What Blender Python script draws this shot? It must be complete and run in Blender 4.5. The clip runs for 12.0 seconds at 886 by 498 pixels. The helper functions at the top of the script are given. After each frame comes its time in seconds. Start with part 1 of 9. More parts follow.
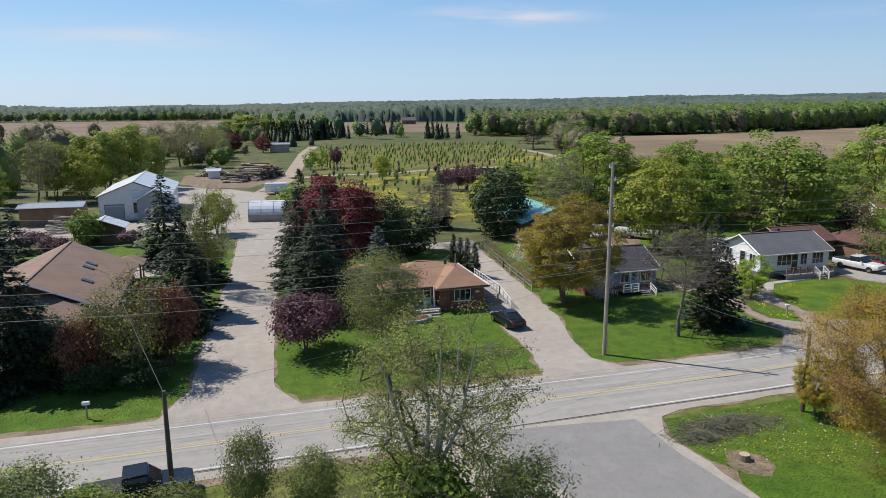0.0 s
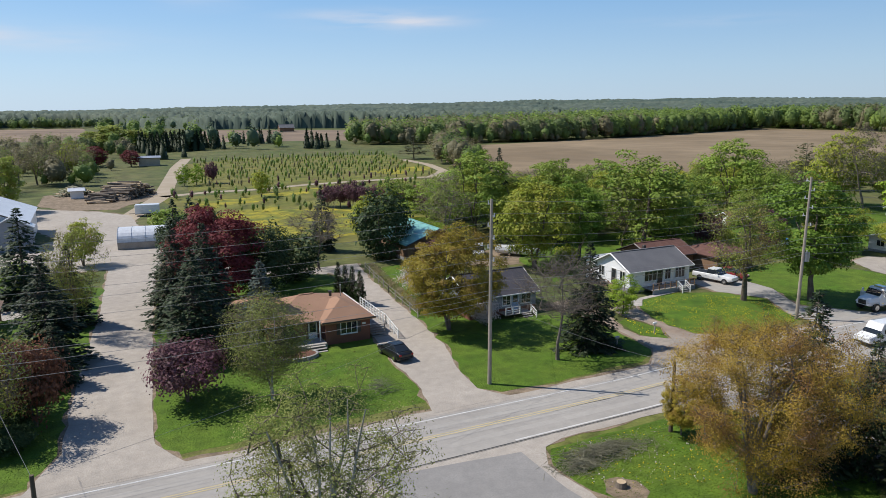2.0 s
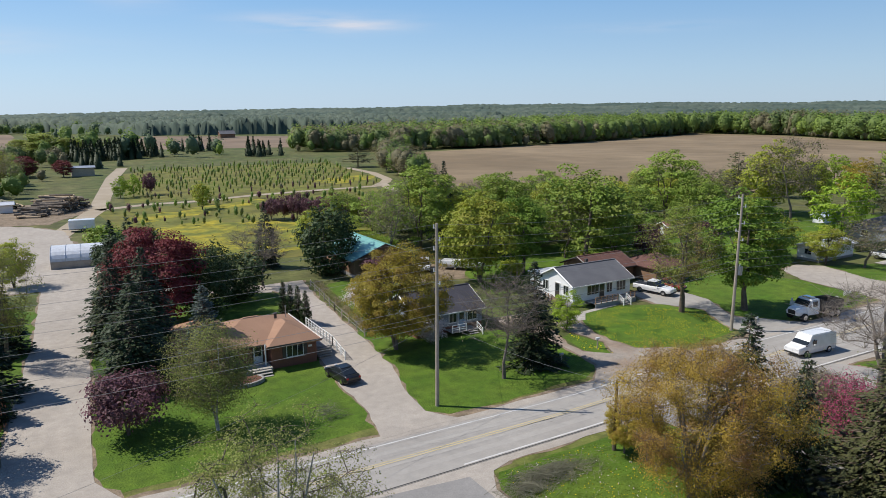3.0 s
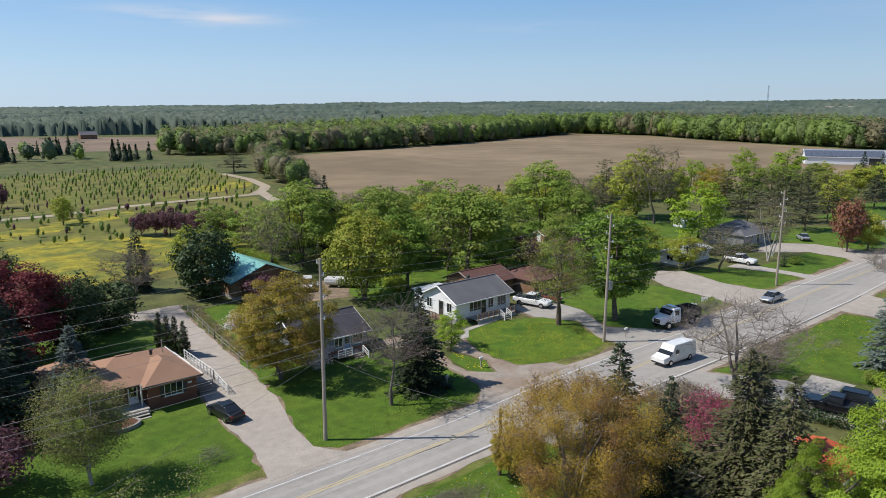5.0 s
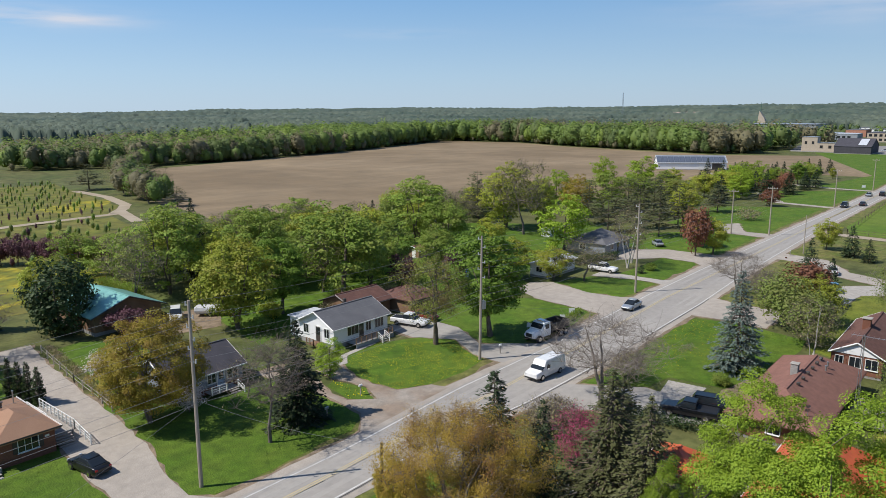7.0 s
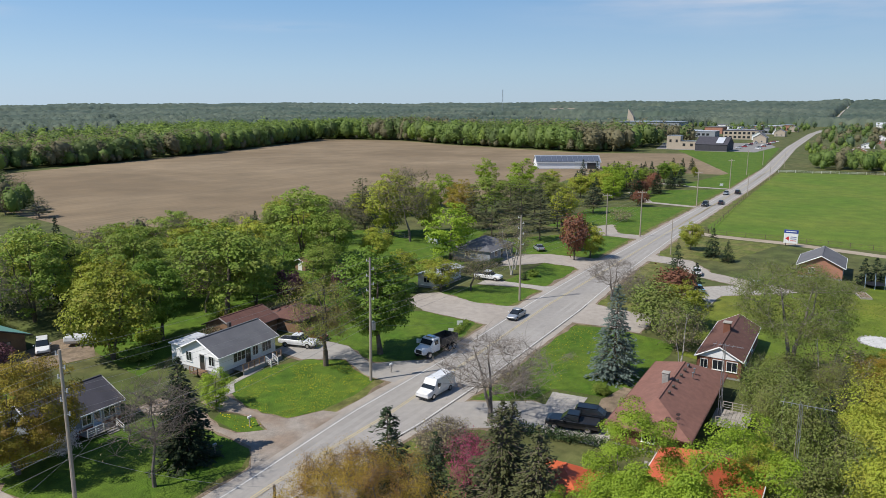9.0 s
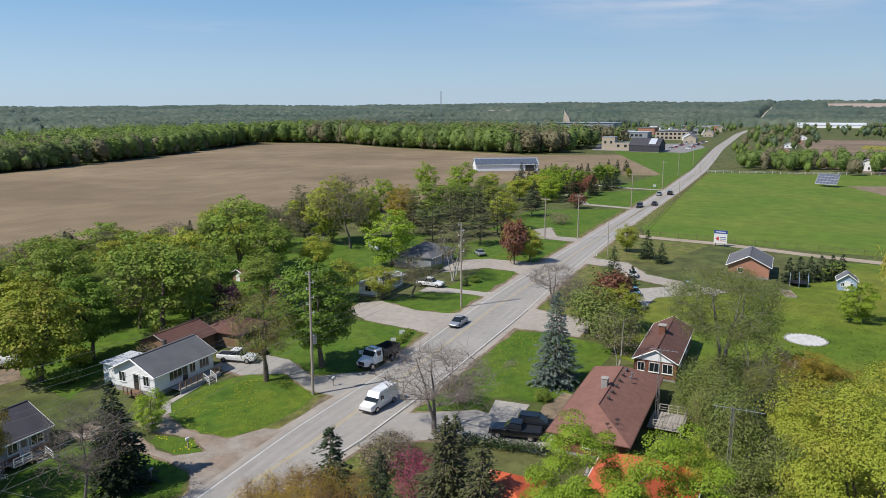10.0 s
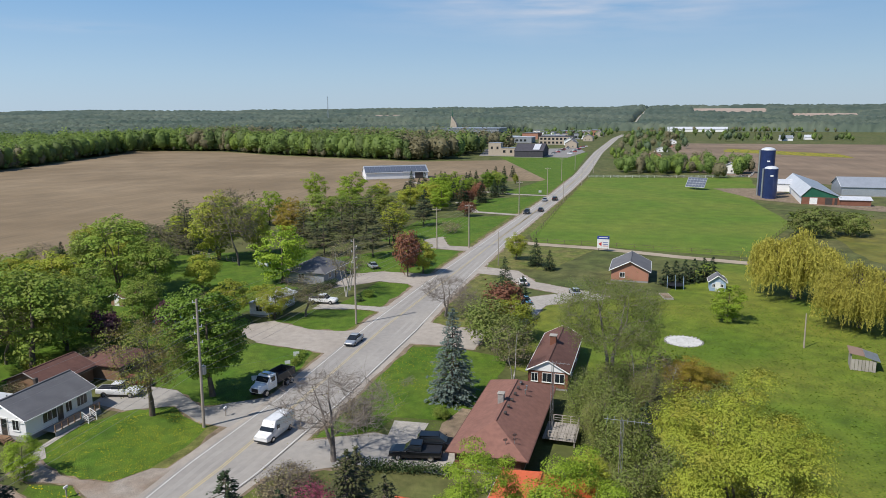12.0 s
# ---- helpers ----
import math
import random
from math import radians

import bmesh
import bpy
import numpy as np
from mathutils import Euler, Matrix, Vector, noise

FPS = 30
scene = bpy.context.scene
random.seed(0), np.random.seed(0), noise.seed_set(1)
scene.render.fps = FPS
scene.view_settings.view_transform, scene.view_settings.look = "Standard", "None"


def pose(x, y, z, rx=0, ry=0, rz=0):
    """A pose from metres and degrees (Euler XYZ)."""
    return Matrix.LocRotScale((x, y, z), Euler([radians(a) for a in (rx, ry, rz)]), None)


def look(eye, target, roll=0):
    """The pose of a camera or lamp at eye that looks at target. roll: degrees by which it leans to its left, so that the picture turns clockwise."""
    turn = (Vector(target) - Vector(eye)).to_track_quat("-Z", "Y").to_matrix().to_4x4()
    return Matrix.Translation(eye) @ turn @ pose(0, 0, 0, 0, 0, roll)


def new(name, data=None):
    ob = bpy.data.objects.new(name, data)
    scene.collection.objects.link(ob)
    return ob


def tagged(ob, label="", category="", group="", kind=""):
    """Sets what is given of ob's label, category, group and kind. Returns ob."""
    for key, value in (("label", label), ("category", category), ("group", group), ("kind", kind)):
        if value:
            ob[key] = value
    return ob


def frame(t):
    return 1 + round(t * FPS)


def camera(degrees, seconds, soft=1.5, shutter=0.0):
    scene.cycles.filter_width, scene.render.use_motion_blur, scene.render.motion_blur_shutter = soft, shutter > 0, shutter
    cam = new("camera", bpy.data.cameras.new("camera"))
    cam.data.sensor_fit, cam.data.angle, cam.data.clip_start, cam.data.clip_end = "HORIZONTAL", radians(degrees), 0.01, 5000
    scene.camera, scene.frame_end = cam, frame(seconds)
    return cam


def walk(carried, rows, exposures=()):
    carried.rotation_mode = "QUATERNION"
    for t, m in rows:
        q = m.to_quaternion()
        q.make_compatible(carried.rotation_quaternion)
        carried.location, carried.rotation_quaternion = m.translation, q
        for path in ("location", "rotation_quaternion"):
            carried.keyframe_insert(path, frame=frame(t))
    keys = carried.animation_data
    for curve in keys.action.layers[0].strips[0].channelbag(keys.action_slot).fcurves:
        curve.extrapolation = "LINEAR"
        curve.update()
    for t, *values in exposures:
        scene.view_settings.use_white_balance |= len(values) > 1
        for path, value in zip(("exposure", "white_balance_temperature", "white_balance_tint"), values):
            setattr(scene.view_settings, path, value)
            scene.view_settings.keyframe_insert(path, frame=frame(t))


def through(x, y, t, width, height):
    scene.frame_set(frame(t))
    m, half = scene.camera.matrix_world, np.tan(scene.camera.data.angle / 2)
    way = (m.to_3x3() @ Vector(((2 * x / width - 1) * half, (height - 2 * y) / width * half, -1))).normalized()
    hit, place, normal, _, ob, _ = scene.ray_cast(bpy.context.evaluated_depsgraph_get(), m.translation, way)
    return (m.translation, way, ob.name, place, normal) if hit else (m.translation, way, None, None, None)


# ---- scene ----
cam = camera(63.8, 12.0, soft=0.75)
PATH = [
    (0, (0.74, -0.059, 21.279), (1.304, 1.817, 20.877), -0.2),
    (0.5, (0.719, -0.04, 21.886), (1.372, 1.809, 21.49), -0.2),
    (1, (0.738, -0.018, 22.621), (1.471, 1.8, 22.227), -0.3),
    (1.5, (0.77, 0.021, 23.39), (1.569, 1.812, 22.996), -0.3),
    (2, (0.791, 0.036, 24.175), (1.657, 1.795, 23.782), -0.3),
    (2.5, (0.8, 0.049, 24.932), (1.735, 1.773, 24.543), -0.2),
    (4.3, (0.728, 0.051, 28.238), (1.898, 1.626, 27.849), -0.2),
    (4.5, (0.713, 0.052, 28.382), (1.91, 1.604, 27.988), 0.0),
    (5, (0.75, 0.114, 29.022), (2.017, 1.61, 28.631), 0.0),
    (5.5, (0.711, 0.135, 29.726), (2.046, 1.572, 29.335), 0.1),
    (6, (0.746, 0.048, 30.403), (2.144, 1.425, 30.014), 0.0),
    (6.5, (0.794, -0.066, 30.978), (2.251, 1.249, 30.593), -0.0),
    (6.7, (0.806, -0.11, 31.104), (2.286, 1.18, 30.724), -0.1),
    (8.5, (0.821, 0.078, 34.118), (2.47, 1.14, 33.726), 0.0),
    (9, (0.867, 0.123, 34.669), (2.559, 1.114, 34.279), -0.0),
    (9.5, (1.032, 0.161, 35.258), (2.765, 1.081, 34.869), -0.2),
    (10, (1.174, 0.157, 35.824), (2.945, 1.004, 35.437), -0.2),
    (10.5, (1.258, 0.209, 36.401), (3.062, 0.983, 36.015), -0.2),
    (11, (1.442, 0.309, 36.931), (3.275, 1.011, 36.545), -0.2),
    (11.5, (1.568, 0.424, 37.365), (3.426, 1.058, 36.983), -0.3),
    (12, (1.625, 0.585, 37.662), (3.507, 1.15, 37.286), -0.3),
]
walk(cam, [(t, look(eye, target, roll)) for t, eye, target, roll in PATH], [(0, 0.0), (6, -0.02), (12, -0.07)])

# ---- sky and sun ----
SUN_AZ, SUN_EL = math.atan2(-10.7, 8.5), radians(50.5)
world = bpy.data.worlds.new("sky")
scene.world = world
world.use_nodes = True
wt = world.node_tree
wt.nodes.clear()
w_out = wt.nodes.new("ShaderNodeOutputWorld")
w_bg = wt.nodes.new("ShaderNodeBackground")
w_sky = wt.nodes.new("ShaderNodeTexSky")
w_sky.sky_type = "NISHITA"
w_sky.sun_disc = False
w_sky.sun_elevation = SUN_EL
w_sky.sun_rotation = SUN_AZ
w_sky.altitude = 250
w_sky.air_density, w_sky.dust_density, w_sky.ozone_density = 1.0, 0.6, 1.6
w_bg.inputs["Strength"].default_value = 0.116
# clear blue towards the zenith, paler at the horizon; a few thin high wisps of cloud
w_tc = wt.nodes.new("ShaderNodeTexCoord")
w_sep = wt.nodes.new("ShaderNodeSeparateXYZ")
wt.links.new(w_tc.outputs["Generated"], w_sep.inputs[0])


def w_math(op, a, b=0.0, c=0.0):
    n = wt.nodes.new("ShaderNodeMath")
    n.operation = op
    for k, v in enumerate((a, b, c)):
        if isinstance(v, (int, float)):
            n.inputs[k].default_value = v
        else:
            wt.links.new(v, n.inputs[k])
    return n.outputs[0]


w_ramp = wt.nodes.new("ShaderNodeValToRGB")
stops = ((0.0, (4.1, 5.5, 7.0)), (0.05, (3.5, 5.2, 7.1)), (0.15, (1.95, 3.95, 6.8)), (0.45, (0.75, 1.8, 4.0)), (1.0, (0.4, 1.0, 2.8)))
for k, (at, c) in enumerate(stops):
    e = w_ramp.color_ramp.elements[k] if k < 2 else w_ramp.color_ramp.elements.new(at)
    e.position, e.color = at, (*[v / 8 for v in c], 1)
wt.links.new(w_sep.outputs["Z"], w_ramp.inputs["Fac"])
w_gain = wt.nodes.new("ShaderNodeMixRGB")
w_gain.blend_type = "MULTIPLY"
w_gain.inputs["Fac"].default_value = 1.0
wt.links.new(w_ramp.outputs["Color"], w_gain.inputs["Color1"])
w_side = w_math("MULTIPLY_ADD", w_math("COSINE", w_math("SUBTRACT", w_math("ARCTAN2", w_sep.outputs["X"], w_sep.outputs["Y"]), SUN_AZ)), 1.3, 8.1)
wt.links.new(w_side, w_gain.inputs["Color2"])
w_blend = wt.nodes.new("ShaderNodeMixRGB")
w_blend.inputs["Fac"].default_value = 0.82
wt.links.new(w_sky.outputs["Color"], w_blend.inputs["Color1"])
wt.links.new(w_gain.outputs["Color"], w_blend.inputs["Color2"])
w_map = wt.nodes.new("ShaderNodeMapping")
w_map.inputs["Scale"].default_value = (5.0, 5.0, 40.0)
w_noise = wt.nodes.new("ShaderNodeTexNoise")
w_noise.inputs["Scale"].default_value = 1.6
w_noise.inputs["Detail"].default_value = 6
wt.links.new(w_tc.outputs["Generated"], w_map.inputs["Vector"])
wt.links.new(w_map.outputs["Vector"], w_noise.inputs["Vector"])
w_az = w_math("ARCTAN2", w_sep.outputs["X"], w_sep.outputs["Y"])
total = None
# bearing, height, half widths in degrees, strength
for az, el, wa, we, k in ((21.8, 6.5, 5.4, 0.62, 1.15), (-6.0, 4.7, 9.0, 0.8, 0.45), (46.0, 6.0, 5.0, 0.35, 0.3), (84.0, 8.2, 13.0, 2.2, 0.55), (8.0, 8.0, 4.0, 0.9, 0.25), (-30.0, 9.0, 14.0, 2.0, 0.4), (130.0, 8.0, 16.0, 2.0, 0.4), (-120.0, 11.0, 25.0, 2.5, 0.4)):
    u = w_math("DIVIDE", w_math("SUBTRACT", w_az, radians(az)), radians(wa))
    v = w_math("DIVIDE", w_math("SUBTRACT", w_sep.outputs["Z"], math.sin(radians(el))), radians(we))
    r = w_math("ADD", w_math("MULTIPLY", u, u), w_math("MULTIPLY", v, v))
    g = w_math("MULTIPLY", w_math("POWER", 2.718, w_math("MULTIPLY", r, -1.2)), k)
    total = g if total is None else w_math("MAXIMUM", total, g)
w_veil = w_math("MULTIPLY", total, w_math("MULTIPLY_ADD", w_noise.outputs["Fac"], 3.4, -0.95))
w_clamp = w_math("MINIMUM", w_math("MAXIMUM", w_veil, 0.0), 0.8)
w_mix = wt.nodes.new("ShaderNodeMixRGB")
w_mix.inputs["Color2"].default_value = (6.2, 6.3, 6.9, 1)
wt.links.new(w_clamp, w_mix.inputs["Fac"])
wt.links.new(w_blend.outputs["Color"], w_mix.inputs["Color1"])
wt.links.new(w_mix.outputs["Color"], w_bg.inputs["Color"])
wt.links.new(w_bg.outputs["Background"], w_out.inputs["Surface"])
sun_data = bpy.data.lights.new("sun", "SUN")
sun_data.energy, sun_data.angle, sun_data.color = 5.2, radians(0.53), (1.0, 0.95, 0.88)
sun = new("sun", sun_data)
sun.matrix_world = look((math.sin(SUN_AZ) * math.cos(SUN_EL) * 300, math.cos(SUN_AZ) * math.cos(SUN_EL) * 300, math.sin(SUN_EL) * 300), (0, 0, 0))

# ---- materials ----
def nodes_of(name):
    m = bpy.data.materials.new(name)
    m.use_nodes = True
    t = m.node_tree
    return m, t, t.nodes["Principled BSDF"]


def rgb(c):
    return (*c, 1.0)


def mixed(t, fac, a, b, kind="MIX"):
    n = t.nodes.new("ShaderNodeMixRGB")
    n.blend_type = kind
    for key, v in (("Fac", fac), ("Color1", a), ("Color2", b)):
        if isinstance(v, tuple):
            n.inputs[key].default_value = rgb(v)
        elif isinstance(v, (int, float)):
            n.inputs[key].default_value = v
        else:
            t.links.new(v, n.inputs[key])
    return n.outputs["Color"]


def noise_fac(t, scale, detail=4, lo=0.35, hi=0.65, stretch=None, rot=0.0):
    tc = t.nodes.new("ShaderNodeTexCoord")
    n = t.nodes.new("ShaderNodeTexNoise")
    n.inputs["Scale"].default_value, n.inputs["Detail"].default_value = scale, detail
    v = tc.outputs["Object"]
    if stretch:
        mp = t.nodes.new("ShaderNodeMapping")
        mp.inputs["Scale"].default_value = stretch
        mp.inputs["Rotation"].default_value = (0, 0, rot)
        t.links.new(v, mp.inputs["Vector"])
        v = mp.outputs["Vector"]
    t.links.new(v, n.inputs["Vector"])
    r = t.nodes.new("ShaderNodeValToRGB")
    r.color_ramp.elements[0].position, r.color_ramp.elements[1].position = lo, hi
    t.links.new(n.outputs["Fac"], r.inputs["Fac"])
    return r.outputs["Color"]


def bumped(t, bsdf, fac, strength, dist=0.05):
    b = t.nodes.new("ShaderNodeBump")
    b.inputs["Strength"].default_value, b.inputs["Distance"].default_value = strength, dist
    t.links.new(fac, b.inputs["Height"])
    t.links.new(b.outputs["Normal"], bsdf.inputs["Normal"])


def surface(name, c1, c2, big=0.15, fine=3.0, c3=None, rough=0.9, metal=0.0, bump=0.3, dist=0.05, stretch=None, rot=0.0, spec=0.3, vary=0.0, mid=0.0):
    """Two colours in large soft patches, a third in fine grain, with relief."""
    m, t, b = nodes_of(name)
    f1 = noise_fac(t, big, 5)
    f2 = noise_fac(t, fine, 6, 0.3, 0.7, stretch, rot)
    col = mixed(t, f1, c1, c2)
    c3 = c3 or tuple(0.72 * (p + q) / 2 for p, q in zip(c1, c2))
    half = t.nodes.new("ShaderNodeMath")
    half.operation = "MULTIPLY"
    half.inputs[1].default_value = 0.6
    t.links.new(f2, half.inputs[0])
    col = mixed(t, half.outputs[0], col, c3)
    if mid:
        f3 = noise_fac(t, 0.9 * math.sqrt(big * fine), 7, 0.3, 0.7)
        col = mixed(t, mid, col, mixed(t, f3, (0.35, 0.35, 0.3), (1.35, 1.3, 1.2)), "MULTIPLY")
    if vary:
        oi = t.nodes.new("ShaderNodeObjectInfo")
        hsv = t.nodes.new("ShaderNodeHueSaturation")
        mr = t.nodes.new("ShaderNodeMapRange")
        mr.inputs["To Min"].default_value, mr.inputs["To Max"].default_value = 1 - vary, 1 + vary
        t.links.new(oi.outputs["Random"], mr.inputs["Value"])
        t.links.new(mr.outputs["Result"], hsv.inputs["Value"])
        t.links.new(col, hsv.inputs["Color"])
        col = hsv.outputs["Color"]
    t.links.new(col, b.inputs["Base Color"])
    b.inputs["Roughness"].default_value, b.inputs["Metallic"].default_value = rough, metal
    b.inputs["Specular IOR Level"].default_value = spec
    if bump:
        bumped(t, b, f2, bump, dist)
    return m


def leafy(name, c1, c2, c3=None, through=0.30, rough=0.6):
    """Leaves: colour differs from spray to spray and from tree to tree; light comes through."""
    m, t, b = nodes_of(name)
    g = t.nodes.new("ShaderNodeNewGeometry")
    c1, c2 = tuple(a + 0.24 * (b - a) for a, b in zip(c1, c2)), tuple(b + 0.24 * (a - b) for a, b in zip(c1, c2))
    col = mixed(t, g.outputs["Random Per Island"], c1, c2)
    if c3:
        col = mixed(t, noise_fac(t, 0.45, 3, 0.45, 0.62), col, c3)
    oi = t.nodes.new("ShaderNodeObjectInfo")
    hsv = t.nodes.new("ShaderNodeHueSaturation")
    mr = t.nodes.new("ShaderNodeMapRange")
    mr.inputs["To Min"].default_value, mr.inputs["To Max"].default_value = 0.82, 1.18
    t.links.new(oi.outputs["Random"], mr.inputs["Value"])
    t.links.new(mr.outputs["Result"], hsv.inputs["Value"])
    t.links.new(col, hsv.inputs["Color"])
    t.links.new(hsv.outputs["Color"], b.inputs["Base Color"])
    b.inputs["Roughness"].default_value = rough
    b.inputs["Specular IOR Level"].default_value = 0.25
    tr = t.nodes.new("ShaderNodeBsdfTranslucent")
    t.links.new(hsv.outputs["Color"], tr.inputs["Color"])
    mx = t.nodes.new("ShaderNodeMixShader")
    mx.inputs["Fac"].default_value = through
    out = t.nodes["Material Output"]
    t.links.new(b.outputs["BSDF"], mx.inputs[1])
    t.links.new(tr.outputs["BSDF"], mx.inputs[2])
    t.links.new(mx.outputs["Shader"], out.inputs["Surface"])
    return m


def glassy(name, c=(0.02, 0.025, 0.03), rough=0.06):
    m, t, b = nodes_of(name)
    b.inputs["Base Color"].default_value = rgb(c)
    b.inputs["Roughness"].default_value = rough
    b.inputs["Specular IOR Level"].default_value = 0.6
    return m


def painted(name, c, rough=0.35, metal=0.0, coat=0.0, dirt=0.85):
    m, t, b = nodes_of(name)
    col = mixed(t, noise_fac(t, 1.4, 5, 0.4, 0.75), c, tuple(v * dirt for v in c))
    t.links.new(col, b.inputs["Base Color"])
    b.inputs["Roughness"].default_value, b.inputs["Metallic"].default_value = rough, metal
    b.inputs["Coat Weight"].default_value = coat
    return m


MEADOW = surface("meadow", (0.085, 0.115, 0.028), (0.15, 0.145, 0.055), 0.05, 1.3, (0.065, 0.08, 0.022), bump=0.5, dist=0.1, mid=0.7)
LAWN = surface("lawn", (0.076, 0.158, 0.009), (0.128, 0.195, 0.019), 0.16, 6.0, (0.045, 0.092, 0.007), bump=0.8, dist=0.06, mid=0.5)
LAWN_DRY = surface("dry_lawn", (0.13, 0.165, 0.03), (0.20, 0.18, 0.065), 0.22, 4.0, (0.08, 0.10, 0.022), bump=0.6, dist=0.06, mid=0.7)
PASTURE = surface("pasture", (0.105, 0.182, 0.015), (0.165, 0.208, 0.028), 0.035, 1.6, (0.072, 0.125, 0.014), bump=0.6, dist=0.1, mid=0.35)
MOWN = surface("mown_meadow", (0.105, 0.178, 0.012), (0.215, 0.225, 0.030), 0.04, 4.0, (0.070, 0.110, 0.012), bump=0.6, dist=0.08, mid=0.5)
PLOUGH = surface("ploughed_soil", (0.20, 0.145, 0.085), (0.30, 0.225, 0.14), 0.012, 0.3, (0.165, 0.125, 0.075), bump=0.5, dist=0.15, stretch=(0.18, 2.2, 1), rot=0.55, mid=0.25)
PLOUGH2 = surface("far_soil", (0.20, 0.145, 0.10), (0.27, 0.20, 0.14), 0.01, 0.1, bump=0.2, stretch=(0.2, 2, 1), mid=0.4)
YELLOWGRASS = surface("flowering_grass", (0.112, 0.138, 0.024), (0.140, 0.130, 0.040), 0.06, 0.5, (0.20, 0.185, 0.026), bump=0.5, dist=0.1, mid=0.65)
DANDY = surface("dandelion_carpet", (0.42, 0.335, 0.02), (0.13, 0.155, 0.026), 0.2, 1.6, (0.16, 0.18, 0.03), bump=0.4, mid=0.6)
GRAVEL = surface("gravel", (0.365, 0.33, 0.29), (0.43, 0.39, 0.345), 0.12, 11.0, (0.29, 0.25, 0.21), bump=0.4, dist=0.03, mid=0.2)
DIRT = surface("dirt", (0.31, 0.24, 0.175), (0.22, 0.17, 0.12), 0.3, 5.0, (0.17, 0.13, 0.09), bump=0.6, dist=0.06, mid=0.6)
SAND = surface("sandy_track", (0.42, 0.35, 0.27), (0.34, 0.28, 0.20), 0.15, 3.0, (0.28, 0.23, 0.16), bump=0.4)
TRACK = surface("rutted_gravel", (0.36, 0.325, 0.285), (0.27, 0.205, 0.155), 0.28, 6.0, (0.24, 0.20, 0.165), bump=0.5, dist=0.05, mid=0.3)
ASPHALT = surface("worn_asphalt", (0.312, 0.292, 0.268), (0.372, 0.35, 0.32), 0.12, 14.0, (0.29, 0.273, 0.25), rough=0.85, bump=0.25, dist=0.012, stretch=(0.35, 1, 1), mid=0.15)
ASPHALT_WORN = surface("polished_asphalt", (0.33, 0.309, 0.283), (0.385, 0.363, 0.332), 0.10, 14.0, (0.305, 0.287, 0.263), rough=0.8, bump=0.2, dist=0.012, stretch=(0.2, 1, 1), mid=0.12)
ASPHALT_DARK = surface("dark_asphalt", (0.235, 0.226, 0.216), (0.285, 0.273, 0.26), 0.25, 10.0, (0.20, 0.192, 0.185), rough=0.85, bump=0.25, dist=0.012, mid=0.12)
CONCRETE = surface("concrete", (0.45, 0.42, 0.38), (0.39, 0.365, 0.33), 0.4, 8.0, rough=0.85, bump=0.2, dist=0.01, mid=0.3)
LINE_WHITE = surface("white_line", (0.66, 0.65, 0.62), (0.50, 0.485, 0.46), 0.9, 9.0, (0.47, 0.455, 0.43), rough=0.7, bump=0)
LINE_YELLOW = surface("yellow_line", (0.56, 0.44, 0.20), (0.47, 0.39, 0.23), 0.8, 9.0, (0.40, 0.35, 0.24), rough=0.7, bump=0)
TAR = surface("tar_seal", (0.045, 0.043, 0.042), (0.07, 0.066, 0.06), 1.0, 8.0, rough=0.6, bump=0)
BARK = surface("bark", (0.13, 0.10, 0.075), (0.20, 0.165, 0.13), 1.5, 9.0, (0.08, 0.06, 0.045), bump=0.8, dist=0.04, stretch=(1, 1, 0.2))
BARK_GREY = surface("grey_bark", (0.165, 0.135, 0.115), (0.225, 0.19, 0.165), 1.5, 9.0, (0.105, 0.085, 0.072), bump=0.7, dist=0.03, stretch=(1, 1, 0.2))
BARK_BIRCH = surface("birch_bark", (0.60, 0.57, 0.52), (0.46, 0.43, 0.39), 1.2, 4.0, (0.12, 0.10, 0.09), bump=0.3, dist=0.01, stretch=(0.6, 0.6, 3.0))
TWIG = surface("twig_bark", (0.24, 0.205, 0.17), (0.32, 0.28, 0.24), 1.5, 9.0, (0.16, 0.13, 0.11), bump=0)
# darker copy for birches: shade within the crown put into the bark colour
TWIG_SHADED = surface("shaded_twig_bark", (0.15, 0.12, 0.09), (0.21, 0.175, 0.14), 1.5, 9.0, (0.10, 0.08, 0.06), bump=0)
POLE_WOOD = surface("weathered_pole_wood", (0.34, 0.29, 0.235), (0.42, 0.37, 0.31), 0.6, 6.0, (0.25, 0.20, 0.16), bump=0.4, dist=0.01, stretch=(4, 4, 0.3))
POLE_DARK = surface("tarred_pole_wood", (0.10, 0.075, 0.055), (0.16, 0.12, 0.09), 0.6, 6.0, bump=0.4, dist=0.01, stretch=(4, 4, 0.3))
WOOD_GREY = surface("weathered_wood", (0.33, 0.30, 0.26), (0.42, 0.39, 0.35), 0.8, 5.0, (0.22, 0.19, 0.16), bump=0.4, dist=0.01, stretch=(0.3, 5, 5), vary=0.12)
WOOD_BROWN = surface("brown_wood", (0.22, 0.13, 0.08), (0.28, 0.18, 0.11), 0.8, 5.0, bump=0.4, dist=0.01, stretch=(0.3, 5, 5), vary=0.12)
BRICK = surface("dark_red_brick", (0.20, 0.085, 0.055), (0.26, 0.115, 0.075), 0.6, 7.0, (0.14, 0.065, 0.045), bump=0.4, dist=0.01, stretch=(1, 1, 3.2))
BRICK_LIGHT = surface("red_brick", (0.40, 0.185, 0.12), (0.34, 0.15, 0.10), 0.6, 7.0, (0.45, 0.25, 0.18), bump=0.4, dist=0.01, stretch=(1, 1, 3.2))
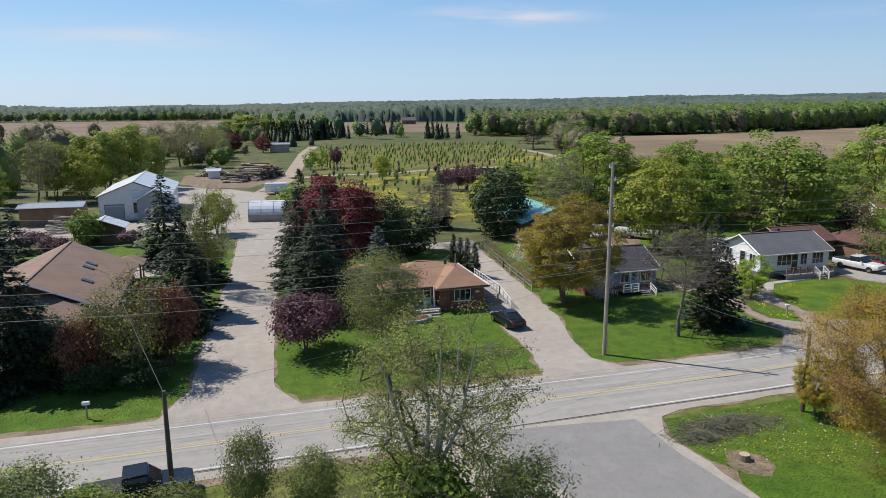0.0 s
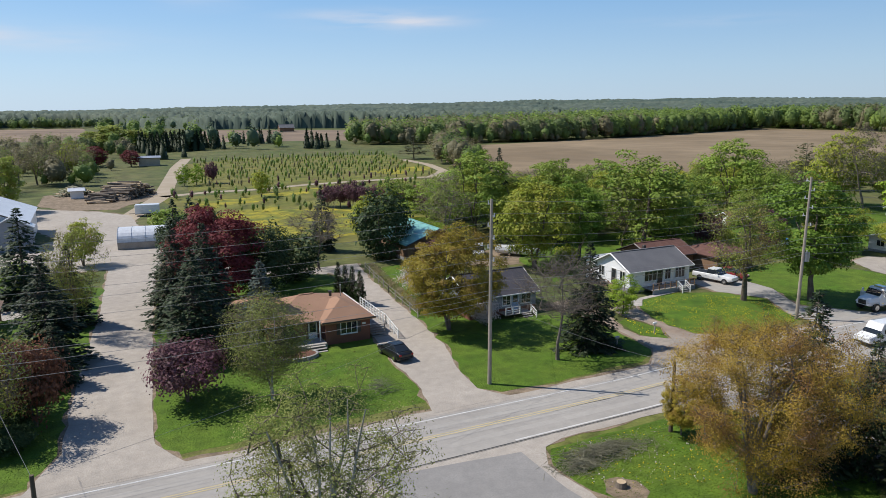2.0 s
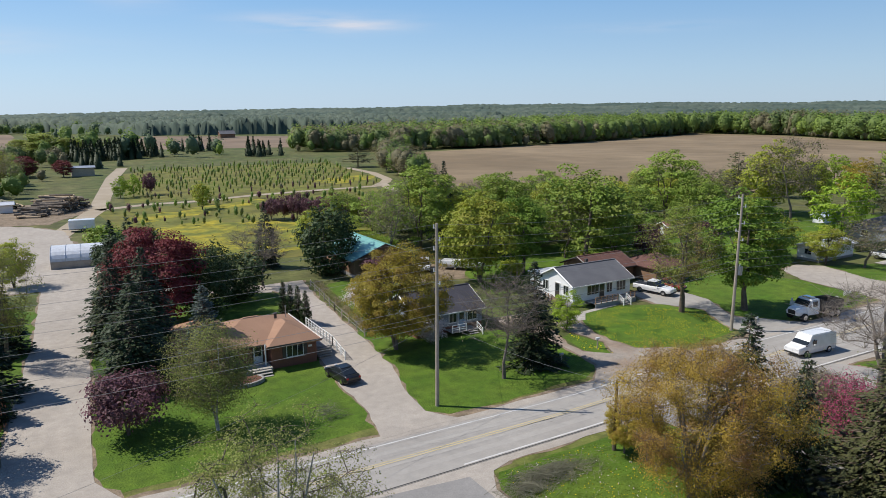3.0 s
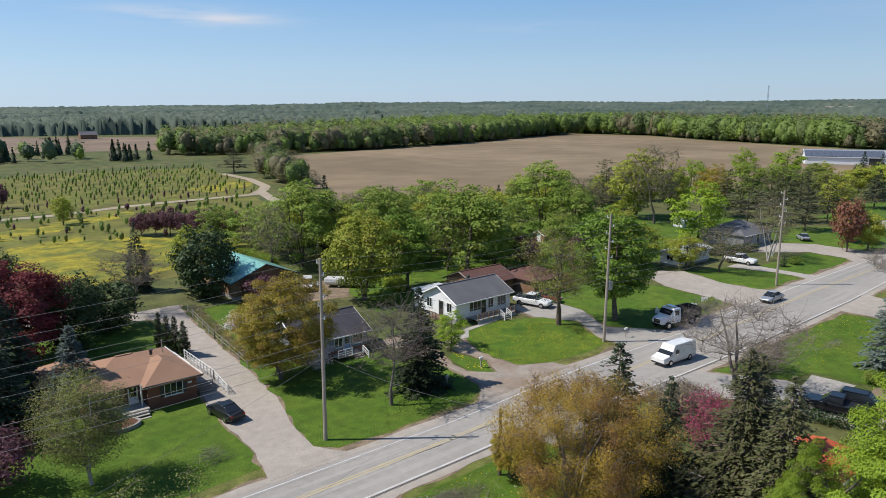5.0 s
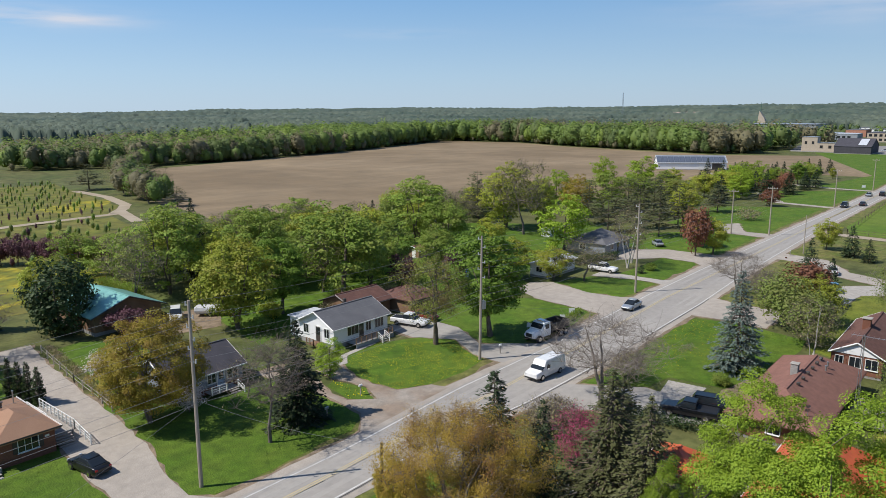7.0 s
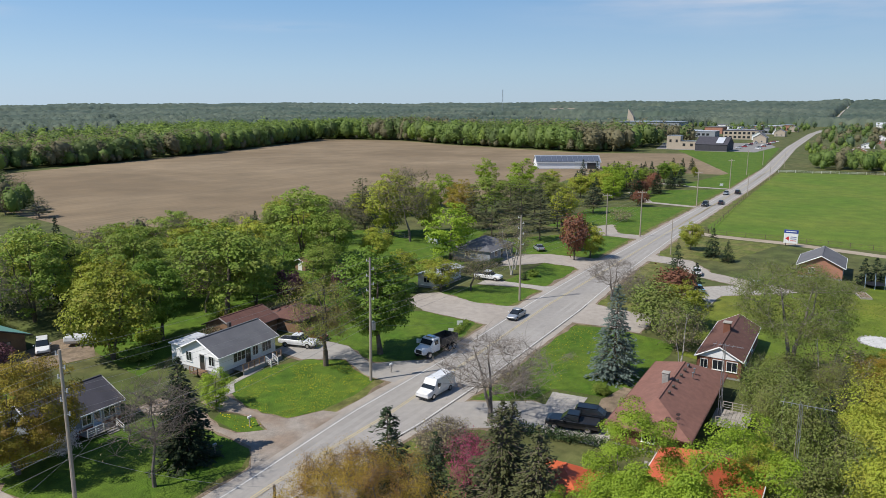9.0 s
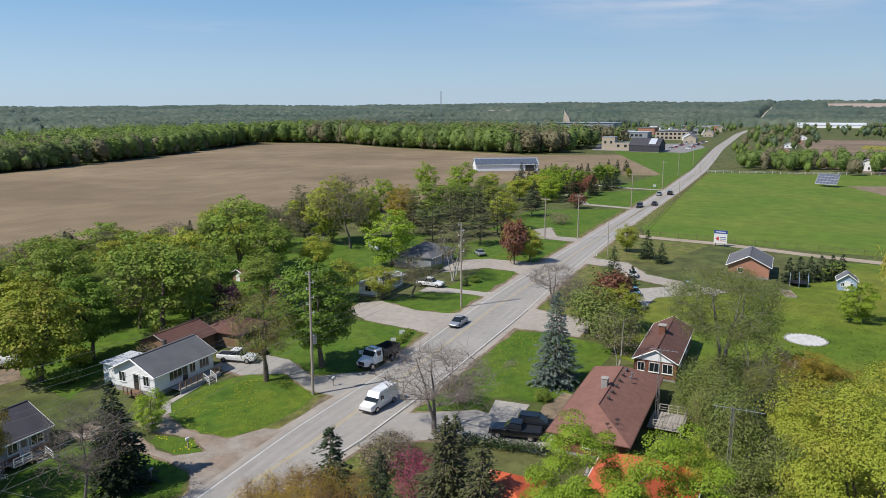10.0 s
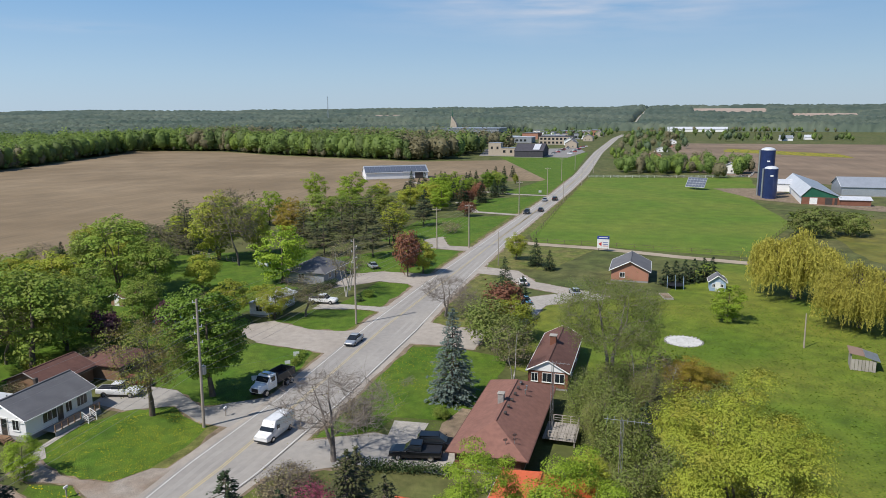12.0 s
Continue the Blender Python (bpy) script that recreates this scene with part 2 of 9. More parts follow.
SIDING_WHITE = surface("white_siding", (0.84, 0.84, 0.84), (0.80, 0.80, 0.80), 0.4, 3.0, (0.75, 0.75, 0.75), rough=0.55, bump=0.25, dist=0.01, stretch=(0.05, 0.05, 7))
SIDING_GREY = surface("grey_siding", (0.31, 0.33, 0.36), (0.26, 0.28, 0.31), 0.4, 3.0, rough=0.6, bump=0.25, dist=0.01, stretch=(0.05, 0.05, 7))
SIDING_TAN = surface("tan_wall", (0.50, 0.42, 0.33), (0.44, 0.37, 0.29), 0.4, 3.0, rough=0.8, bump=0.2)
SIDING_BLUE = surface("blue_siding", (0.36, 0.47, 0.62), (0.31, 0.41, 0.55), 0.4, 3.0, rough=0.6, bump=0.2, stretch=(0.05, 0.05, 7))
BLOCK = surface("concrete_block", (0.36, 0.35, 0.33), (0.29, 0.28, 0.265), 0.7, 4.0, rough=0.9, bump=0.4, dist=0.01)
SHINGLE_TAN = surface("tan_shingle", (0.39, 0.232, 0.150), (0.34, 0.20, 0.13), 0.5, 9.0, (0.27, 0.16, 0.105), bump=0.6, dist=0.02, stretch=(1, 4, 4))
SHINGLE_BROWN = surface("brown_shingle", (0.30, 0.205, 0.155), (0.25, 0.17, 0.13), 0.5, 9.0, (0.20, 0.135, 0.10), bump=0.6, dist=0.02, stretch=(1, 4, 4))
SHINGLE_RED = surface("red_brown_shingle", (0.275, 0.140, 0.110), (0.235, 0.118, 0.093), 0.4, 9.0, (0.19, 0.096, 0.078), bump=0.6, dist=0.02, stretch=(1, 4, 4), mid=0.25)
SHINGLE_MAROON = surface("maroon_shingle", (0.17, 0.088, 0.072), (0.14, 0.072, 0.06), 0.4, 9.0, (0.11, 0.056, 0.048), bump=0.6, dist=0.02, stretch=(1, 4, 4), mid=0.3)
SHINGLE_GREY = surface("grey_shingle", (0.17, 0.17, 0.18), (0.135, 0.135, 0.145), 0.5, 9.0, (0.105, 0.105, 0.11), bump=0.6, dist=0.02, stretch=(1, 4, 4))
SHINGLE_DARK = surface("charcoal_shingle", (0.082, 0.078, 0.092), (0.062, 0.060, 0.070), 0.5, 9.0, bump=0.6, dist=0.02, stretch=(1, 4, 4))
METAL_TEAL = surface("teal_metal_roof", (0.22, 0.48, 0.42), (0.27, 0.53, 0.47), 0.4, 2.0, (0.17, 0.40, 0.36), rough=0.38, metal=0.25, bump=0.2)
METAL_ORANGE = surface("orange_metal_roof", (0.62, 0.13, 0.045), (0.56, 0.115, 0.04), 0.4, 2.0, rough=0.4, bump=0.15)
METAL_WHITE = surface("pale_metal_roof", (0.72, 0.74, 0.76), (0.64, 0.66, 0.69), 0.4, 2.0, rough=0.4, metal=0.2, bump=0.15)
METAL_GREY = surface("grey_metal_roof", (0.42, 0.45, 0.49), (0.36, 0.39, 0.43), 0.3, 2.0, rough=0.4, metal=0.3, bump=0.15)
METAL_BLUE = surface("dark_blue_enamel", (0.018, 0.032, 0.10), (0.025, 0.042, 0.13), 0.4, 2.0, rough=0.3, bump=0.1)
METAL_GREEN = surface("dark_green_cladding", (0.02, 0.11, 0.065), (0.03, 0.13, 0.08), 0.4, 2.0, rough=0.5, bump=0.1)
METAL_GALV = surface("galvanised_steel", (0.50, 0.52, 0.54), (0.42, 0.44, 0.46), 0.8, 3.0, rough=0.35, metal=0.7, bump=0.1)
TRIM_WHITE = painted("white_trim", (0.78, 0.78, 0.76), 0.45)
TRIM_DARK = painted("dark_trim", (0.06, 0.05, 0.045), 0.5)
BLACK = painted("black_plastic", (0.015, 0.015, 0.016), 0.55)
RUBBER = painted("tyre_rubber", (0.02, 0.02, 0.02), 0.85)
GLASS = glassy("window_glass")
WIRE = painted("aluminium_wire", (0.24, 0.24, 0.24), 0.6, 0.2)
GLAZE = painted("porcelain", (0.55, 0.55, 0.54), 0.25)
CAR_BLACK = painted("black_car_paint", (0.008, 0.009, 0.011), 0.28, 0.0, 0.35)
CAR_WHITE = painted("white_car_paint", (0.78, 0.78, 0.77), 0.3, 0.0, 0.6)
CAR_SILVER = painted("silver_car_paint", (0.48, 0.51, 0.54), 0.3, 0.5, 0.6)
CAR_RED = painted("red_car_paint", (0.30, 0.02, 0.025), 0.3, 0.1, 0.6)
CAR_BLUE = painted("blue_car_paint", (0.16, 0.34, 0.46), 0.3, 0.2, 0.6)
CHROME = painted("chrome", (0.6, 0.6, 0.6), 0.15, 1.0)
LAMP_CLEAR = painted("headlight_lens", (0.75, 0.75, 0.75), 0.1)
LAMP_RED = painted("tail_light_lens", (0.35, 0.01, 0.01), 0.2)
PANEL_BLUE = painted("solar_cell", (0.13, 0.15, 0.19), 0.2, 0.2)
SIGN_BLUE = painted("sign_blue", (0.03, 0.06, 0.28), 0.5)
SIGN_RED = painted("sign_red", (0.55, 0.03, 0.03), 0.5)
POOL_BLUE = painted("blue_tarpaulin", (0.05, 0.30, 0.60), 0.4)
LOG = surface("log_bark", (0.15, 0.12, 0.095), (0.24, 0.20, 0.16), 0.8, 5.0, bump=0.5, dist=0.03)
LOG_END = surface("log_end", (0.55, 0.42, 0.28), (0.48, 0.36, 0.23), 2.0, 8.0, bump=0.1)
BRUSH = surface("dry_brush", (0.21, 0.20, 0.14), (0.28, 0.27, 0.18), 1.0, 5.0, bump=0.3)
MULCH = surface("bark_mulch", (0.19, 0.085, 0.055), (0.14, 0.065, 0.045), 1.2, 9.0, (0.09, 0.045, 0.03), bump=0.6, dist=0.03)
STONE = surface("field_stone", (0.40, 0.385, 0.36), (0.30, 0.29, 0.275), 1.5, 5.0, bump=0.4, vary=0.2)

L_MAPLE = leafy("maple_leaves", (0.128, 0.212, 0.030), (0.295, 0.39, 0.060), (0.25, 0.30, 0.055))
L_DENSE = leafy("dense_green_leaves", (0.095, 0.18, 0.020), (0.22, 0.32, 0.045))
L_FRESH = leafy("fresh_leaves", (0.255, 0.315, 0.036), (0.42, 0.455, 0.058), (0.345, 0.335, 0.050))
L_BRIGHT = leafy("bright_green_leaves", (0.165, 0.265, 0.020), (0.33, 0.43, 0.042))
L_GREYGREEN = leafy("young_birch_leaves", (0.135, 0.185, 0.042), (0.235, 0.285, 0.068), (0.19, 0.205, 0.06))
L_TALL = leafy("pale_poplar_leaves", (0.24, 0.31, 0.055), (0.37, 0.42, 0.085), (0.30, 0.31, 0.085), through=0.4)
L_OLIVEGOLD = leafy("golden_green_leaves", (0.18, 0.235, 0.04), (0.34, 0.36, 0.075), (0.29, 0.23, 0.075))
L_ORANGE = leafy("orange_spring_leaves", (0.31, 0.205, 0.036), (0.47, 0.335, 0.048), (0.23, 0.12, 0.045))
L_BIRCH = leafy("birch_leaves", (0.17, 0.205, 0.05), (0.30, 0.33, 0.08), (0.22, 0.22, 0.075))
L_GOLD = leafy("golden_olive_leaves", (0.27, 0.22, 0.030), (0.42, 0.34, 0.042), (0.28, 0.19, 0.035))
L_RUST = leafy("rust_leaves", (0.20, 0.085, 0.055), (0.30, 0.135, 0.075))
L_RED = leafy("dark_red_leaves", (0.126, 0.023, 0.029), (0.231, 0.047, 0.047))
L_PURPLE = leafy("purple_leaves", (0.137, 0.058, 0.079), (0.221, 0.105, 0.126), (0.105, 0.053, 0.058))
L_SPRUCE = leafy("spruce_needles", (0.020, 0.036, 0.015), (0.048, 0.070, 0.027), through=0.1)
L_BLUE = leafy("blue_spruce_needles", (0.070, 0.102, 0.085), (0.150, 0.190, 0.162), through=0.1)
L_OLIVE = leafy("olive_spruce_needles", (0.060, 0.072, 0.026), (0.125, 0.125, 0.050), through=0.1)
L_CEDAR = leafy("cedar_sprays", (0.030, 0.058, 0.020), (0.065, 0.100, 0.030), through=0.12)
L_WILLOW = leafy("willow_leaves", (0.38, 0.36, 0.060), (0.52, 0.465, 0.098))
L_PINK = leafy("pink_blossom", (0.40, 0.06, 0.14), (0.54, 0.11, 0.22))
L_WHITE = leafy("white_blossom", (0.620, 0.540, 0.550), (0.800, 0.730, 0.740))
L_SCRUB = leafy("budding_twigs", (0.231, 0.187, 0.110), (0.330, 0.275, 0.154), (0.220, 0.231, 0.077))
F_WOODS = [leafy("woods_fresh", (0.21, 0.30, 0.06), (0.29, 0.38, 0.08), through=0.4), leafy("woods_green", (0.155, 0.235, 0.06), (0.23, 0.315, 0.08), through=0.4),
           leafy("woods_dark", (0.12, 0.175, 0.06), (0.185, 0.24, 0.075), through=0.4), leafy("woods_budding", (0.20, 0.185, 0.105), (0.275, 0.25, 0.14), through=0.4),
           # bluish distance haze is mixed into this leaf colour
           leafy("woods_hazed", (0.11, 0.165, 0.09), (0.155, 0.21, 0.11))]
# blue-green of far haze put into the tree-top colour
CANOPY_HAZED = surface("hazed_woodland_canopy", (0.055, 0.084, 0.062), (0.125, 0.150, 0.105), 0.006, 0.05, (0.046, 0.070, 0.056), bump=0)
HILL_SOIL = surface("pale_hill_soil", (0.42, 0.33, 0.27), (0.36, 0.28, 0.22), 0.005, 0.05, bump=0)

# ---- building helpers ----
def smooth(u):
    u = max(0.0, min(1.0, u))
    return u * u * (3 - 2 * u)


def relief(x, y):
    """Height of the ground: nearly level, a slight rise to the east, low hills on the horizon."""
    z = 0.6 * smooth((x - 38) / 25)
    r = math.hypot(x, y)
    if r > 1300:
        az = math.degrees(math.atan2(x, y))
        h = np.interp(az, (-180, -60, -20, -8, 5, 18, 30, 48, 62, 75, 90, 140, 180), (30, 5, -18, -6, 6, 16, 28, 40, 40, 48, 50, 45, 40))
        z += smooth((r - 1300) / 2300) * (h + 10 * noise.noise(Vector((x * 0.0011, y * 0.0011, 0.3))) + 4 * noise.noise(Vector((x * 0.004, y * 0.004, 3))))
    return z


def mesh_of(name, verts, faces, mats=(), smooth_faces=False):
    me = bpy.data.meshes.new(name)
    me.from_pydata([tuple(v) for v in verts], [], faces)
    for m in (mats if isinstance(mats, (list, tuple)) else (mats,)):
        me.materials.append(m)
    if smooth_faces:
        me.polygons.foreach_set("use_smooth", [True] * len(me.polygons))
    me.update()
    return me


def mesh_np(name, verts, faces, mats, index=None):
    """A mesh from arrays: verts n x 3, faces m x k."""
    me = bpy.data.meshes.new(name)
    n, k = faces.shape
    me.vertices.add(len(verts))
    me.vertices.foreach_set("co", np.ascontiguousarray(verts, dtype=np.float32).ravel())
    me.loops.add(n * k)
    me.loops.foreach_set("vertex_index", np.ascontiguousarray(faces, dtype=np.int32).ravel())
    me.polygons.add(n)
    me.polygons.foreach_set("loop_start", np.arange(0, n * k, k, dtype=np.int32))
    me.polygons.foreach_set("loop_total", np.full(n, k, dtype=np.int32))
    for m in mats:
        me.materials.append(m)
    if index is not None:
        me.polygons.foreach_set("material_index", np.ascontiguousarray(index, dtype=np.int32))
    me.update(calc_edges=True)
    return me


def structure(name, me, label=""):
    return tagged(new(name, me), label=label, kind="structure")


def patch(name, pts, lift, mat, label="", rough=0.25, step=1.2, grow=0.0):
    """A sheet on the ground with an uneven edge, following the relief."""
    out = []
    n = len(pts)
    area = sum(pts[i][0] * pts[(i + 1) % n][1] - pts[(i + 1) % n][0] * pts[i][1] for i in range(n))
    turn = 1.0 if area > 0 else -1.0
    for i in range(n):
        a, b = Vector(pts[i]), Vector(pts[(i + 1) % n])
        k = max(1, int((b - a).length / step))
        nrm = Vector(((b - a).y, -(b - a).x)).normalized()
        for j in range(k):
            p = a.lerp(b, j / k)
            w = rough * (noise.noise(Vector((p.x * 0.55, p.y * 0.55, lift * 40))) + 0.6 * noise.noise(Vector((p.x * 1.7, p.y * 1.7, 5))))
            out.append(p + nrm * (w + grow * turn))
    lo, hi = min(p.x for p in out), max(p.x for p in out)
    if hi > 36 and lo < 65:
        from mathutils import geometry
        inner = []
        y0, y1 = min(p.y for p in out), max(p.y for p in out)
        gx = max(36, lo)
        while gx < min(65, hi):
            gy = y0 + 0.7
            while gy < y1:
                inner.append(Vector((gx, gy)))
                gy += 6.0
            gx += 2.0
        m = len(out)
        res = geometry.delaunay_2d_cdt(out + inner, [(i, (i + 1) % m) for i in range(m)], [], 1, 1e-4)
        verts = [(v.x, v.y, relief(v.x, v.y) + lift) for v in res[0]]
        faces = [tuple(f) for f in res[2]]
    else:
        verts = [(p.x, p.y, relief(p.x, p.y) + lift) for p in out]
        faces = [tuple(range(len(out)))]
    me = mesh_of(name, verts, faces, mat)
    bm = bmesh.new()
    bm.from_mesh(me)
    bmesh.ops.recalc_face_normals(bm, faces=bm.faces)
    for f in bm.faces:
        if f.normal.z < 0:
            f.normal_flip()
    bm.to_mesh(me)
    bm.free()
    return structure(name, me, label)


def strip(name, pts, half, lift, mat, label="", wobble=0.15):
    """A track along a line, with an uneven edge."""
    line = []
    for a, b in zip(pts, pts[1:]):
        a, b = Vector(a), Vector(b)
        k = max(1, int((b - a).length / 2.0))
        line += [a.lerp(b, j / k) for j in range(k)]
    line.append(Vector(pts[-1]))
    left, right = [], []
    for i, p in enumerate(line):
        d = (line[min(i + 1, len(line) - 1)] - line[max(i - 1, 0)]).normalized()
        nrm = Vector((-d.y, d.x))
        w1 = half + wobble * noise.noise(Vector((p.x * 0.4, p.y * 0.4, 1)))
        w2 = half + wobble * noise.noise(Vector((p.x * 0.4, p.y * 0.4, 7)))
        left.append(p + nrm * w1)
        right.append(p - nrm * w2)
    verts = [(p.x, p.y, relief(p.x, p.y) + lift) for p in left + right]
    k = len(line)
    faces = [(i + k, i + 1 + k, i + 1, i) for i in range(k - 1)]
    return structure(name, mesh_of(name, verts, faces, mat), label)


# ---- ground, one sheet to the horizon ----
def axis():
    far = [-4600, -3800, -3200, -2700, -2300, -1900, -1600, -1300, -1000, -700, -450, -250, -120]
    return np.array(far + list(range(-60, 36, 12)) + [36 + 2.0 * i for i in range(15)] + [72, 90, 120, 180, 250] + [450, 700, 1000, 1150, 1300, 1450, 1600, 1750, 1900, 2050, 2200, 2350, 2500, 2700, 2900, 3100, 3350, 3600, 3900, 4250, 4600], dtype=float)


gx, gy = axis(), axis()
g_verts = np.array([(x, y, relief(x, y)) for y in gy for x in gx])
nx = len(gx)
ii, jj = np.meshgrid(np.arange(nx - 1), np.arange(len(gy) - 1))
base = (jj * nx + ii).ravel()
structure("ground", mesh_np("ground", g_verts, np.stack([base, base + 1, base + nx + 1, base + nx], 1), [MEADOW]), "rough green and straw-coloured grassland reaching the horizon")

# ---- road ----
RX = (-140, -15, 45, 62, 80, 114, 140, 210, 330, 434, 681, 1050, 1237)
RN = (47.8, 47.6, 47.1, 47.3, 47.0, 48.3, 48.4, 47.5, 45.6, 46.6, 56.5, 62.3, 58.5)
RC = (44.4, 44.4, 44.6, 43.5, 43.9, 45.2, 45.0, 44.7, 43.5, 43.7, 53.5, 59.3, 55.5)
RS = (41.1, 41.1, 41.4, 39.2, 38.8, 39.3, 40.6, 41.9, 40.7, 40.9, 50.5, 56.3, 52.5)


def road_y(x, row):
    return float(np.interp(x, RX, row))


def road_band(name, lo, hi, lift, mat, label="", x0=-140.0, x1=1237.0, wob=0.0):
    xs = list(np.arange(x0, min(x1, 300), 2.0)) + list(np.arange(max(300, x0), x1 + 1, 30.0))
    verts, faces = [], []
    for i, x in enumerate(xs):
        for f in (lo, hi):
            y = f(x) + wob * noise.noise(Vector((x * 0.3, f(x), 2)))
            verts.append((x, y, relief(x, y) + lift))
        if i:
            k = 2 * i
            faces.append((k - 2, k, k + 1, k - 1))
    return structure(name, mesh_of(name, verts, faces, mat), label)


road_band("road_verge", lambda x: road_y(x, RS) - 4.5, lambda x: road_y(x, RN) + 4.0, 0.012, LAWN_DRY, "rough grass verge of the road", wob=0.6, x1=420.0)
road_band("verge_edge", lambda x: road_y(x, RS) - 1.75, lambda x: road_y(x, RN) + 2.1, 0.030, DIRT, "bare trodden soil at the road edge", wob=0.9, x1=420.0)
road_band("road_shoulder", lambda x: road_y(x, RS) - 1.25, lambda x: road_y(x, RN) + 1.5, 0.035, GRAVEL, "pale gravel shoulder of the road", wob=0.35)
road_band("road", lambda x: road_y(x, RS) - 0.35, lambda x: road_y(x, RN) + 0.4, 0.06, ASPHALT, "two-lane road of worn grey asphalt")
for row, near, far in ((RN, 1.05, 1.75), (RN, 2.45, 2.95), (RS, -1.75, -1.05), (RS, -2.95, -2.45)):
    road_band("wheel_track", lambda x: road_y(x, row) - far, lambda x: road_y(x, row) - near, 0.063, ASPHALT_WORN, "paler band polished by wheels", wob=0.12, x1=420.0)
road_band("road_line", lambda x: road_y(x, RN) - 0.08, lambda x: road_y(x, RN) + 0.08, 0.066, LINE_WHITE, "worn white edge line")
road_band("road_line", lambda x: road_y(x, RS) - 0.08, lambda x: road_y(x, RS) + 0.08, 0.066, LINE_WHITE, "worn white edge line", x0=27)
road_band("road_line", lambda x: road_y(x, RS) - 0.08, lambda x: road_y(x, RS) + 0.08, 0.066, LINE_WHITE, "worn white edge line", x0=-140, x1=13)
road_band("road_line", lambda x: road_y(x, RC) - 0.21, lambda x: road_y(x, RC) - 0.08, 0.066, LINE_YELLOW, "faded yellow centre line")
road_band("road_line", lambda x: road_y(x, RC) + 0.08, lambda x: road_y(x, RC) + 0.21, 0.066, LINE_YELLOW, "faded yellow centre line")
road_band("tar_seam", lambda x: road_y(x, RS) - 0.30, lambda x: road_y(x, RS) - 0.20, 0.068, TAR, "dark tar seam at the pavement edge", x0=-20, x1=120)

# ---- fields and lawns ----
patch("ploughed_field", [(104, 148), (122, 200), (135, 268), (165, 330), (200, 384), (290, 405), (425, 440), (578, 497), (616, 524), (628, 418), (578, 328), (528, 182), (560, 112), (474, 58), (392, 60), (386, 112), (330, 122), (250, 116), (190, 142), (150, 150)], 0.02, PLOUGH, "large ploughed brown field", 1.5, 12)
patch("far_field", [(-420, 250), (-70, 250), (-50, 345), (-100, 480), (-45, 610), (6, 590), (-4, 980), (-420, 980)], 0.02, PLOUGH2, "distant brown field", 3, 25)
strip("far_road", [(1750, 58.8), (2000, 59.5), (2400, 60), (3300, 46)], 2.2, 1.2, ASPHALT, "pale road climbing a far hill")
patch("far_field", [(64, 520), (260, 470), (330, 640), (120, 800), (70, 700)], 0.02, PLOUGH2, "distant brown field", 3, 25)
patch("far_field", [(470, -20), (900, -10), (900, -420), (520, -420), (380, -150), (380, -112)], 0.02, PLOUGH2, "distant brown field beyond the farm", 3, 25)
patch("nursery_field", [(26, 221), (50, 219), (86, 214), (106, 218), (116, 240), (135, 337), (64, 344), (38, 328), (31, 265)], 0.02, YELLOWGRASS, "tree nursery meadow of yellow-green grass", 0.8, 4)
patch("nursery_field", [(17, 205), (49, 212), (82, 216), (102, 214), (98, 196), (75, 140), (55, 122), (30, 122), (18, 150)], 0.02, YELLOWGRASS, "nursery meadow dotted with dandelions", 0.8, 4)
patch("dandelion_patch", [(97, 232), (119, 249), (126, 262), (112, 262), (92, 248)], 0.03, DANDY, "strip of bright yellow dandelions", 2, 3)
patch("dandelion_patch", [(48, 172), (58, 150), (66, 136), (56, 128), (44, 140), (40, 160)], 0.03, DANDY, "patch of bright yellow dandelions", 2.5, 3)
patch("dandelion_patch", [(18, 150), (30, 158), (40, 142), (46, 128), (36, 122), (24, 130)], 0.034, DANDY, "patch of bright yellow dandelions", 3.5, 2)
patch("dandelion_patch", [(20, 190), (42, 200), (62, 206), (60, 199), (40, 188), (24, 180)], 0.034, DANDY, "scattered yellow dandelions", 3.5, 2)
patch("dandelion_patch", [(24, 168), (38, 176), (44, 168), (36, 150), (26, 152)], 0.03, DANDY, "patch of bright yellow dandelions", 2.5, 3)
patch("pasture", [(217, 37), (419, 37), (427, -7), (440, -50), (372, -46), (330, -38), (262, -44), (197, -24), (204, 34)], 0.02, PASTURE, "smooth bright green cow pasture", 0.8, 8)
patch("lawn_west", [(-45, 50), (-4.6, 49.9), (-3.0, 54), (-2.6, 61.6), (-1.7, 73.4), (0.1, 90.8), (0.9, 105), (-8, 116), (-14, 118), (-45, 110)], 0.022, LAWN, "mown lawn beside the lane")
patch("lawn_corner", [(4.1, 50.2), (3.1, 52.7), (3.4, 58.4), (4.3, 69.8), (5.6, 86), (6, 100), (30, 100), (31.0, 90), (29.2, 81), (26.6, 72.8), (25.5, 65), (25.2, 60.4), (25.0, 54.6), (24.3, 50.6), (14, 50.2)], 0.022, LAWN, "mown lawn round the brick bungalow")
patch("lawn_pole", [(29.4, 51.0), (31, 49.7), (35.3, 49.4), (42.4, 49.8), (46.2, 49.4), (49.5, 51.5), (50.0, 59), (50.0, 66), (41, 68), (36, 76), (34, 78), (33.2, 74), (31.9, 63), (30.0, 56.5)], 0.022, LAWN, "mown lawn under the utility pole")
patch("lawn_north", [(37.2, 99), (35.2, 86), (34.0, 77), (41, 77), (46, 84), (46, 96), (42, 100)], 0.022, LAWN, "back lawn behind the fence")
patch("lawn_back", [(56, 78), (72, 84), (100, 72), (112, 76), (128, 70), (152, 82), (180, 90), (160, 122), (126, 122), (100, 108), (60, 96)], 0.02, LAWN, "back gardens with mown grass")
patch("lawn_island", [(51.2, 55.2), (53.2, 53.0), (54.6, 56.2), (53.6, 60.6), (52.2, 60)], 0.024, LAWN, "small grass island between two drives", 0.12, 0.8)
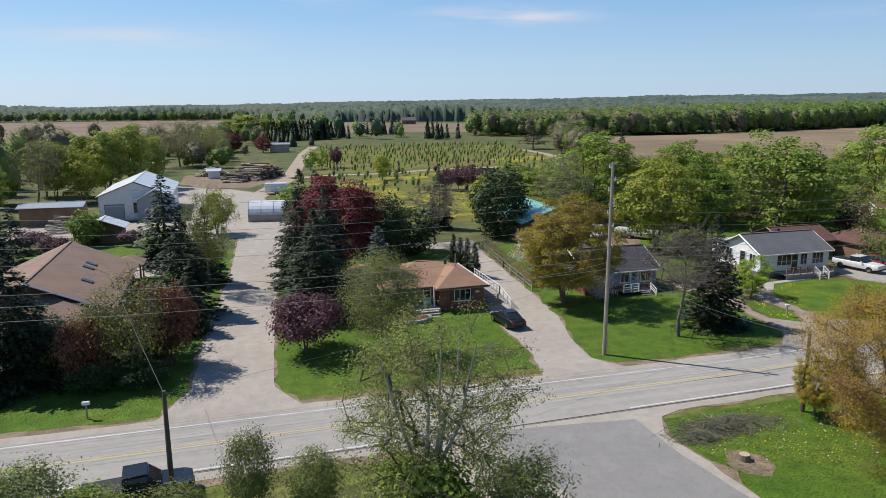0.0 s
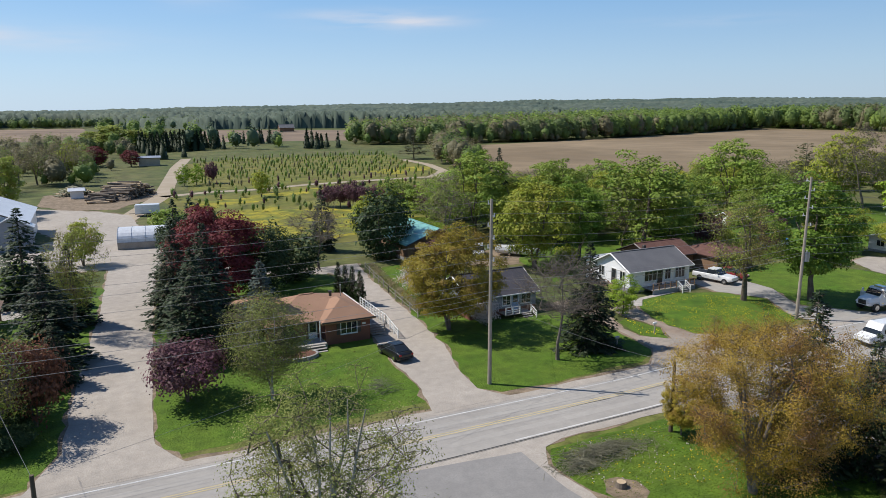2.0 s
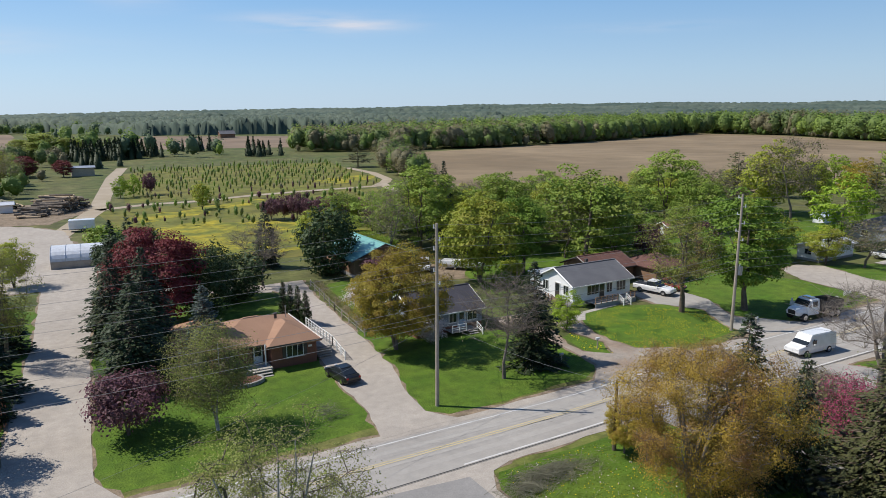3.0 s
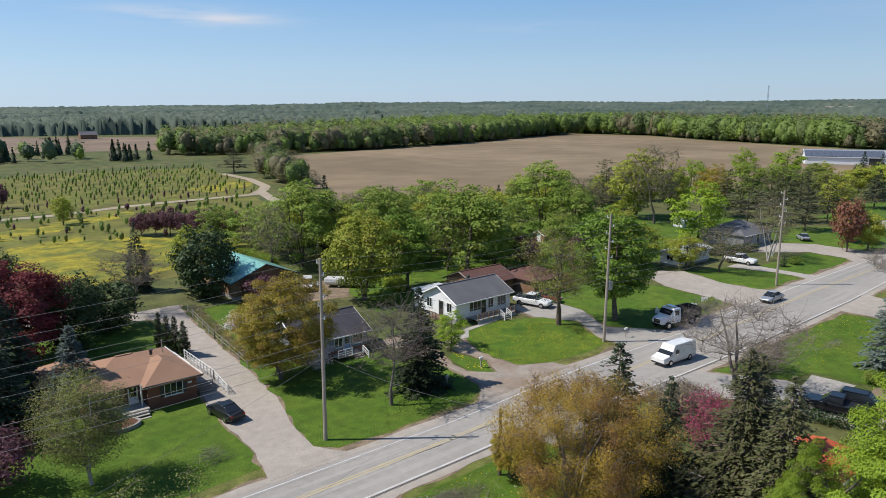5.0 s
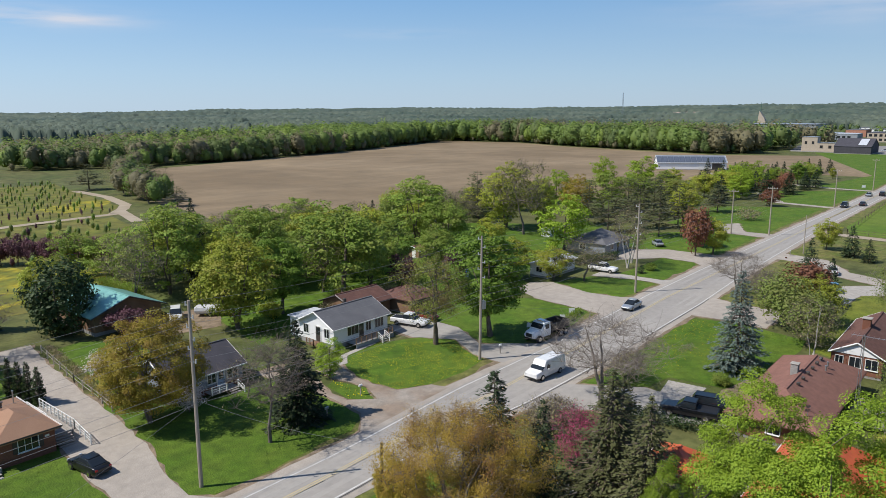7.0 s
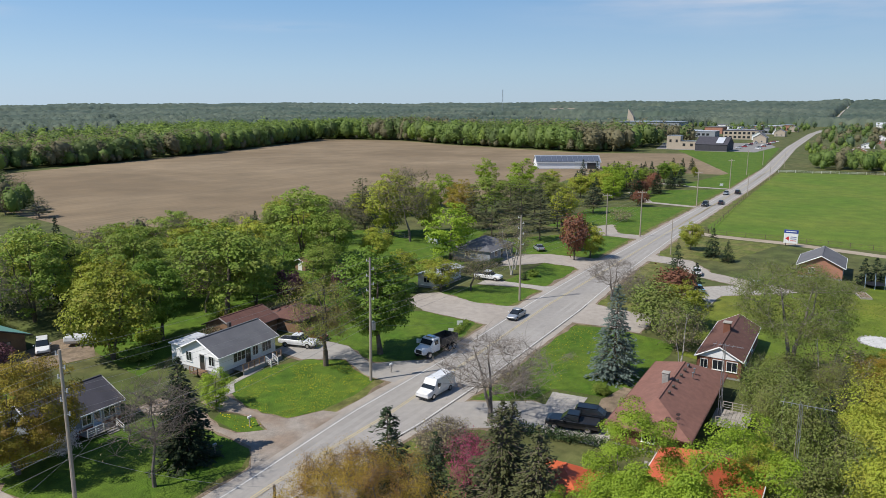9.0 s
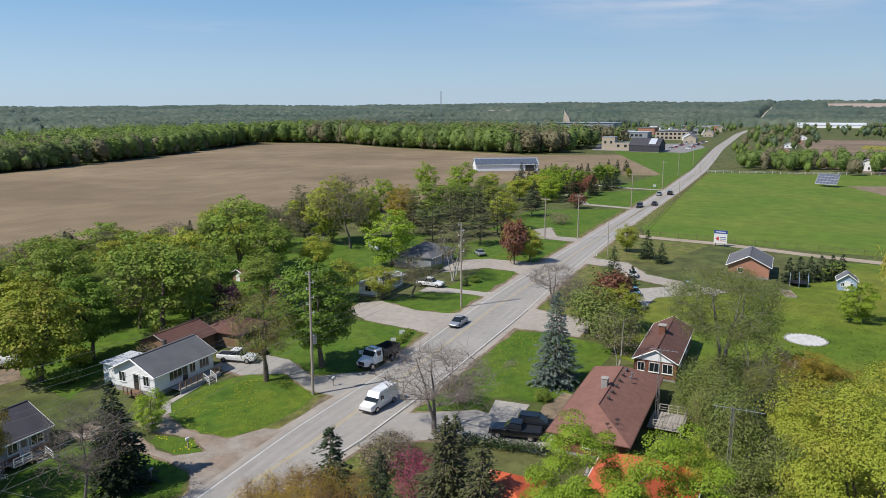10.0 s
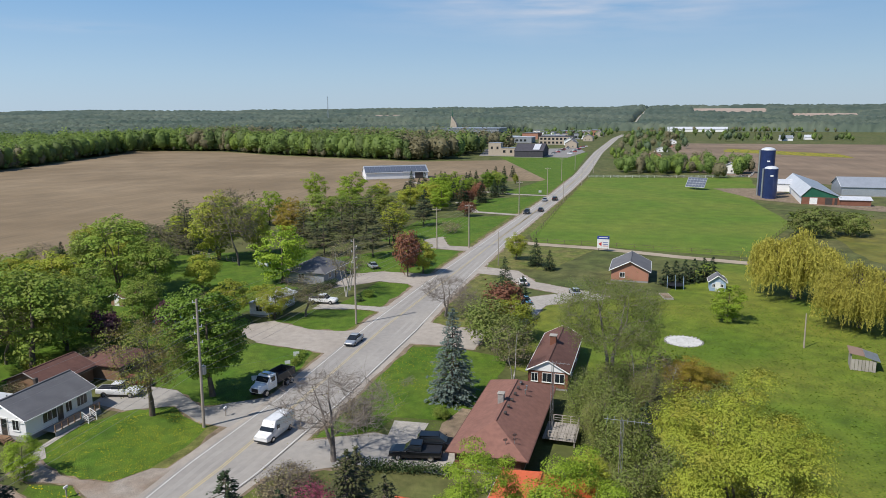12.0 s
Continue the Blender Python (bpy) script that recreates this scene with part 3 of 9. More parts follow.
patch("lawn_dandelion", [(59.0, 64.2), (62, 66.4), (66, 66.2), (72, 63.5), (74.4, 58.6), (71.5, 53.5), (70.4, 50.9), (65, 50.2), (60, 50.7), (56.4, 52.6), (56.0, 57.4), (57, 62)], 0.022, LAWN, "front lawn full of yellow dandelions")
patch("lawn_maple", [(75.2, 55.2), (79.0, 50.7), (90.9, 49.6), (98.6, 51.3), (100.1, 62.3), (94, 72), (80, 73), (79.4, 62)], 0.022, LAWN, "lawn shaded by a maple")
patch("lawn_verge", [(110.0, 51.0), (109.2, 57), (112, 66), (121, 62.8), (123.4, 54.4), (123.0, 50.6)], 0.022, LAWN, "grass verge between drives")
patch("lawn_verge", [(126.5, 50.8), (126.4, 59.5), (146, 59), (145.5, 52), (142, 50.2)], 0.022, LAWN, "grass verge with small shrubs")
patch("lawn_far", [(156.5, 51), (156, 62), (150, 72), (168, 80), (186, 66), (186, 51)], 0.022, LAWN, "shaded lawn beside a drive")
patch("lawn_far", [(192, 51), (194, 78), (240, 80), (256, 50.6)], 0.022, LAWN, "open roadside lawn")
patch("lawn_far", [(260, 50.4), (262, 72), (300, 76), (322, 48.6)], 0.022, LAWN, "open roadside lawn")
patch("lawn_far", [(326, 48.6), (326, 70), (400, 60), (600, 130), (680, 62), (434, 49)], 0.021, LAWN, "grass beside the far road")
patch("lawn_south_corner", [(28.6, 38.9), (34, 39.2), (44, 39.2), (46, 36), (45, 26), (38, 20), (28, 22), (27.6, 29), (27.2, 37.4)], 0.022, LAWN, "rough front lawn with wild flowers")
patch("lawn_south", [(69.6, 37.0), (78, 36.8), (88.2, 37.1), (104.8, 37.4), (107.2, 31.3), (104, 21), (90, 20.6), (80, 21.5), (79.2, 30.2), (74.6, 30.9)], 0.022, LAWN, "sloping front lawn with dandelions")
patch("lawn_south", [(118, 37.6), (138, 38.4), (155, 39.8), (158, 33), (140, 27), (118, 29)], 0.022, LAWN_DRY, "lawn by the road")
patch("lawn_south", [(167, 40), (199, 40.5), (196, 16), (168, 24)], 0.022, LAWN_DRY, "lawn by the road")
patch("back_meadow", [(100, 20), (140, 20), (150, -2), (186, -12), (186, -24), (150, -62), (60, -70), (62, -14), (94, 2)], 0.02, MOWN, "wide mown back meadow", 0.8, 4)
patch("yellow_meadow", [(200, -52), (262, -50), (300, -100), (200, -140), (150, -90)], 0.024, YELLOWGRASS, "meadow full of yellow flowers", 1, 5)

# ---- lanes and drives ----
EDGES = []


def drive(name, pts, lift, mat, label="", rough=0.25):
    """A drive running out under the road's edge, with a fringe of bare soil."""
    run_out = [(x, 48.3 if 48.5 < y < 49.7 else 40.9 if 39.7 < y < 41 and x < 60 else y + 0.9 if 38.1 < y < 38.8 and x > 59 else y) for x, y in pts]
    patch(name, run_out, lift, mat, label, rough)
    EDGES.append(name)
    patch("drive_edge", run_out, 0.0232 + 0.0003 * len(EDGES), DIRT, "bare soil fringe of a drive", rough * 3.2, grow=0.22)


drive("lane", [(-5.4, 49.4), (-3.0, 54), (-2.6, 61.6), (-1.7, 73.4), (0.1, 90.8), (0.9, 105), (1.8, 118), (10.2, 125), (7.7, 107.4), (5.6, 86.2), (4.3, 69.8), (3.4, 58.4), (3.1, 52.7), (5.2, 49.6)], 0.045, GRAVEL, "pale gravel lane", 0.2)
drive("yard", [(-36, 126), (-22, 126), (-10, 119), (2.6, 117), (10.4, 124), (12, 132), (9, 150), (8, 176), (2, 186), (-14, 200), (-16, 176), (-6, 150), (-12, 139), (-22, 140), (-36, 142)], 0.050, GRAVEL, "pale gravel work yard", 0.6)
strip("track", [(6, 168), (12, 190), (18, 212), (22.4, 243), (32.3, 311), (42, 362)], 2.4, 0.045, SAND, "sandy farm track")
strip("track", [(17.7, 209.9), (31.7, 215.5), (49, 214.2), (79, 218.5), (105, 220), (113, 230), (119, 240), (126, 268), (128, 299)], 1.9, 0.045, SAND, "sandy track round the nursery")
strip("track", [(110, 226), (102, 199)], 1.8, 0.047, SAND, "sandy track")
patch("wood_yard", [(-12, 204), (-6, 192), (5, 188), (14, 205), (18.5, 224), (6, 234), (-12, 228)], 0.04, DIRT, "bare soil of a log yard", 0.8)
drive("drive_bungalow", [(23.6, 49.4), (25.0, 54.6), (25.2, 60.4), (26.2, 67), (26.8, 72.8), (29.2, 81.0), (31.1, 89.5), (31.9, 96.2), (30, 104), (36.9, 104), (35.5, 95.6), (34.4, 85.9), (33.2, 74.2), (31.9, 63.0), (30.0, 56.5), (29.2, 51.2), (31.2, 49.2)], 0.045, GRAVEL, "pale gravel drive")
strip("drive_bungalow", [(31.5, 101), (22, 106), (16, 110)], 2.2, 0.043, GRAVEL, "pale gravel drive")
drive("drive_twin", [(46.2, 49.0), (49.6, 51.6), (50.4, 59.1), (49.5, 70), (53.2, 70), (52.6, 62), (51.1, 58), (51.0, 55.2), (53.2, 52.8), (54.9, 56.2), (54.2, 61), (54.6, 64.6), (58.6, 64.4), (56.9, 62), (55.8, 57.4), (56.2, 52.6), (59.8, 50.6), (60.5, 49.0)], 0.045, TRACK, "rutted gravel and dirt drive", 0.15)
patch("garden_path", [(55.9, 64.2), (60.2, 66.2), (66.4, 66.9), (66.4, 66.1), (60.4, 65.4), (58.6, 63.4)], 0.05, CONCRETE, "narrow concrete garden path", 0.03)
drive("drive_white_house", [(70.9, 49.0), (71.0, 53.2), (74.6, 58.8), (71.6, 64), (72, 70), (79.6, 70), (79.2, 62), (75.0, 55.0), (79.0, 50.4), (81, 49.0)], 0.045, ASPHALT, "grey asphalt drive")
drive("parking_lot", [(98.6, 49.2), (99.0, 51.3), (100.4, 62.3), (104, 68), (109.5, 69), (112.2, 66), (109.3, 57), (110, 51.2), (112.5, 49.4)], 0.045, GRAVEL, "worn gravel parking place")
drive("drive_east", [(123.0, 49.2), (123.7, 54.4), (121.6, 63), (126.6, 63), (126.4, 59.8), (126.2, 51), (128, 49.4)], 0.045, CONCRETE, "concrete drive")
drive("drive_east", [(142, 49.2), (145.8, 52), (146.4, 59), (138, 66), (142, 72), (150, 70), (155.8, 62), (156.2, 51), (158, 49.4)], 0.045, GRAVEL, "gravel drive")
drive("drive_east", [(186, 48.6), (187, 60), (200, 66), (206, 62), (192, 56), (192, 48.8)], 0.045, GRAVEL, "gravel drive")
strip("drive_east", [(258, 48.4), (262, 66), (290, 80)], 1.8, 0.045, GRAVEL, "gravel drive")
strip("drive_east", [(322, 47), (324, 62), (340, 100), (372, 132)], 1.8, 0.045, GRAVEL, "gravel drive")
drive("drive_south", [(10, 40.8), (12.4, 36), (13, 20), (28, 20), (27.6, 29), (27.0, 37.2), (28.4, 39.4), (31.5, 40.8)], 0.045, GRAVEL, "pale gravel entrance")
drive("drive_south_asphalt", [(15.6, 40.4), (26.4, 39.6), (26.4, 34), (27.0, 29), (27.6, 20), (20.0, 20), (18.6, 29), (16.6, 36)], 0.05, ASPHALT_DARK, "dark asphalt drive", 0.08)
drive("drive_south", [(44.6, 39.8), (45.6, 36), (45.2, 26), (46, 18), (52, 18), (50.8, 28), (51.2, 36), (52.6, 38.6)], 0.045, ASPHALT_DARK, "dark asphalt drive under trees")
drive("drive_south", [(60.4, 38.4), (69.2, 38.2), (72.2, 34.6), (74.3, 31.0), (74.3, 26), (74.0, 21.2), (68.8, 20.4), (67.6, 25), (66.2, 31), (63.5, 35)], 0.045, ASPHALT, "grey asphalt drive")
patch("parking_pad", [(74.1, 29.2), (78.2, 29.9), (78.6, 25.6), (74.4, 25.4)], 0.052, CONCRETE, "pale concrete parking pad", 0.03)
drive("drive_south", [(106.6, 38.2), (107.3, 32), (106.5, 27), (118, 27), (117.5, 34), (119.5, 38.6)], 0.045, GRAVEL, "pale gravel drive")
drive("drive_south", [(117, 27.4), (140, 26), (150, 14), (146, 8), (136, 20), (116, 22)], 0.046, CONCRETE, "pale drive before the neighbour's house")
drive("drive_south", [(160, 40.4), (159, 33), (150, 27.6), (142, 10), (147, 9), (155, 25), (165, 31), (167.5, 40.8)], 0.045, GRAVEL, "pale gravel drive")
strip("farm_lane", [(204, 40.6), (201, 32), (199, 15), (192.5, -5.7), (187, -30), (180, -60)], 2.0, 0.045, SAND, "sandy farm lane")
patch("far_field", [(715, -58), (780, -66), (700, -150), (640, -150)], 0.05, DANDY, "strip of yellow flowering crop", 3, 12)
patch("barnyard", [(330, -40), (372, -26), (380, -52), (345, -62), (330, -58), (318, -84), (306, -108), (300, -80), (318, -56)], 0.045, DIRT, "trodden soil of a barnyard", 0.8, 3)
patch("town_lot", [(600, 72), (610, 150), (720, 170), (760, 80), (690, 66)], 0.045, ASPHALT_DARK, "car park", 0.3, 10)

# ---- plants ----
def part(name, me, parent, label="", mat=None):
    """Links a mesh as one part of a thing."""
    if isinstance(me, bmesh.types.BMesh):
        bm, me = me, bpy.data.meshes.new(name)
        bm.to_mesh(me)
        bm.free()
    if mat:
        me.materials.append(mat)
    ob = new(name, me)
    ob.parent = parent
    if label:
        ob["label"] = label
    return ob


def tubes(segments, sides):
    """Tapered limbs: rows of start, end, radius at the start and the end."""
    s = np.array(segments, dtype=float).reshape(-1, 8)
    p0, p1, r0, r1 = s[:, 0:3], s[:, 3:6], s[:, 6], s[:, 7]
    d = p1 - p0
    d /= np.maximum(np.linalg.norm(d, axis=1, keepdims=True), 1e-6)
    ref = np.where(np.abs(d[:, 2:3]) > 0.9, [[1.0, 0, 0]], [[0, 0, 1.0]])
    u = np.cross(d, ref)
    u /= np.linalg.norm(u, axis=1, keepdims=True)
    v = np.cross(d, u)
    a = np.arange(sides) * 2 * np.pi / sides
    ring = u[:, None, :] * np.cos(a)[None, :, None] + v[:, None, :] * np.sin(a)[None, :, None]
    verts = np.concatenate([p0[:, None] + ring * r0[:, None, None], p1[:, None] + ring * r1[:, None, None]], 1)
    n = len(s)
    k = np.arange(sides)
    quad = np.stack([k, (k + 1) % sides, (k + 1) % sides + sides, k + sides], 1)
    faces = (np.arange(n)[:, None, None] * 2 * sides + quad[None]).reshape(-1, 4)
    return verts.reshape(-1, 3), faces


def sprays(rng, centres, size, flat=0.5, ratio=0.62, out=None):
    """Small folded leaf sprays at the given places, two facets each, turned mostly to the sky and outwards."""
    n = len(centres)
    up = rng.normal(size=(n, 3)) * (0.38 if flat < 1 else 1.0)
    if flat < 1:
        up[:, 2] += 0.45
    if out is not None:
        up += out * 1.0
    up /= np.linalg.norm(up, axis=1, keepdims=True)
    d = np.cross(up, rng.normal(size=(n, 3)))
    if flat > 1:
        d[:, 2] *= flat
    d /= np.maximum(np.linalg.norm(d, axis=1, keepdims=True), 1e-6)
    e = np.cross(d, up)
    e /= np.maximum(np.linalg.norm(e, axis=1, keepdims=True), 1e-6)
    s = (size * rng.uniform(0.55, 1.35, n))[:, None]
    a = centres - d * s * 0.5
    b = centres + e * s * ratio * 0.5 + up * s * 0.12
    c = centres + d * s * 0.5
    f = centres - e * s * ratio * 0.5 + up * s * 0.12
    verts = np.stack([a, b, c, f], 1).reshape(-1, 3)
    k = np.arange(n)[:, None] * 4
    faces = np.concatenate([k + [[0, 1, 2]], k + [[0, 2, 3]]], 1).reshape(-1, 3)
    return verts, faces


def curved(p0, p1, r0, r1, rng, bend=0.15, n=3):
    p0, p1 = np.array(p0, float), np.array(p1, float)
    length = np.linalg.norm(p1 - p0)
    off = rng.normal(size=3) * length * bend * 0.5
    off[2] -= length * bend * 0.35
    rows, last = [], p0
    for i in range(1, n + 1):
        t = i / n
        p = p0 + (p1 - p0) * t + off * 4 * t * (1 - t) * 0.5
        ra, rb = r0 + (r1 - r0) * (t - 1 / n), r0 + (r1 - r0) * t
        rows.append((*last, *p, ra, rb))
        last = p
    return rows


def broadleaf(seed, h, w, base, clumps, leaves, size, spread, trunk=0.0, stems=1, twigs=0, hollow=0.45, droop=0.0, top_heavy=0.0, puff=0.0):
    """A broad-leaved tree: trunk and limbs, and a crown of clumps of leaf sprays with gaps between them."""
    rng = np.random.default_rng(seed)
    trunk = trunk or 0.018 * h
    mid, half = base + (h - base) * (0.5 + 0.06 * top_heavy), (h - base) / 2
    lobes = rng.normal(size=(9, 3))
    lobes /= np.linalg.norm(lobes, axis=1, keepdims=True)
    amp = rng.uniform(-0.28, 0.34, 9)
    d = rng.normal(size=(clumps, 3))
    d /= np.linalg.norm(d, axis=1, keepdims=True)
    gain = 0.86 + (np.maximum(0, d @ lobes.T) ** 4 @ amp)
    rad = (hollow + (1 - hollow) * rng.uniform(0, 1, clumps) ** 0.55) * gain * rng.uniform(0.84, 1.1, clumps)
    c = d * rad[:, None] * [w / 2, w / 2, half] + [0, 0, mid]
    c[:, 2] = np.maximum(c[:, 2], base * 0.9)
    big, small, fine = [], [], []
    heads = []
    for s in range(stems):
        a = rng.uniform(0, 6.28)
        lean = 0.0 if stems == 1 else 0.16 * h
        top = np.array([math.cos(a) * lean + rng.normal() * 0.03 * h, math.sin(a) * lean + rng.normal() * 0.03 * h, h * rng.uniform(0.72, 0.86)])
        pts = [np.array([0.0, 0, -0.2])]
        for i in range(1, 6):
            t = i / 5
            pts.append(np.array([top[0] * t ** 1.2 + rng.normal() * 0.012 * h, top[1] * t ** 1.2 + rng.normal() * 0.012 * h, top[2] * t]))
        k = trunk / math.sqrt(stems)
        for i in range(5):
            flare = 1.35 if i == 0 else 1.0
            big.append((*pts[i], *pts[i + 1], k * flare * (1 - 0.17 * i), k * (1 - 0.17 * (i + 1))))
        heads.append(pts)
    # each clump's limb springs from the nearest older limb, and thickens with what it carries
    heart = np.array([0, 0, base + 0.25 * (h - base)])
    c = c[np.argsort(np.linalg.norm((c - heart) * [1, 1, 0.8], axis=1))]
    nodes, parent = [], []
    for pts in heads:
        for q in [a + (b - a) * t for a, b in zip(pts, pts[1:]) for t in (0.0, 0.5)] + [pts[-1]]:
            if q[2] > base * 0.6:
                nodes.append(q)
                parent.append(-1)
    first = len(nodes)
    place = np.zeros((first + len(c), 3))
    place[:first] = nodes
    for k, p in enumerate(c):
        gap = place[:first + k] - p
        cost = np.linalg.norm(gap, axis=1) + 0.7 * np.maximum(0, gap[:, 2] + 0.2)
        parent.append(int(np.argmin(cost + 0.15 * np.linalg.norm(place[:first + k] - heart, axis=1))))
        place[first + k] = p
    load = np.ones(first + len(c))
    for k in range(first + len(c) - 1, first - 1, -1):
        load[parent[k]] += load[k]
    for k, p in enumerate(c):
        a = place[parent[first + k]]
        r = min(0.45 * trunk, 0.013 * math.sqrt(load[first + k]) + 0.006)
        small += curved(a, p, r, 0.75 * r, rng, 0.10)
        for _ in range(twigs):
            q = rng.normal(size=3) * spread * 1.15
            q[2] = abs(q[2]) * (0.8 - droop) - droop * spread
            e = p + q
            m = p + q * 0.5 + rng.normal(size=3) * spread * 0.15
            fine.append((*p, *m, 0.016, 0.011))
            fine.append((*m, *e, 0.011, 0.005))
    v1, f1 = tubes(big, 7)
    v2, f2 = tubes(small + fine, 3 if twigs else 4)
    wood = mesh_np("trunk", np.concatenate([v1, v2]), np.concatenate([f1, f2 + len(v1)]), [], np.repeat([0, 1], [len(f1), len(f2)]))
    wood["limbs"] = len(f1) + len(small) * (3 if twigs else 4)
    if leaves <= 0:
        return wood, None
    n = clumps * leaves
    if puff:
        q = rng.normal(size=(n, 3))
        q /= np.linalg.norm(q, axis=1, keepdims=True)
        q[:, 2] = np.where(rng.uniform(0, 1, n) < 0.7, np.abs(q[:, 2]), q[:, 2])
        rr = np.repeat(rng.uniform(0.65, 1.3, clumps), leaves) * puff
        at = np.repeat(c, leaves, 0) + q * (rr * (0.5 + 0.5 * rng.uniform(0, 1, n) ** 0.5))[:, None] * np.array([1, 1, 0.6]) + rng.normal(size=(n, 3)) * 0.08
    else:
        at = np.repeat(c, leaves, 0) + rng.normal(size=(n, 3)) * spread * np.array([1, 1, 0.72])
    at[:, 2] -= droop * rng.uniform(0, 1, n) ** 2 * spread * 3
    at[:, 2] = np.maximum(at[:, 2], 0.15)
    away = at - np.array([0, 0, mid * 0.85])
    away /= np.maximum(np.linalg.norm(away, axis=1, keepdims=True), 0.1)
    local = at - np.repeat(c, leaves, 0)
    local /= np.maximum(np.linalg.norm(local, axis=1, keepdims=True), 0.1)
    v, f = sprays(rng, at, size, out=0.45 * away + 0.65 * local)
    return wood, mesh_np("crown", v, f, [])


def conifer(seed, h, w, start=0.06, whorls=24, arms=9, cards=9, size=0.5, taper=0.85, droop=0.25, ragged=0.15):
    """A spruce: a straight trunk with whorls of drooping boughs set with needle sprays."""
    rng = np.random.default_rng(seed)
    wood, at, dirs, sizes = [], [], [], []
    z0 = h * start
    for i in range(5):
        wood.append((0, 0, h * i / 5 - 0.1, 0, 0, h * (i + 1) / 5 - 0.02, 0.016 * h * (1 - i / 5) + 0.01, 0.016 * h * (0.8 - i / 5) + 0.012))
    for k in range(whorls):
        t = (k + rng.uniform(-0.3, 0.3)) / whorls
        t = max(0.0, min(0.985, t))
        z = z0 + (h - z0) * t
        reach = w / 2 * (1 - t) ** taper * (1 + 0.1 * math.sin(9 * t + seed)) + 0.04 * w * (1 - t) ** 0.4
        for j in range(max(7, int(1.25 * arms * (1 - 0.35 * t)))):
            a = rng.uniform(0, 6.283)
            length = reach * rng.uniform(1 - 2.2 * ragged, 1 + ragged)
            tip = np.array([math.cos(a) * length, math.sin(a) * length, -droop * length * rng.uniform(0.5, 1.3) + (0.12 * length if t > 0.8 else 0)])
            root = np.array([0, 0, z])
            wood.append((*root, *(root + tip * 0.9), 0.03 + 0.006 * h * (1 - t) * 0.4, 0.008))
            m = max(6, int(cards * (length / (w / 2)) ** 0.6))
            u = rng.uniform(0.22, 1.0, m) ** 0.75
            side = np.array([-math.sin(a), math.cos(a), 0])
            off = rng.normal(size=m) * 0.22 * length * (1.15 - u)
            q = root + tip * u[:, None] + side * off[:, None]
            q[:, 2] += rng.normal(size=m) * 0.08 + 0.05 - 0.1 * np.abs(off)
            at.append(q)
            g = tip / max(length, 0.1) + side * (off / (0.25 * length + 0.05))[:, None] * 0.8 + rng.normal(size=(m, 3)) * 0.25
            dirs.append(g)
            sizes.append(np.full(m, size * (0.55 + 0.45 * (1 - t))))
    at, dirs, sizes = np.concatenate(at), np.concatenate(dirs), np.concatenate(sizes)
    n = len(at)
    d = dirs / np.linalg.norm(dirs, axis=1, keepdims=True)
    e = np.cross(d, [[0, 0, 1.0]])
    e /= np.maximum(np.linalg.norm(e, axis=1, keepdims=True), 1e-6)
    e += rng.normal(size=(n, 3)) * 0.3
    s = (sizes * rng.uniform(0.6, 1.3, n))[:, None]
    down = np.array([[0, 0, -1.0]])
    a, b = at - d * s * 0.45, at + e * s * 0.3 + down * s * 0.18
    c, f = at + d * s * 0.6 + down * s * 0.08, at - e * s * 0.3 + down * s * 0.18
    verts = np.stack([a, b, c, f], 1).reshape(-1, 3)
    verts[:, 2] = np.maximum(verts[:, 2], 0.1)
    k = np.arange(n)[:, None] * 4
    faces = np.concatenate([k + [[0, 1, 2]], k + [[0, 2, 3]]], 1).reshape(-1, 3)
    v, q = tubes(wood, 5)
    trunk = mesh_np("trunk", v, q, [])
    trunk["limbs"] = min(len(q), 25 + 5 * 60)
    return trunk, mesh_np("crown", verts, faces, [])


def weeping(seed, h, w, size=0.52):
    """A willow: a short trunk, arching limbs in several domes and long hanging strands of leaves."""
    rng = np.random.default_rng(seed)
    wood = [(0, 0, -0.2, 0.2, 0.1, h * 0.32, 0.6, 0.45)]
    domes = [(0.06 * w, 0, 0.20 * w, 1.0)] + [(math.cos(a) * w * 0.27, math.sin(a) * w * 0.27, w * rng.uniform(0.15, 0.21), rng.uniform(0.55, 0.9)) for a in rng.uniform(0, 1.2) + np.arange(7) * 0.9]
    at = []
    for dx, dy, dr, top in domes:
        for k in range(30):
            a, u = rng.uniform(0, 6.283), rng.uniform(0, 1) ** 0.5
            z = h * top * (1 - 0.30 * u ** 2.2) * rng.uniform(0.9, 1.03)
            p = np.array([dx + math.cos(a) * u * dr, dy + math.sin(a) * u * dr, z])
            wood += curved((0.2, 0.1, h * 0.3), p, 0.12, 0.02, rng, 0.2)
            for s in range(10):
                q = p + rng.normal(size=3) * [0.55, 0.55, 0.3]
                length = min(q[2] - rng.uniform(1.0, 3.4), h * rng.uniform(0.10, 0.50) * (0.5 + 0.5 * u))
                m = int(max(length, 0.5) / 0.21) + 1
                t = np.arange(m) / max(1, m - 1)
                drift = rng.normal(size=2) * 0.3
                at.append(np.stack([q[0] + drift[0] * t + math.cos(a) * 0.9 * t ** 0.5, q[1] + drift[1] * t + math.sin(a) * 0.9 * t ** 0.5, q[2] - length * t], 1) + rng.normal(size=(m, 3)) * 0.1)
    at = np.concatenate(at)
    v, f = sprays(rng, at, size, flat=4.0, ratio=0.3)
    v1, f1 = tubes(wood, 5)
    trunk = mesh_np("trunk", v1, f1, [])
    trunk["limbs"] = len(f1)
    return trunk, mesh_np("crown", v, f, [])


# kind: meshes, natural height and width, materials
KINDS = {}


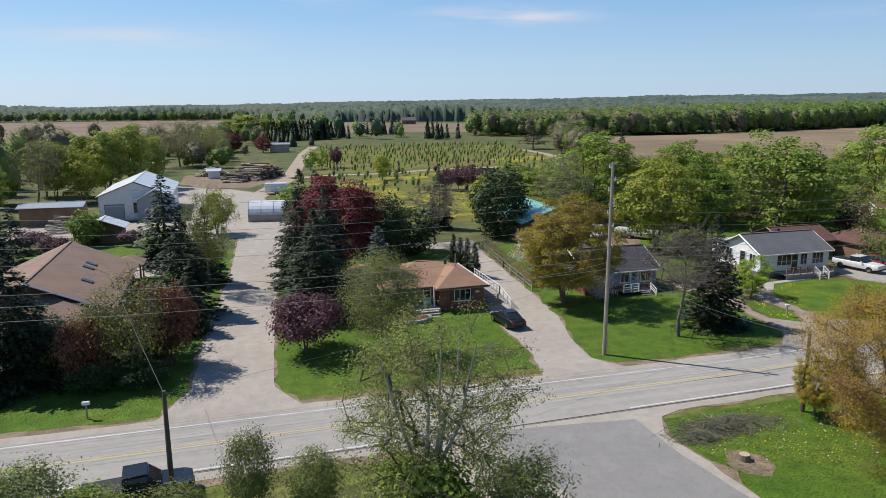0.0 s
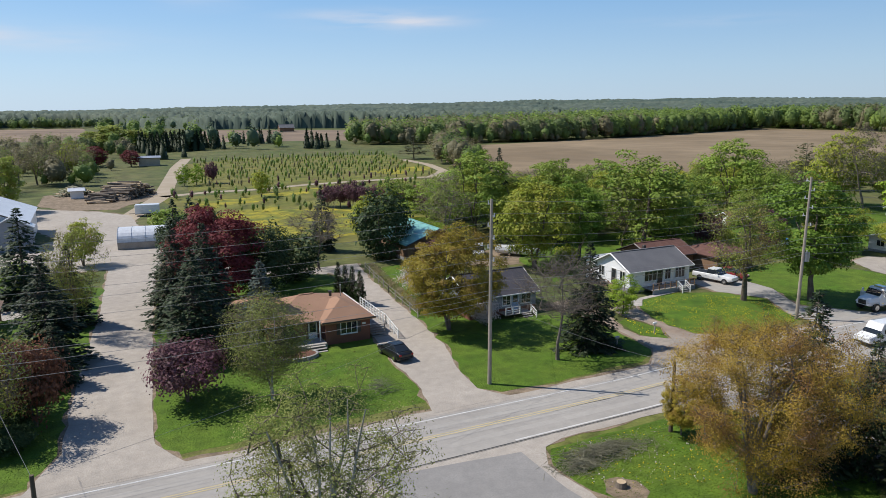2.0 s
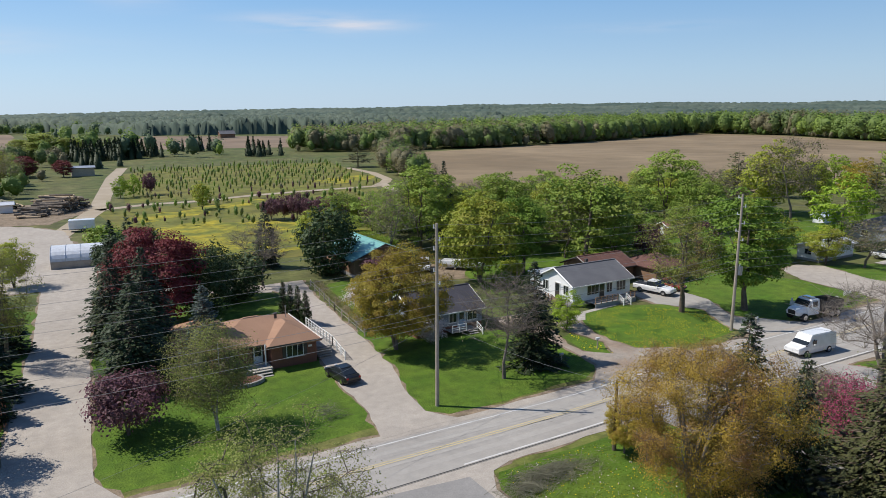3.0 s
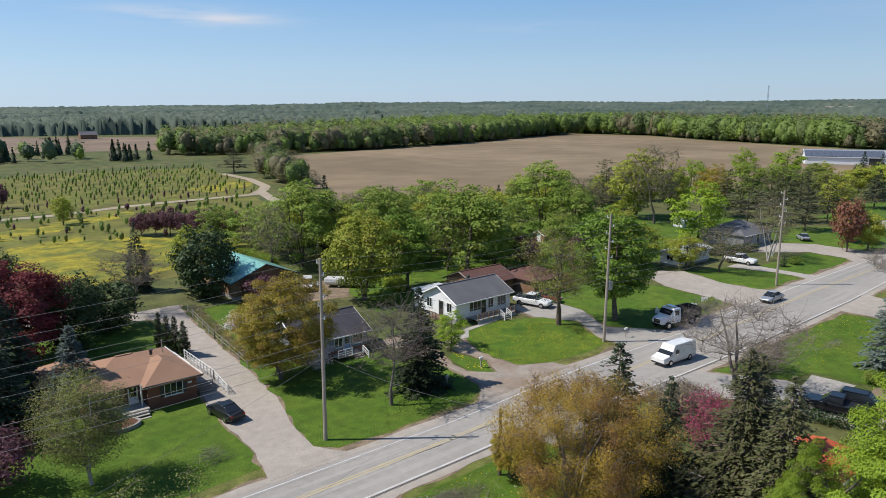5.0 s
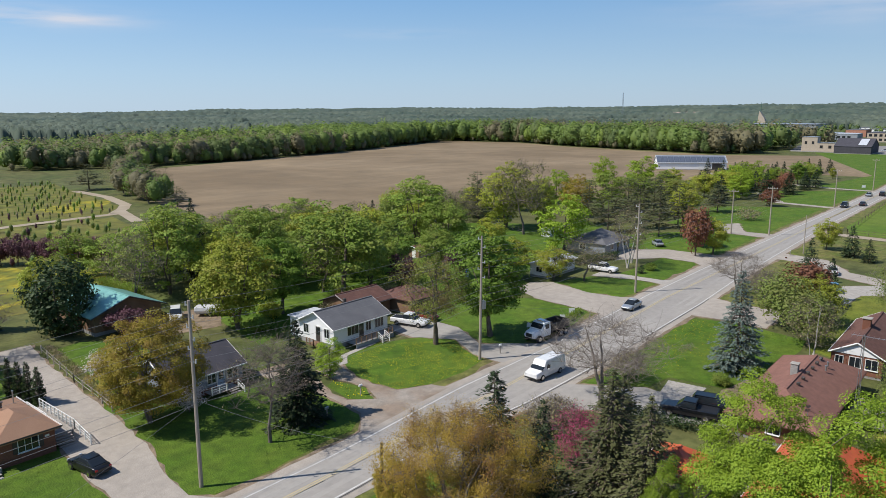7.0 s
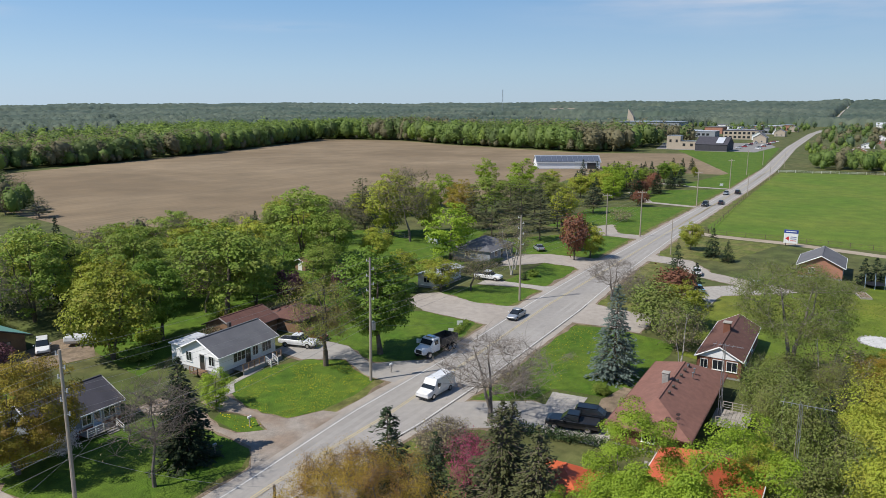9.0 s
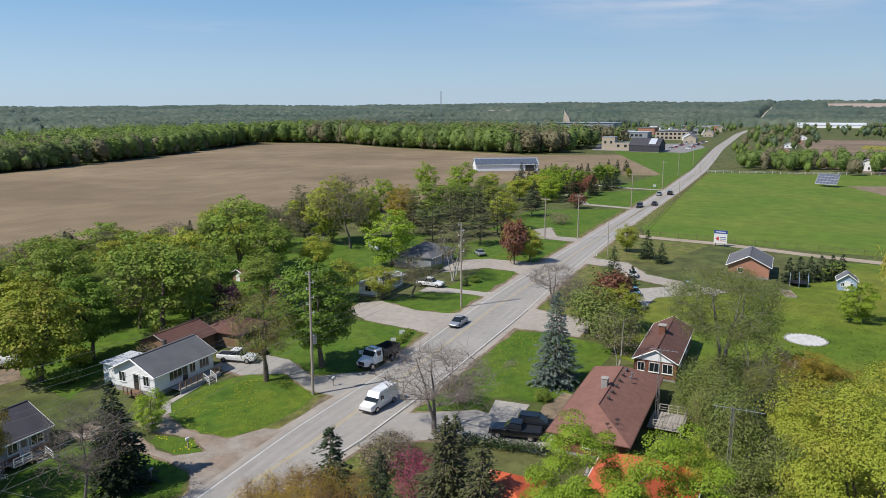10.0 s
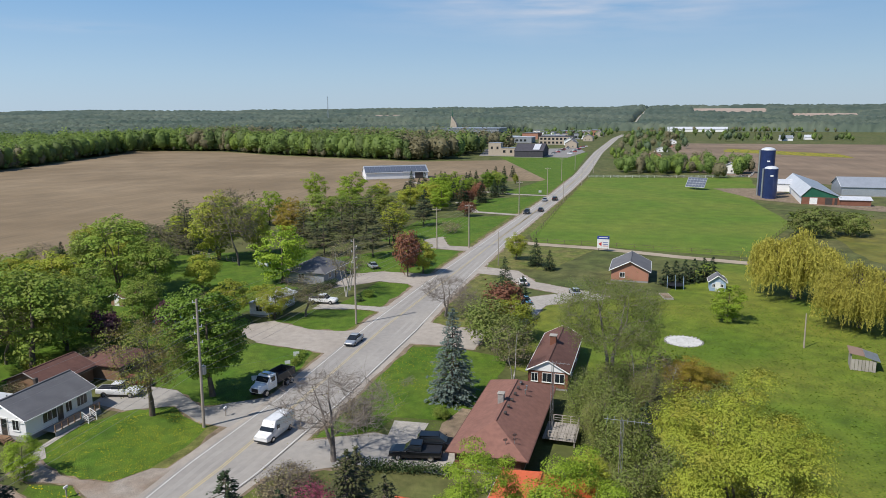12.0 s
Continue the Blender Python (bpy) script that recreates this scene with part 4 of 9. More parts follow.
def thinned(wood, crown, keep, gain):
    """A lighter copy of a tree for the distance: fewer, larger sprays and only the main limbs."""
    rng = np.random.default_rng(7)
    v = np.zeros(len(crown.vertices) * 3, dtype=np.float32)
    crown.vertices.foreach_get("co", v)
    v = v.reshape(-1, 4, 3)
    v = v[rng.random(len(v)) < keep]
    mid = v.mean(1, keepdims=True)
    v = (mid + (v - mid) * gain).reshape(-1, 3)
    k = np.arange(len(v) // 4)[:, None] * 4
    far_crown = mesh_np("crown", v, np.concatenate([k + [[0, 1, 2]], k + [[0, 2, 3]]], 1).reshape(-1, 3), list(crown.materials))
    n = len(wood.vertices)
    t = np.zeros(n * 3, dtype=np.float32)
    wood.vertices.foreach_get("co", t)
    f = np.zeros(len(wood.polygons) * 4, dtype=np.int32)
    wood.loops.foreach_get("vertex_index", f)
    f = f.reshape(-1, 4)
    some = np.arange(len(f)) < wood["limbs"]
    bark = np.zeros(len(f), dtype=np.int32)
    wood.polygons.foreach_get("material_index", bark)
    used, f = np.unique(f[some], return_inverse=True)
    return mesh_np("trunk", t.reshape(-1, 3)[used], f.reshape(-1, 4), list(wood.materials), bark[some]), far_crown


def kind(name, meshes, h, w, bark, leaf):
    wood, crown = meshes
    wood.materials.append(bark)
    wood.materials.append(TWIG_SHADED if bark is BARK_BIRCH else bark)
    if crown:
        crown.materials.append(leaf)
    KINDS[name] = (wood, crown, h, w)
    if crown:
        KINDS[name + "_far"] = (*(thinned(wood, crown, 0.42, 1.5) if len(crown.polygons) > 5000 else thinned(wood, crown, 0.8, 1.1)), h, w)


kind("maple_a", broadleaf(11, 15, 12, 1.6, 95, 190, 0.27, 0.6, 0.30, puff=1.35, hollow=0.4), 15, 12, BARK, L_MAPLE)
kind("tall_fresh", broadleaf(38, 17, 11, 1.2, 170, 90, 0.36, 0.7, 0.28, stems=3, puff=1.15, hollow=0.3), 17, 11, BARK, L_TALL)
kind("maple_b", broadleaf(12, 15, 12, 1.2, 100, 180, 0.27, 0.6, 0.28, stems=3, puff=1.3, hollow=0.4), 15, 12, BARK, L_MAPLE)
kind("fresh_a", broadleaf(13, 13, 11, 0.5, 150, 140, 0.25, 0.6, 0.25, stems=2, puff=1.15, hollow=0.38), 13, 11, BARK, L_FRESH)
kind("bright", broadleaf(14, 17, 11, 1.0, 190, 470, 0.16, 0.6, 0.28, stems=2, puff=1.0, hollow=0.5), 17, 11, BARK, L_BRIGHT)
kind("bright_big", broadleaf(15, 17.6, 18, 1.8, 150, 580, 0.16, 0.75, 0.35, stems=3, puff=1.55, hollow=0.55), 17.6, 18, BARK, L_FRESH)
kind("round_green", broadleaf(16, 11, 11, 1.0, 90, 120, 0.32, 0.55, 0.25, puff=1.15), 11, 11, BARK, L_BRIGHT)
kind("dense_green", broadleaf(36, 15.6, 10, 0.7, 160, 210, 0.24, 0.5, 0.3, puff=1.05, hollow=0.5), 15.6, 10, BARK, L_DENSE)
kind("orange", broadleaf(18, 11, 11, 0.6, 300, 190, 0.17, 0.5, 0.28, stems=3, twigs=1, puff=0.8, hollow=0.5), 11, 11, BARK_GREY, L_GOLD)
kind("orange_near", broadleaf(19, 12, 13, 1.3, 460, 250, 0.095, 0.42, 0.40, stems=4, twigs=4, hollow=0.5), 12, 13, BARK_GREY, L_ORANGE)
kind("orange_sparse", broadleaf(37, 13, 12, 2.6, 170, 46, 0.2, 0.5, 0.42, stems=2, twigs=5, hollow=0.6), 13, 12, BARK, L_OLIVEGOLD)
kind("rust", broadleaf(20, 7.5, 8, 1.2, 120, 46, 0.34, 0.50, 0.2, stems=2, twigs=3), 7.5, 8, BARK, L_RUST)
kind("birch", broadleaf(21, 10, 7, 1.2, 230, 100, 0.13, 0.52, 0.15, stems=2, twigs=5, droop=0.35), 10, 7, BARK_BIRCH, L_BIRCH)
kind("birch_near", broadleaf(22, 11, 8.5, 1.2, 300, 110, 0.095, 0.30, 0.34, stems=5, twigs=3, droop=0.45, hollow=0.3), 11, 8.5, BARK_BIRCH, L_BIRCH)
kind("white_birch", broadleaf(23, 12, 8, 2.5, 90, 9, 0.26, 0.6, 0.2, stems=3, twigs=5), 12, 8, BARK_BIRCH, L_SCRUB)
kind("big_sparse", broadleaf(24, 16, 16, 5.6, 340, 90, 0.17, 0.5, 0.6, stems=3, twigs=3, droop=0.1, hollow=0.5), 16, 16, TWIG, L_GREYGREEN)
kind("bare_a", broadleaf(25, 11, 8, 2.4, 130, 3, 0.16, 0.75, 0.16, twigs=9), 11, 8, BARK_GREY, L_SCRUB)
kind("bare_b", broadleaf(26, 10, 12, 2.6, 210, 1, 0.14, 0.85, 0.32, stems=2, twigs=8, hollow=0.5), 10, 12, TWIG, L_SCRUB)
kind("budding", broadleaf(27, 14, 11, 2.6, 150, 14, 0.3, 0.75, 0.25, stems=2, twigs=7), 14, 11, BARK_GREY, L_SCRUB)
kind("crab", broadleaf(28, 5, 7, 1.3, 130, 52, 0.27, 0.42, 0.13, stems=2, twigs=2), 5, 7, BARK, L_PURPLE)
kind("red_maple", broadleaf(29, 13, 10, 0.6, 150, 130, 0.27, 0.55, 0.28, puff=1.05, hollow=0.6), 13, 10, BARK, L_RED)
kind("pink", broadleaf(30, 6, 5, 0.8, 90, 60, 0.11, 0.4, 0.1, stems=4, twigs=3), 6, 5, BARK, L_PINK)
kind("blossom", broadleaf(31, 4.5, 5.5, 0.4, 90, 46, 0.22, 0.4, 0.1, stems=3), 4.5, 5.5, BARK, L_WHITE)
kind("bush_green", broadleaf(32, 3, 4, 0.2, 80, 46, 0.24, 0.35, 0.06, stems=4), 3, 4, BARK, L_MAPLE)
kind("bush_fresh", broadleaf(33, 3, 4, 0.2, 80, 40, 0.24, 0.35, 0.06, stems=4), 3, 4, BARK, L_FRESH)
kind("bush_scrub", broadleaf(34, 3, 4.5, 0.2, 90, 12, 0.2, 0.42, 0.05, stems=5, twigs=7), 3, 4.5, BARK_GREY, L_SCRUB)
kind("thicket", broadleaf(35, 6, 5, 0.5, 140, 62, 0.16, 0.48, 0.07, stems=6, twigs=1), 6, 5, BARK_GREY, L_GREYGREEN)
kind("spruce_a", conifer(41, 11, 6.2, whorls=34, arms=12, cards=19, size=0.40), 11, 6.2, BARK, L_SPRUCE)
kind("spruce_b", conifer(42, 9, 6.0, whorls=30, arms=12, cards=17, size=0.38, taper=0.7, ragged=0.2), 9, 6.0, BARK, L_SPRUCE)
kind("blue_spruce", conifer(43, 12.5, 6.0, whorls=36, arms=12, cards=19, size=0.38, taper=0.75), 12.5, 6.0, BARK, L_BLUE)
kind("olive_spruce", conifer(44, 8, 4.4, whorls=34, arms=13, cards=28, size=0.2, ragged=0.22), 8, 4.4, BARK, L_OLIVE)
kind("pine", conifer(45, 13, 9.0, start=0.22, whorls=18, arms=8, cards=13, size=0.75, taper=0.5, droop=-0.05, ragged=0.3), 13, 9.0, BARK, L_OLIVE)
kind("small_spruce", conifer(46, 5, 3.4, whorls=15, arms=8, cards=8, size=0.45), 5, 3.4, BARK, L_SPRUCE)
kind("cedar", broadleaf(47, 10, 8, 0.4, 260, 44, 0.34, 0.5, 0.2, hollow=0.6), 10, 8, BARK, L_CEDAR)
kind("column_cedar", conifer(48, 4.4, 1.3, start=0.02, whorls=26, arms=9, cards=7, size=0.26, taper=0.45, droop=-0.6, ragged=0.08), 4.4, 1.3, BARK, L_CEDAR)
kind("willow", weeping(49, 14, 17), 14, 17, BARK, L_WILLOW)
kind("grey_willow", broadleaf(51, 11, 20, 0.4, 170, 60, 0.5, 0.9, 0.3, stems=5, puff=1.7), 11, 20, BARK, L_GREYGREEN)
kind("grey_tangle", broadleaf(52, 8, 6, 0.8, 130, 26, 0.17, 0.5, 0.12, stems=4, twigs=5), 8, 6, BARK_GREY, L_OLIVEGOLD)
kind("sapling", broadleaf(50, 4, 2.0, 1.0, 26, 16, 0.2, 0.28, 0.04), 4, 2.0, BARK, L_GREYGREEN)
PLANT_RNG = random.Random(5)


def plant(kd, x, y, h, w, label, name="tree", category="tree", group="", turn=None, sink=0.05):
    whole = kd in ("willow", "bare_a", "bare_b", "white_birch", "big_sparse") or (kd == "budding" and math.hypot(x, y) < 200)
    if math.hypot(x, y) > 96 and not whole and kd + "_far" in KINDS:
        kd += "_far"
    wood, crown, h0, w0 = KINDS[kd]
    root = new(name)
    root.matrix_world = Matrix.LocRotScale((x, y, relief(x, y) - sink), Euler((0, 0, PLANT_RNG.uniform(0, 6.28) if turn is None else turn)), (w / w0, w / w0, h / h0))
    part("trunk", wood, root)
    if crown:
        part("crown", crown, root)
    return tagged(root, label, category, group)


SPRUCE, MAPLE = "dark green spruce with drooping boughs", "broad maple in full green leaf"
# west side of the lane
plant("spruce_a", -8.0, 101, 12.4, 9.2, SPRUCE, group="spruces along the lane")
plant("spruce_a", -4.4, 75.1, 10.8, 8.4, SPRUCE, group="spruces along the lane")
plant("spruce_b", -3.6, 68.5, 6.0, 4.5, SPRUCE, group="spruces along the lane")
plant("spruce_a", -2.6, 88, 9.5, 6.0, SPRUCE, group="spruces along the lane")
plant("orange_sparse", -2.2, 83.6, 13.2, 7.4, "olive-green broadleaf tree among spruces by the lane")
plant("spruce_a", -15.8, 58.5, 12.2, 8.0, "tall dark spruce at the edge of the lawn")
plant("spruce_b", -19.0, 66, 10.5, 7.0, "tall dark spruce beside the house")
plant("grey_tangle", -7.2, 57.6, 8.8, 6.6, "grey-green tangled tree with bare twigs")
plant("grey_tangle", -9.6, 58.8, 7.0, 5.0, "grey-green tangled shrub by the road")
plant("rust", -4.8, 60.0, 7.8, 5.6, "tree with rust-red young leaves by the lane")
plant("rust", -10.8, 57.0, 6.2, 4.4, "small tree with rust-red young leaves")
# dark cedars stand in for the shade inside the thicket
plant("cedar", -6.5, 56.5, 2.2, 4.0, "dark cedar shrub filling in for a shaded thicket", "shrub", "shrub")
plant("cedar", -10.0, 56.6, 2.2, 4.0, "dark cedar shrub filling in for a shaded thicket", "shrub", "shrub")
# more cedars, added to darken the place under the trees
for px, py, ph, pw in ((-14, 60.5, 5.5, 5.5), (-10, 62, 5.0, 5.5), (-6.2, 61.5, 4.5, 4.5), (-18.5, 57, 5, 5), (-23, 60, 9, 7)):
    plant("cedar", px, py, ph, pw, "dense cedar added for darkness under taller trees", group="cedars by the lane house")
plant("sapling", -6.0, 66, 6.5, 4.0, "slender young tree by the house")
plant("crab", -24, 112, 2.6, 5, "purple-leaved tree behind the house")
plant("crab", -28, 116, 3.0, 6, "purple-leaved tree behind the house")
plant("crab", -14, 116, 2.4, 4, "purple-leaved tree by a shed")
plant("bush_green", -20.5, 118, 5.0, 5, "green shrub beside the yard", "shrub", "shrub")
plant("bush_green", -10.0, 113.5, 3.0, 5, "hedge shrub beside the shed", "shrub", "shrub")
plant("spruce_b", -25, 96, 9, 7, SPRUCE)
plant("spruce_a", -30, 104, 11, 8, SPRUCE)
plant("tall_fresh", -42, 148, 13, 9, "half-bare tree at the edge of the yard")
# between lane and bungalow
plant("spruce_a", 8.4, 70.0, 11.4, 8.2, SPRUCE, group="spruces by the bungalow")
plant("spruce_a", 10.6, 77.5, 12.5, 7.8, SPRUCE, group="spruces by the bungalow")
plant("spruce_b", 8.0, 84.0, 11.5, 7.5, SPRUCE, group="spruces by the bungalow")
plant("spruce_a", 9.6, 96, 13, 7.0, SPRUCE, group="spruces by the bungalow")
plant("spruce_b", 12.6, 104, 12, 7.0, SPRUCE, group="spruces by the bungalow")
plant("blue_spruce", 15.6, 73.5, 8.6, 6.0, "blue-grey spruce behind the bungalow")
plant("red_maple", 13.8, 90.5, 14.0, 12.4, "large maple with dark red leaves")
plant("cedar", 19.5, 93, 9.2, 8.5, "dense dark cedar beside the lawn")
plant("cedar", 25.0, 98, 6.5, 8.0, "dense dark cedar beside the lawn")
plant("birch", 12.8, 56.9, 9.6, 7.4, "birch with small grey-green leaves on the lawn")
plant("crab", 6.3, 59.7, 5.2, 7.4, "low purple-leaved crab apple tree")
for px, py, ph in ((27.7, 84.9, 4.9), (28.2, 83.6, 4.7), (28.7, 82.3, 4.8), (29.2, 81.0, 4.4)):
    plant("column_cedar", px, py, ph, 1.5, "narrow columnar cedar by the drive", group="column cedars")
plant("birch_near", 9.3, 31.2, 12.6, 10.4, "multi-stemmed white birch with thin young leaves")
plant("bush_green", 8.8, 30.0, 4.6, 6.0, "green shrub under the birch", "shrub", "shrub")
plant("thicket", 13.5, 28.6, 5.0, 5.0, "leggy shrub under the birch", "shrub", "shrub")
for bx, by, bh, bw in ((-9.5, 34.4, 5.2, 5.0), (-6.0, 34.6, 2.8, 4.0), (-2.8, 34.4, 3.0, 3.6), (0.8, 34.6, 5.4, 3.0), (4.0, 34.2, 4.0, 3.6), (-12.6, 35.6, 4.4, 5.0)):
    plant("thicket", bx, by, bh, bw, "leggy roadside shrub with small pale leaves", "shrub", "shrub", "roadside shrubs")
plant("bush_green", -7.6, 36.4, 2.2, 4.0, "low green shrub by the road", "shrub", "shrub")
# behind the bungalow
plant("bare_a", 30.6, 103.4, 10.6, 9.0, "grey tree without leaves beside the drive")
plant("cedar", 41.8, 106.0, 10.8, 9.4, "large dense cedar by the teal-roofed house")
plant("spruce_a", 35.0, 116, 11.5, 5.5, SPRUCE)
plant("fresh_a", 45, 121, 9.5, 8, "fresh yellow-green tree behind a cedar")
plant("bush_fresh", 51, 124, 4.5, 9, "rounded green shrub behind a house", "shrub", "shrub")
plant("crab", 47.5, 97.4, 3.8, 6.5, "reddish bare-twigged shrub before the house", "shrub", "shrub")
plant("blossom", 37.4, 80.5, 4.6, 5.6, "shrub covered in white blossom", "shrub", "shrub")
plant("blossom", 38.6, 66.5, 4.0, 3.6, "white blossoming shrub among orange leaves", "shrub", "shrub")
# round the grey and white houses
plant("orange", 34.6, 67.2, 11.4, 11.8, "round tree with orange spring leaves")
plant("bare_a", 39.7, 54.0, 11.6, 8.6, "bare grey tree on the lawn")
plant("spruce_a", 44.6, 55.8, 11.0, 7.2, "dark dense spruce on the lawn")
plant("round_green", 54.6, 62.2, 4.4, 4.4, "small round green tree beside the drive")
plant("fresh_a", 58.4, 86.4, 14.4, 13.4, "tall yellow-green tree behind the houses")
plant("dense_green", 67.6, 88.0, 12.5, 9.5, "leafy green tree behind the white house")
plant("maple_a", 79.5, 87, 17.6, 17.5, MAPLE)
plant("maple_b", 63, 113, 16.4, 15, MAPLE)
plant("spruce_a", 71, 118, 16, 7, SPRUCE)
plant("maple_b", 74, 104, 15.0, 13, MAPLE)
plant("maple_a", 91, 98, 13.5, 13, MAPLE)
plant("fresh_a", 97, 116, 12, 11, "yellow-green broadleaf tree in a garden")
plant("maple_b", 84, 122, 13, 13, MAPLE)
plant("budding", 104, 128, 11, 11, "tree just coming into leaf at the field edge")
plant("fresh_a", 112, 134, 10, 12, "yellow-green tree at the field edge")
plant("budding", 92, 136, 10, 13, "tree just coming into leaf at the field edge")
plant("fresh_a", 76, 138, 10, 12, "yellow-green tree at the field edge")
plant("maple_a", 100, 84, 11, 10, MAPLE)
plant("orange_sparse", 71.3, 59.6, 13.4, 12.0, "old thick-trunked tree with sparse orange-green leaves")
plant("dense_green", 78.8, 56.0, 15.4, 11.8, "dense upright maple with deep green leaves")
plant("crab", 93, 86, 5.5, 6, "purple-leaved small tree in a garden")
plant("crab", 96, 76, 7, 5, "purple-leaved small tree in a garden")
plant("maple_b", 121, 107.5, 17.3, 17, MAPLE)
plant("maple_a", 121, 98.5, 13.6, 11.5, MAPLE)
plant("spruce_a", 126.5, 127, 9.5, 5.5, SPRUCE)
plant("pine", 169, 126, 14.2, 12, "dark open-crowned pine at the field edge")
plant("pine", 163, 121, 11, 9, "dark open-crowned pine at the field edge")
plant("budding", 153, 99, 20, 15, "tall tree with bare grey lower limbs")
plant("fresh_a", 158, 108, 19, 17, "tall yellow-green tree by the field")
plant("fresh_a", 166, 102, 15, 11, "yellow-green tree by the field")
plant("round_green", 139.5, 79.5, 12.4, 12.4, "dense round bright green tree")
plant("budding", 116.5, 61.8, 8.4, 9.6, "bare-twigged reddish tree beside parking place")
plant("fresh_a", 109.5, 73.5, 8.6, 9, "pale green shrubby tree", "tree")
plant("fresh_a", 113.5, 66.5, 7.0, 7.5, "pale green shrubby tree", "tree")
plant("white_birch", 132, 60.5, 13, 9.2, "white-stemmed birch almost without leaves")
plant("white_birch", 137, 62, 10, 8, "white-stemmed birch almost without leaves")
plant("small_spruce", 129.5, 56.5, 1.8, 2.2, "small clipped evergreen shrub", "shrub", "shrub")
plant("bush_green", 133.0, 56.0, 1.5, 2.4, "small round shrub on a verge", "shrub", "shrub")
plant("rust", 152.5, 54.4, 11.6, 7, "upright maple with dull brown-red leaves")
plant("fresh_a", 156.5, 52.0, 8.8, 7.5, "fresh green tree by the road")
plant("fresh_a", 164, 58, 9, 8, "fresh green tree by the road")
for i, (px, py, ph) in enumerate(((172, 71, 13), (180, 80, 14), (187, 72, 12.5), (190, 88, 13), (178, 94, 13), (170, 84, 12))):
    plant("pine", px, py, ph, 8.5, "dull olive pine with open crown", group="pines east of the houses")
plant("fresh_a", 196, 74, 13, 11, "fresh green tree among pines")
plant("orange", 190, 104, 12, 10, "orange-tinged budding tree among others")
plant("maple_b", 206, 104, 13, 15, MAPLE)
plant("maple_a", 222, 100, 12, 14, MAPLE)
plant("round_green", 214, 126, 11, 13, "dense round green tree at the field edge")
plant("budding", 214, 80, 9, 8, "tree just coming into leaf")
plant("bush_scrub", 214, 62, 4, 9, "low brown shrub on a lawn", "shrub", "shrub")
for i, (px, py, ph, kd) in enumerate(((246, 82, 8, "small_spruce"), (256, 84, 9, "small_spruce"), (264, 80, 9, "round_green"), (276, 86, 10, "fresh_a"), (262, 92, 10, "fresh_a"), (286, 90, 10, "round_green"), (296, 84, 8, "small_spruce"), (304, 92, 10, "round_green"), (316, 82, 9, "maple_a"), (322, 68, 8, "small_spruce"), (250, 66, 6, "rust"), (338, 74, 10, "maple_a"), (352, 78, 9, "fresh_a"), (280, 74, 7, "rust"))):
    plant(kd, px, py, ph, ph * (0.8 if kd == "small_spruce" else 1.15), "garden tree on the roadside lots", group="roadside garden trees")
for i in range(22):
    plant("small_spruce", 300 + i * 5.4 + (i % 3), 108 - i * 1.4 + 3 * (i % 2), 5.5 + (i * 7 % 5) * 0.6, 4.4, "dark spruce in a windbreak row", group="windbreak spruces")
for px, py, ph, pw, kd in ((277.9, 140.8, 12, 10, "round_green"), (267.8, 119.2, 13, 14, "round_green"), (284.9, 113.5, 9, 10, "fresh_a"), (302, 105.3, 12, 7, "spruce_a"), (308, 101, 11, 6, "spruce_a"), (314, 98, 10, 6, "spruce_a"), (212, 102.7, 11.5, 11, "budding"), (209.9, 88.7, 11.6, 12, "pine"), (217.9, 80.9, 10, 9, "budding"), (225.7, 74.7, 9, 9, "pine"), (234, 92, 10, 10, "tall_fresh"), (246, 100, 10, 10, "pine"), (228, 112, 9, 10, "budding"), (258, 106, 10, 10, "maple_b")):
    plant(kd, px, py, ph, pw, "garden tree on the lots before the field", group="trees before the ploughed field")
for px, py, ph, pw, kd in ((273.6, 82.1, 9.8, 9, "round_green"), (275.6, 74.3, 10.4, 6.5, "spruce_a"), (290, 70, 9.5, 6, "spruce_a"), (299, 73.8, 8.5, 8, "rust"), (311, 69.5, 8.5, 5.5, "spruce_a"), (317, 91, 10, 10, "round_green"), (343, 88.9, 9, 6, "spruce_a"), (333, 77.2, 10, 8.5, "dense_green"), (340, 103, 9, 6, "spruce_a"), (330, 98, 9.5, 6, "spruce_a"), (371, 71.4, 6, 4.2, "fresh_a"), (305, 84, 9.5, 9, "round_green"), (286, 94, 9.5, 9, "fresh_a"), (322, 84, 9, 6, "spruce_a")):
    plant(kd, px, py, ph, pw, "tree in a dense roadside garden", group="dense roadside garden trees")
# south side of the road
plant("orange_near", 36.6, 28.4, 12.6, 12.4, "large spreading tree with orange spring leaves")
plant("orange", 38.5, 36.5, 4.6, 3.4, "small orange-leaved tree beside a short pole")
plant("spruce_b", 42.9, 29.7, 12.2, 8.0, "dark young spruce near the road")
plant("spruce_b", 45.6, 27.0, 9.6, 4.6, "brownish spruce beside a drive")
plant("olive_spruce", 47.6, 22.2, 12.4, 9.0, "brownish dense spruce beside a drive", group="brownish spruces")
plant("olive_spruce", 45.4, 18.2, 12.2, 8.0, "brownish dense spruce beside a drive", group="brownish spruces")
plant("olive_spruce", 50.8, 22.8, 11.0, 7.6, "brownish dense spruce beside a drive", group="brownish spruces")
plant("pink", 51.6, 27.0, 7.4, 5.4, "redbud covered in pink blossom")
plant("bush_scrub", 57.4, 33.6, 3.4, 6.0, "dry brown tangled shrub", "shrub", "shrub")
plant("bush_scrub", 60.5, 34.4, 2.6, 5.0, "dry brown tangled shrub", "shrub", "shrub")
plant("bare_b", 66.6, 32.6, 10.4, 14.0, "spreading leafless tree beside the road")
plant("bush_scrub", 75.2, 33.6, 4.0, 5.0, "yellowish budding shrub by the road", "shrub", "shrub")
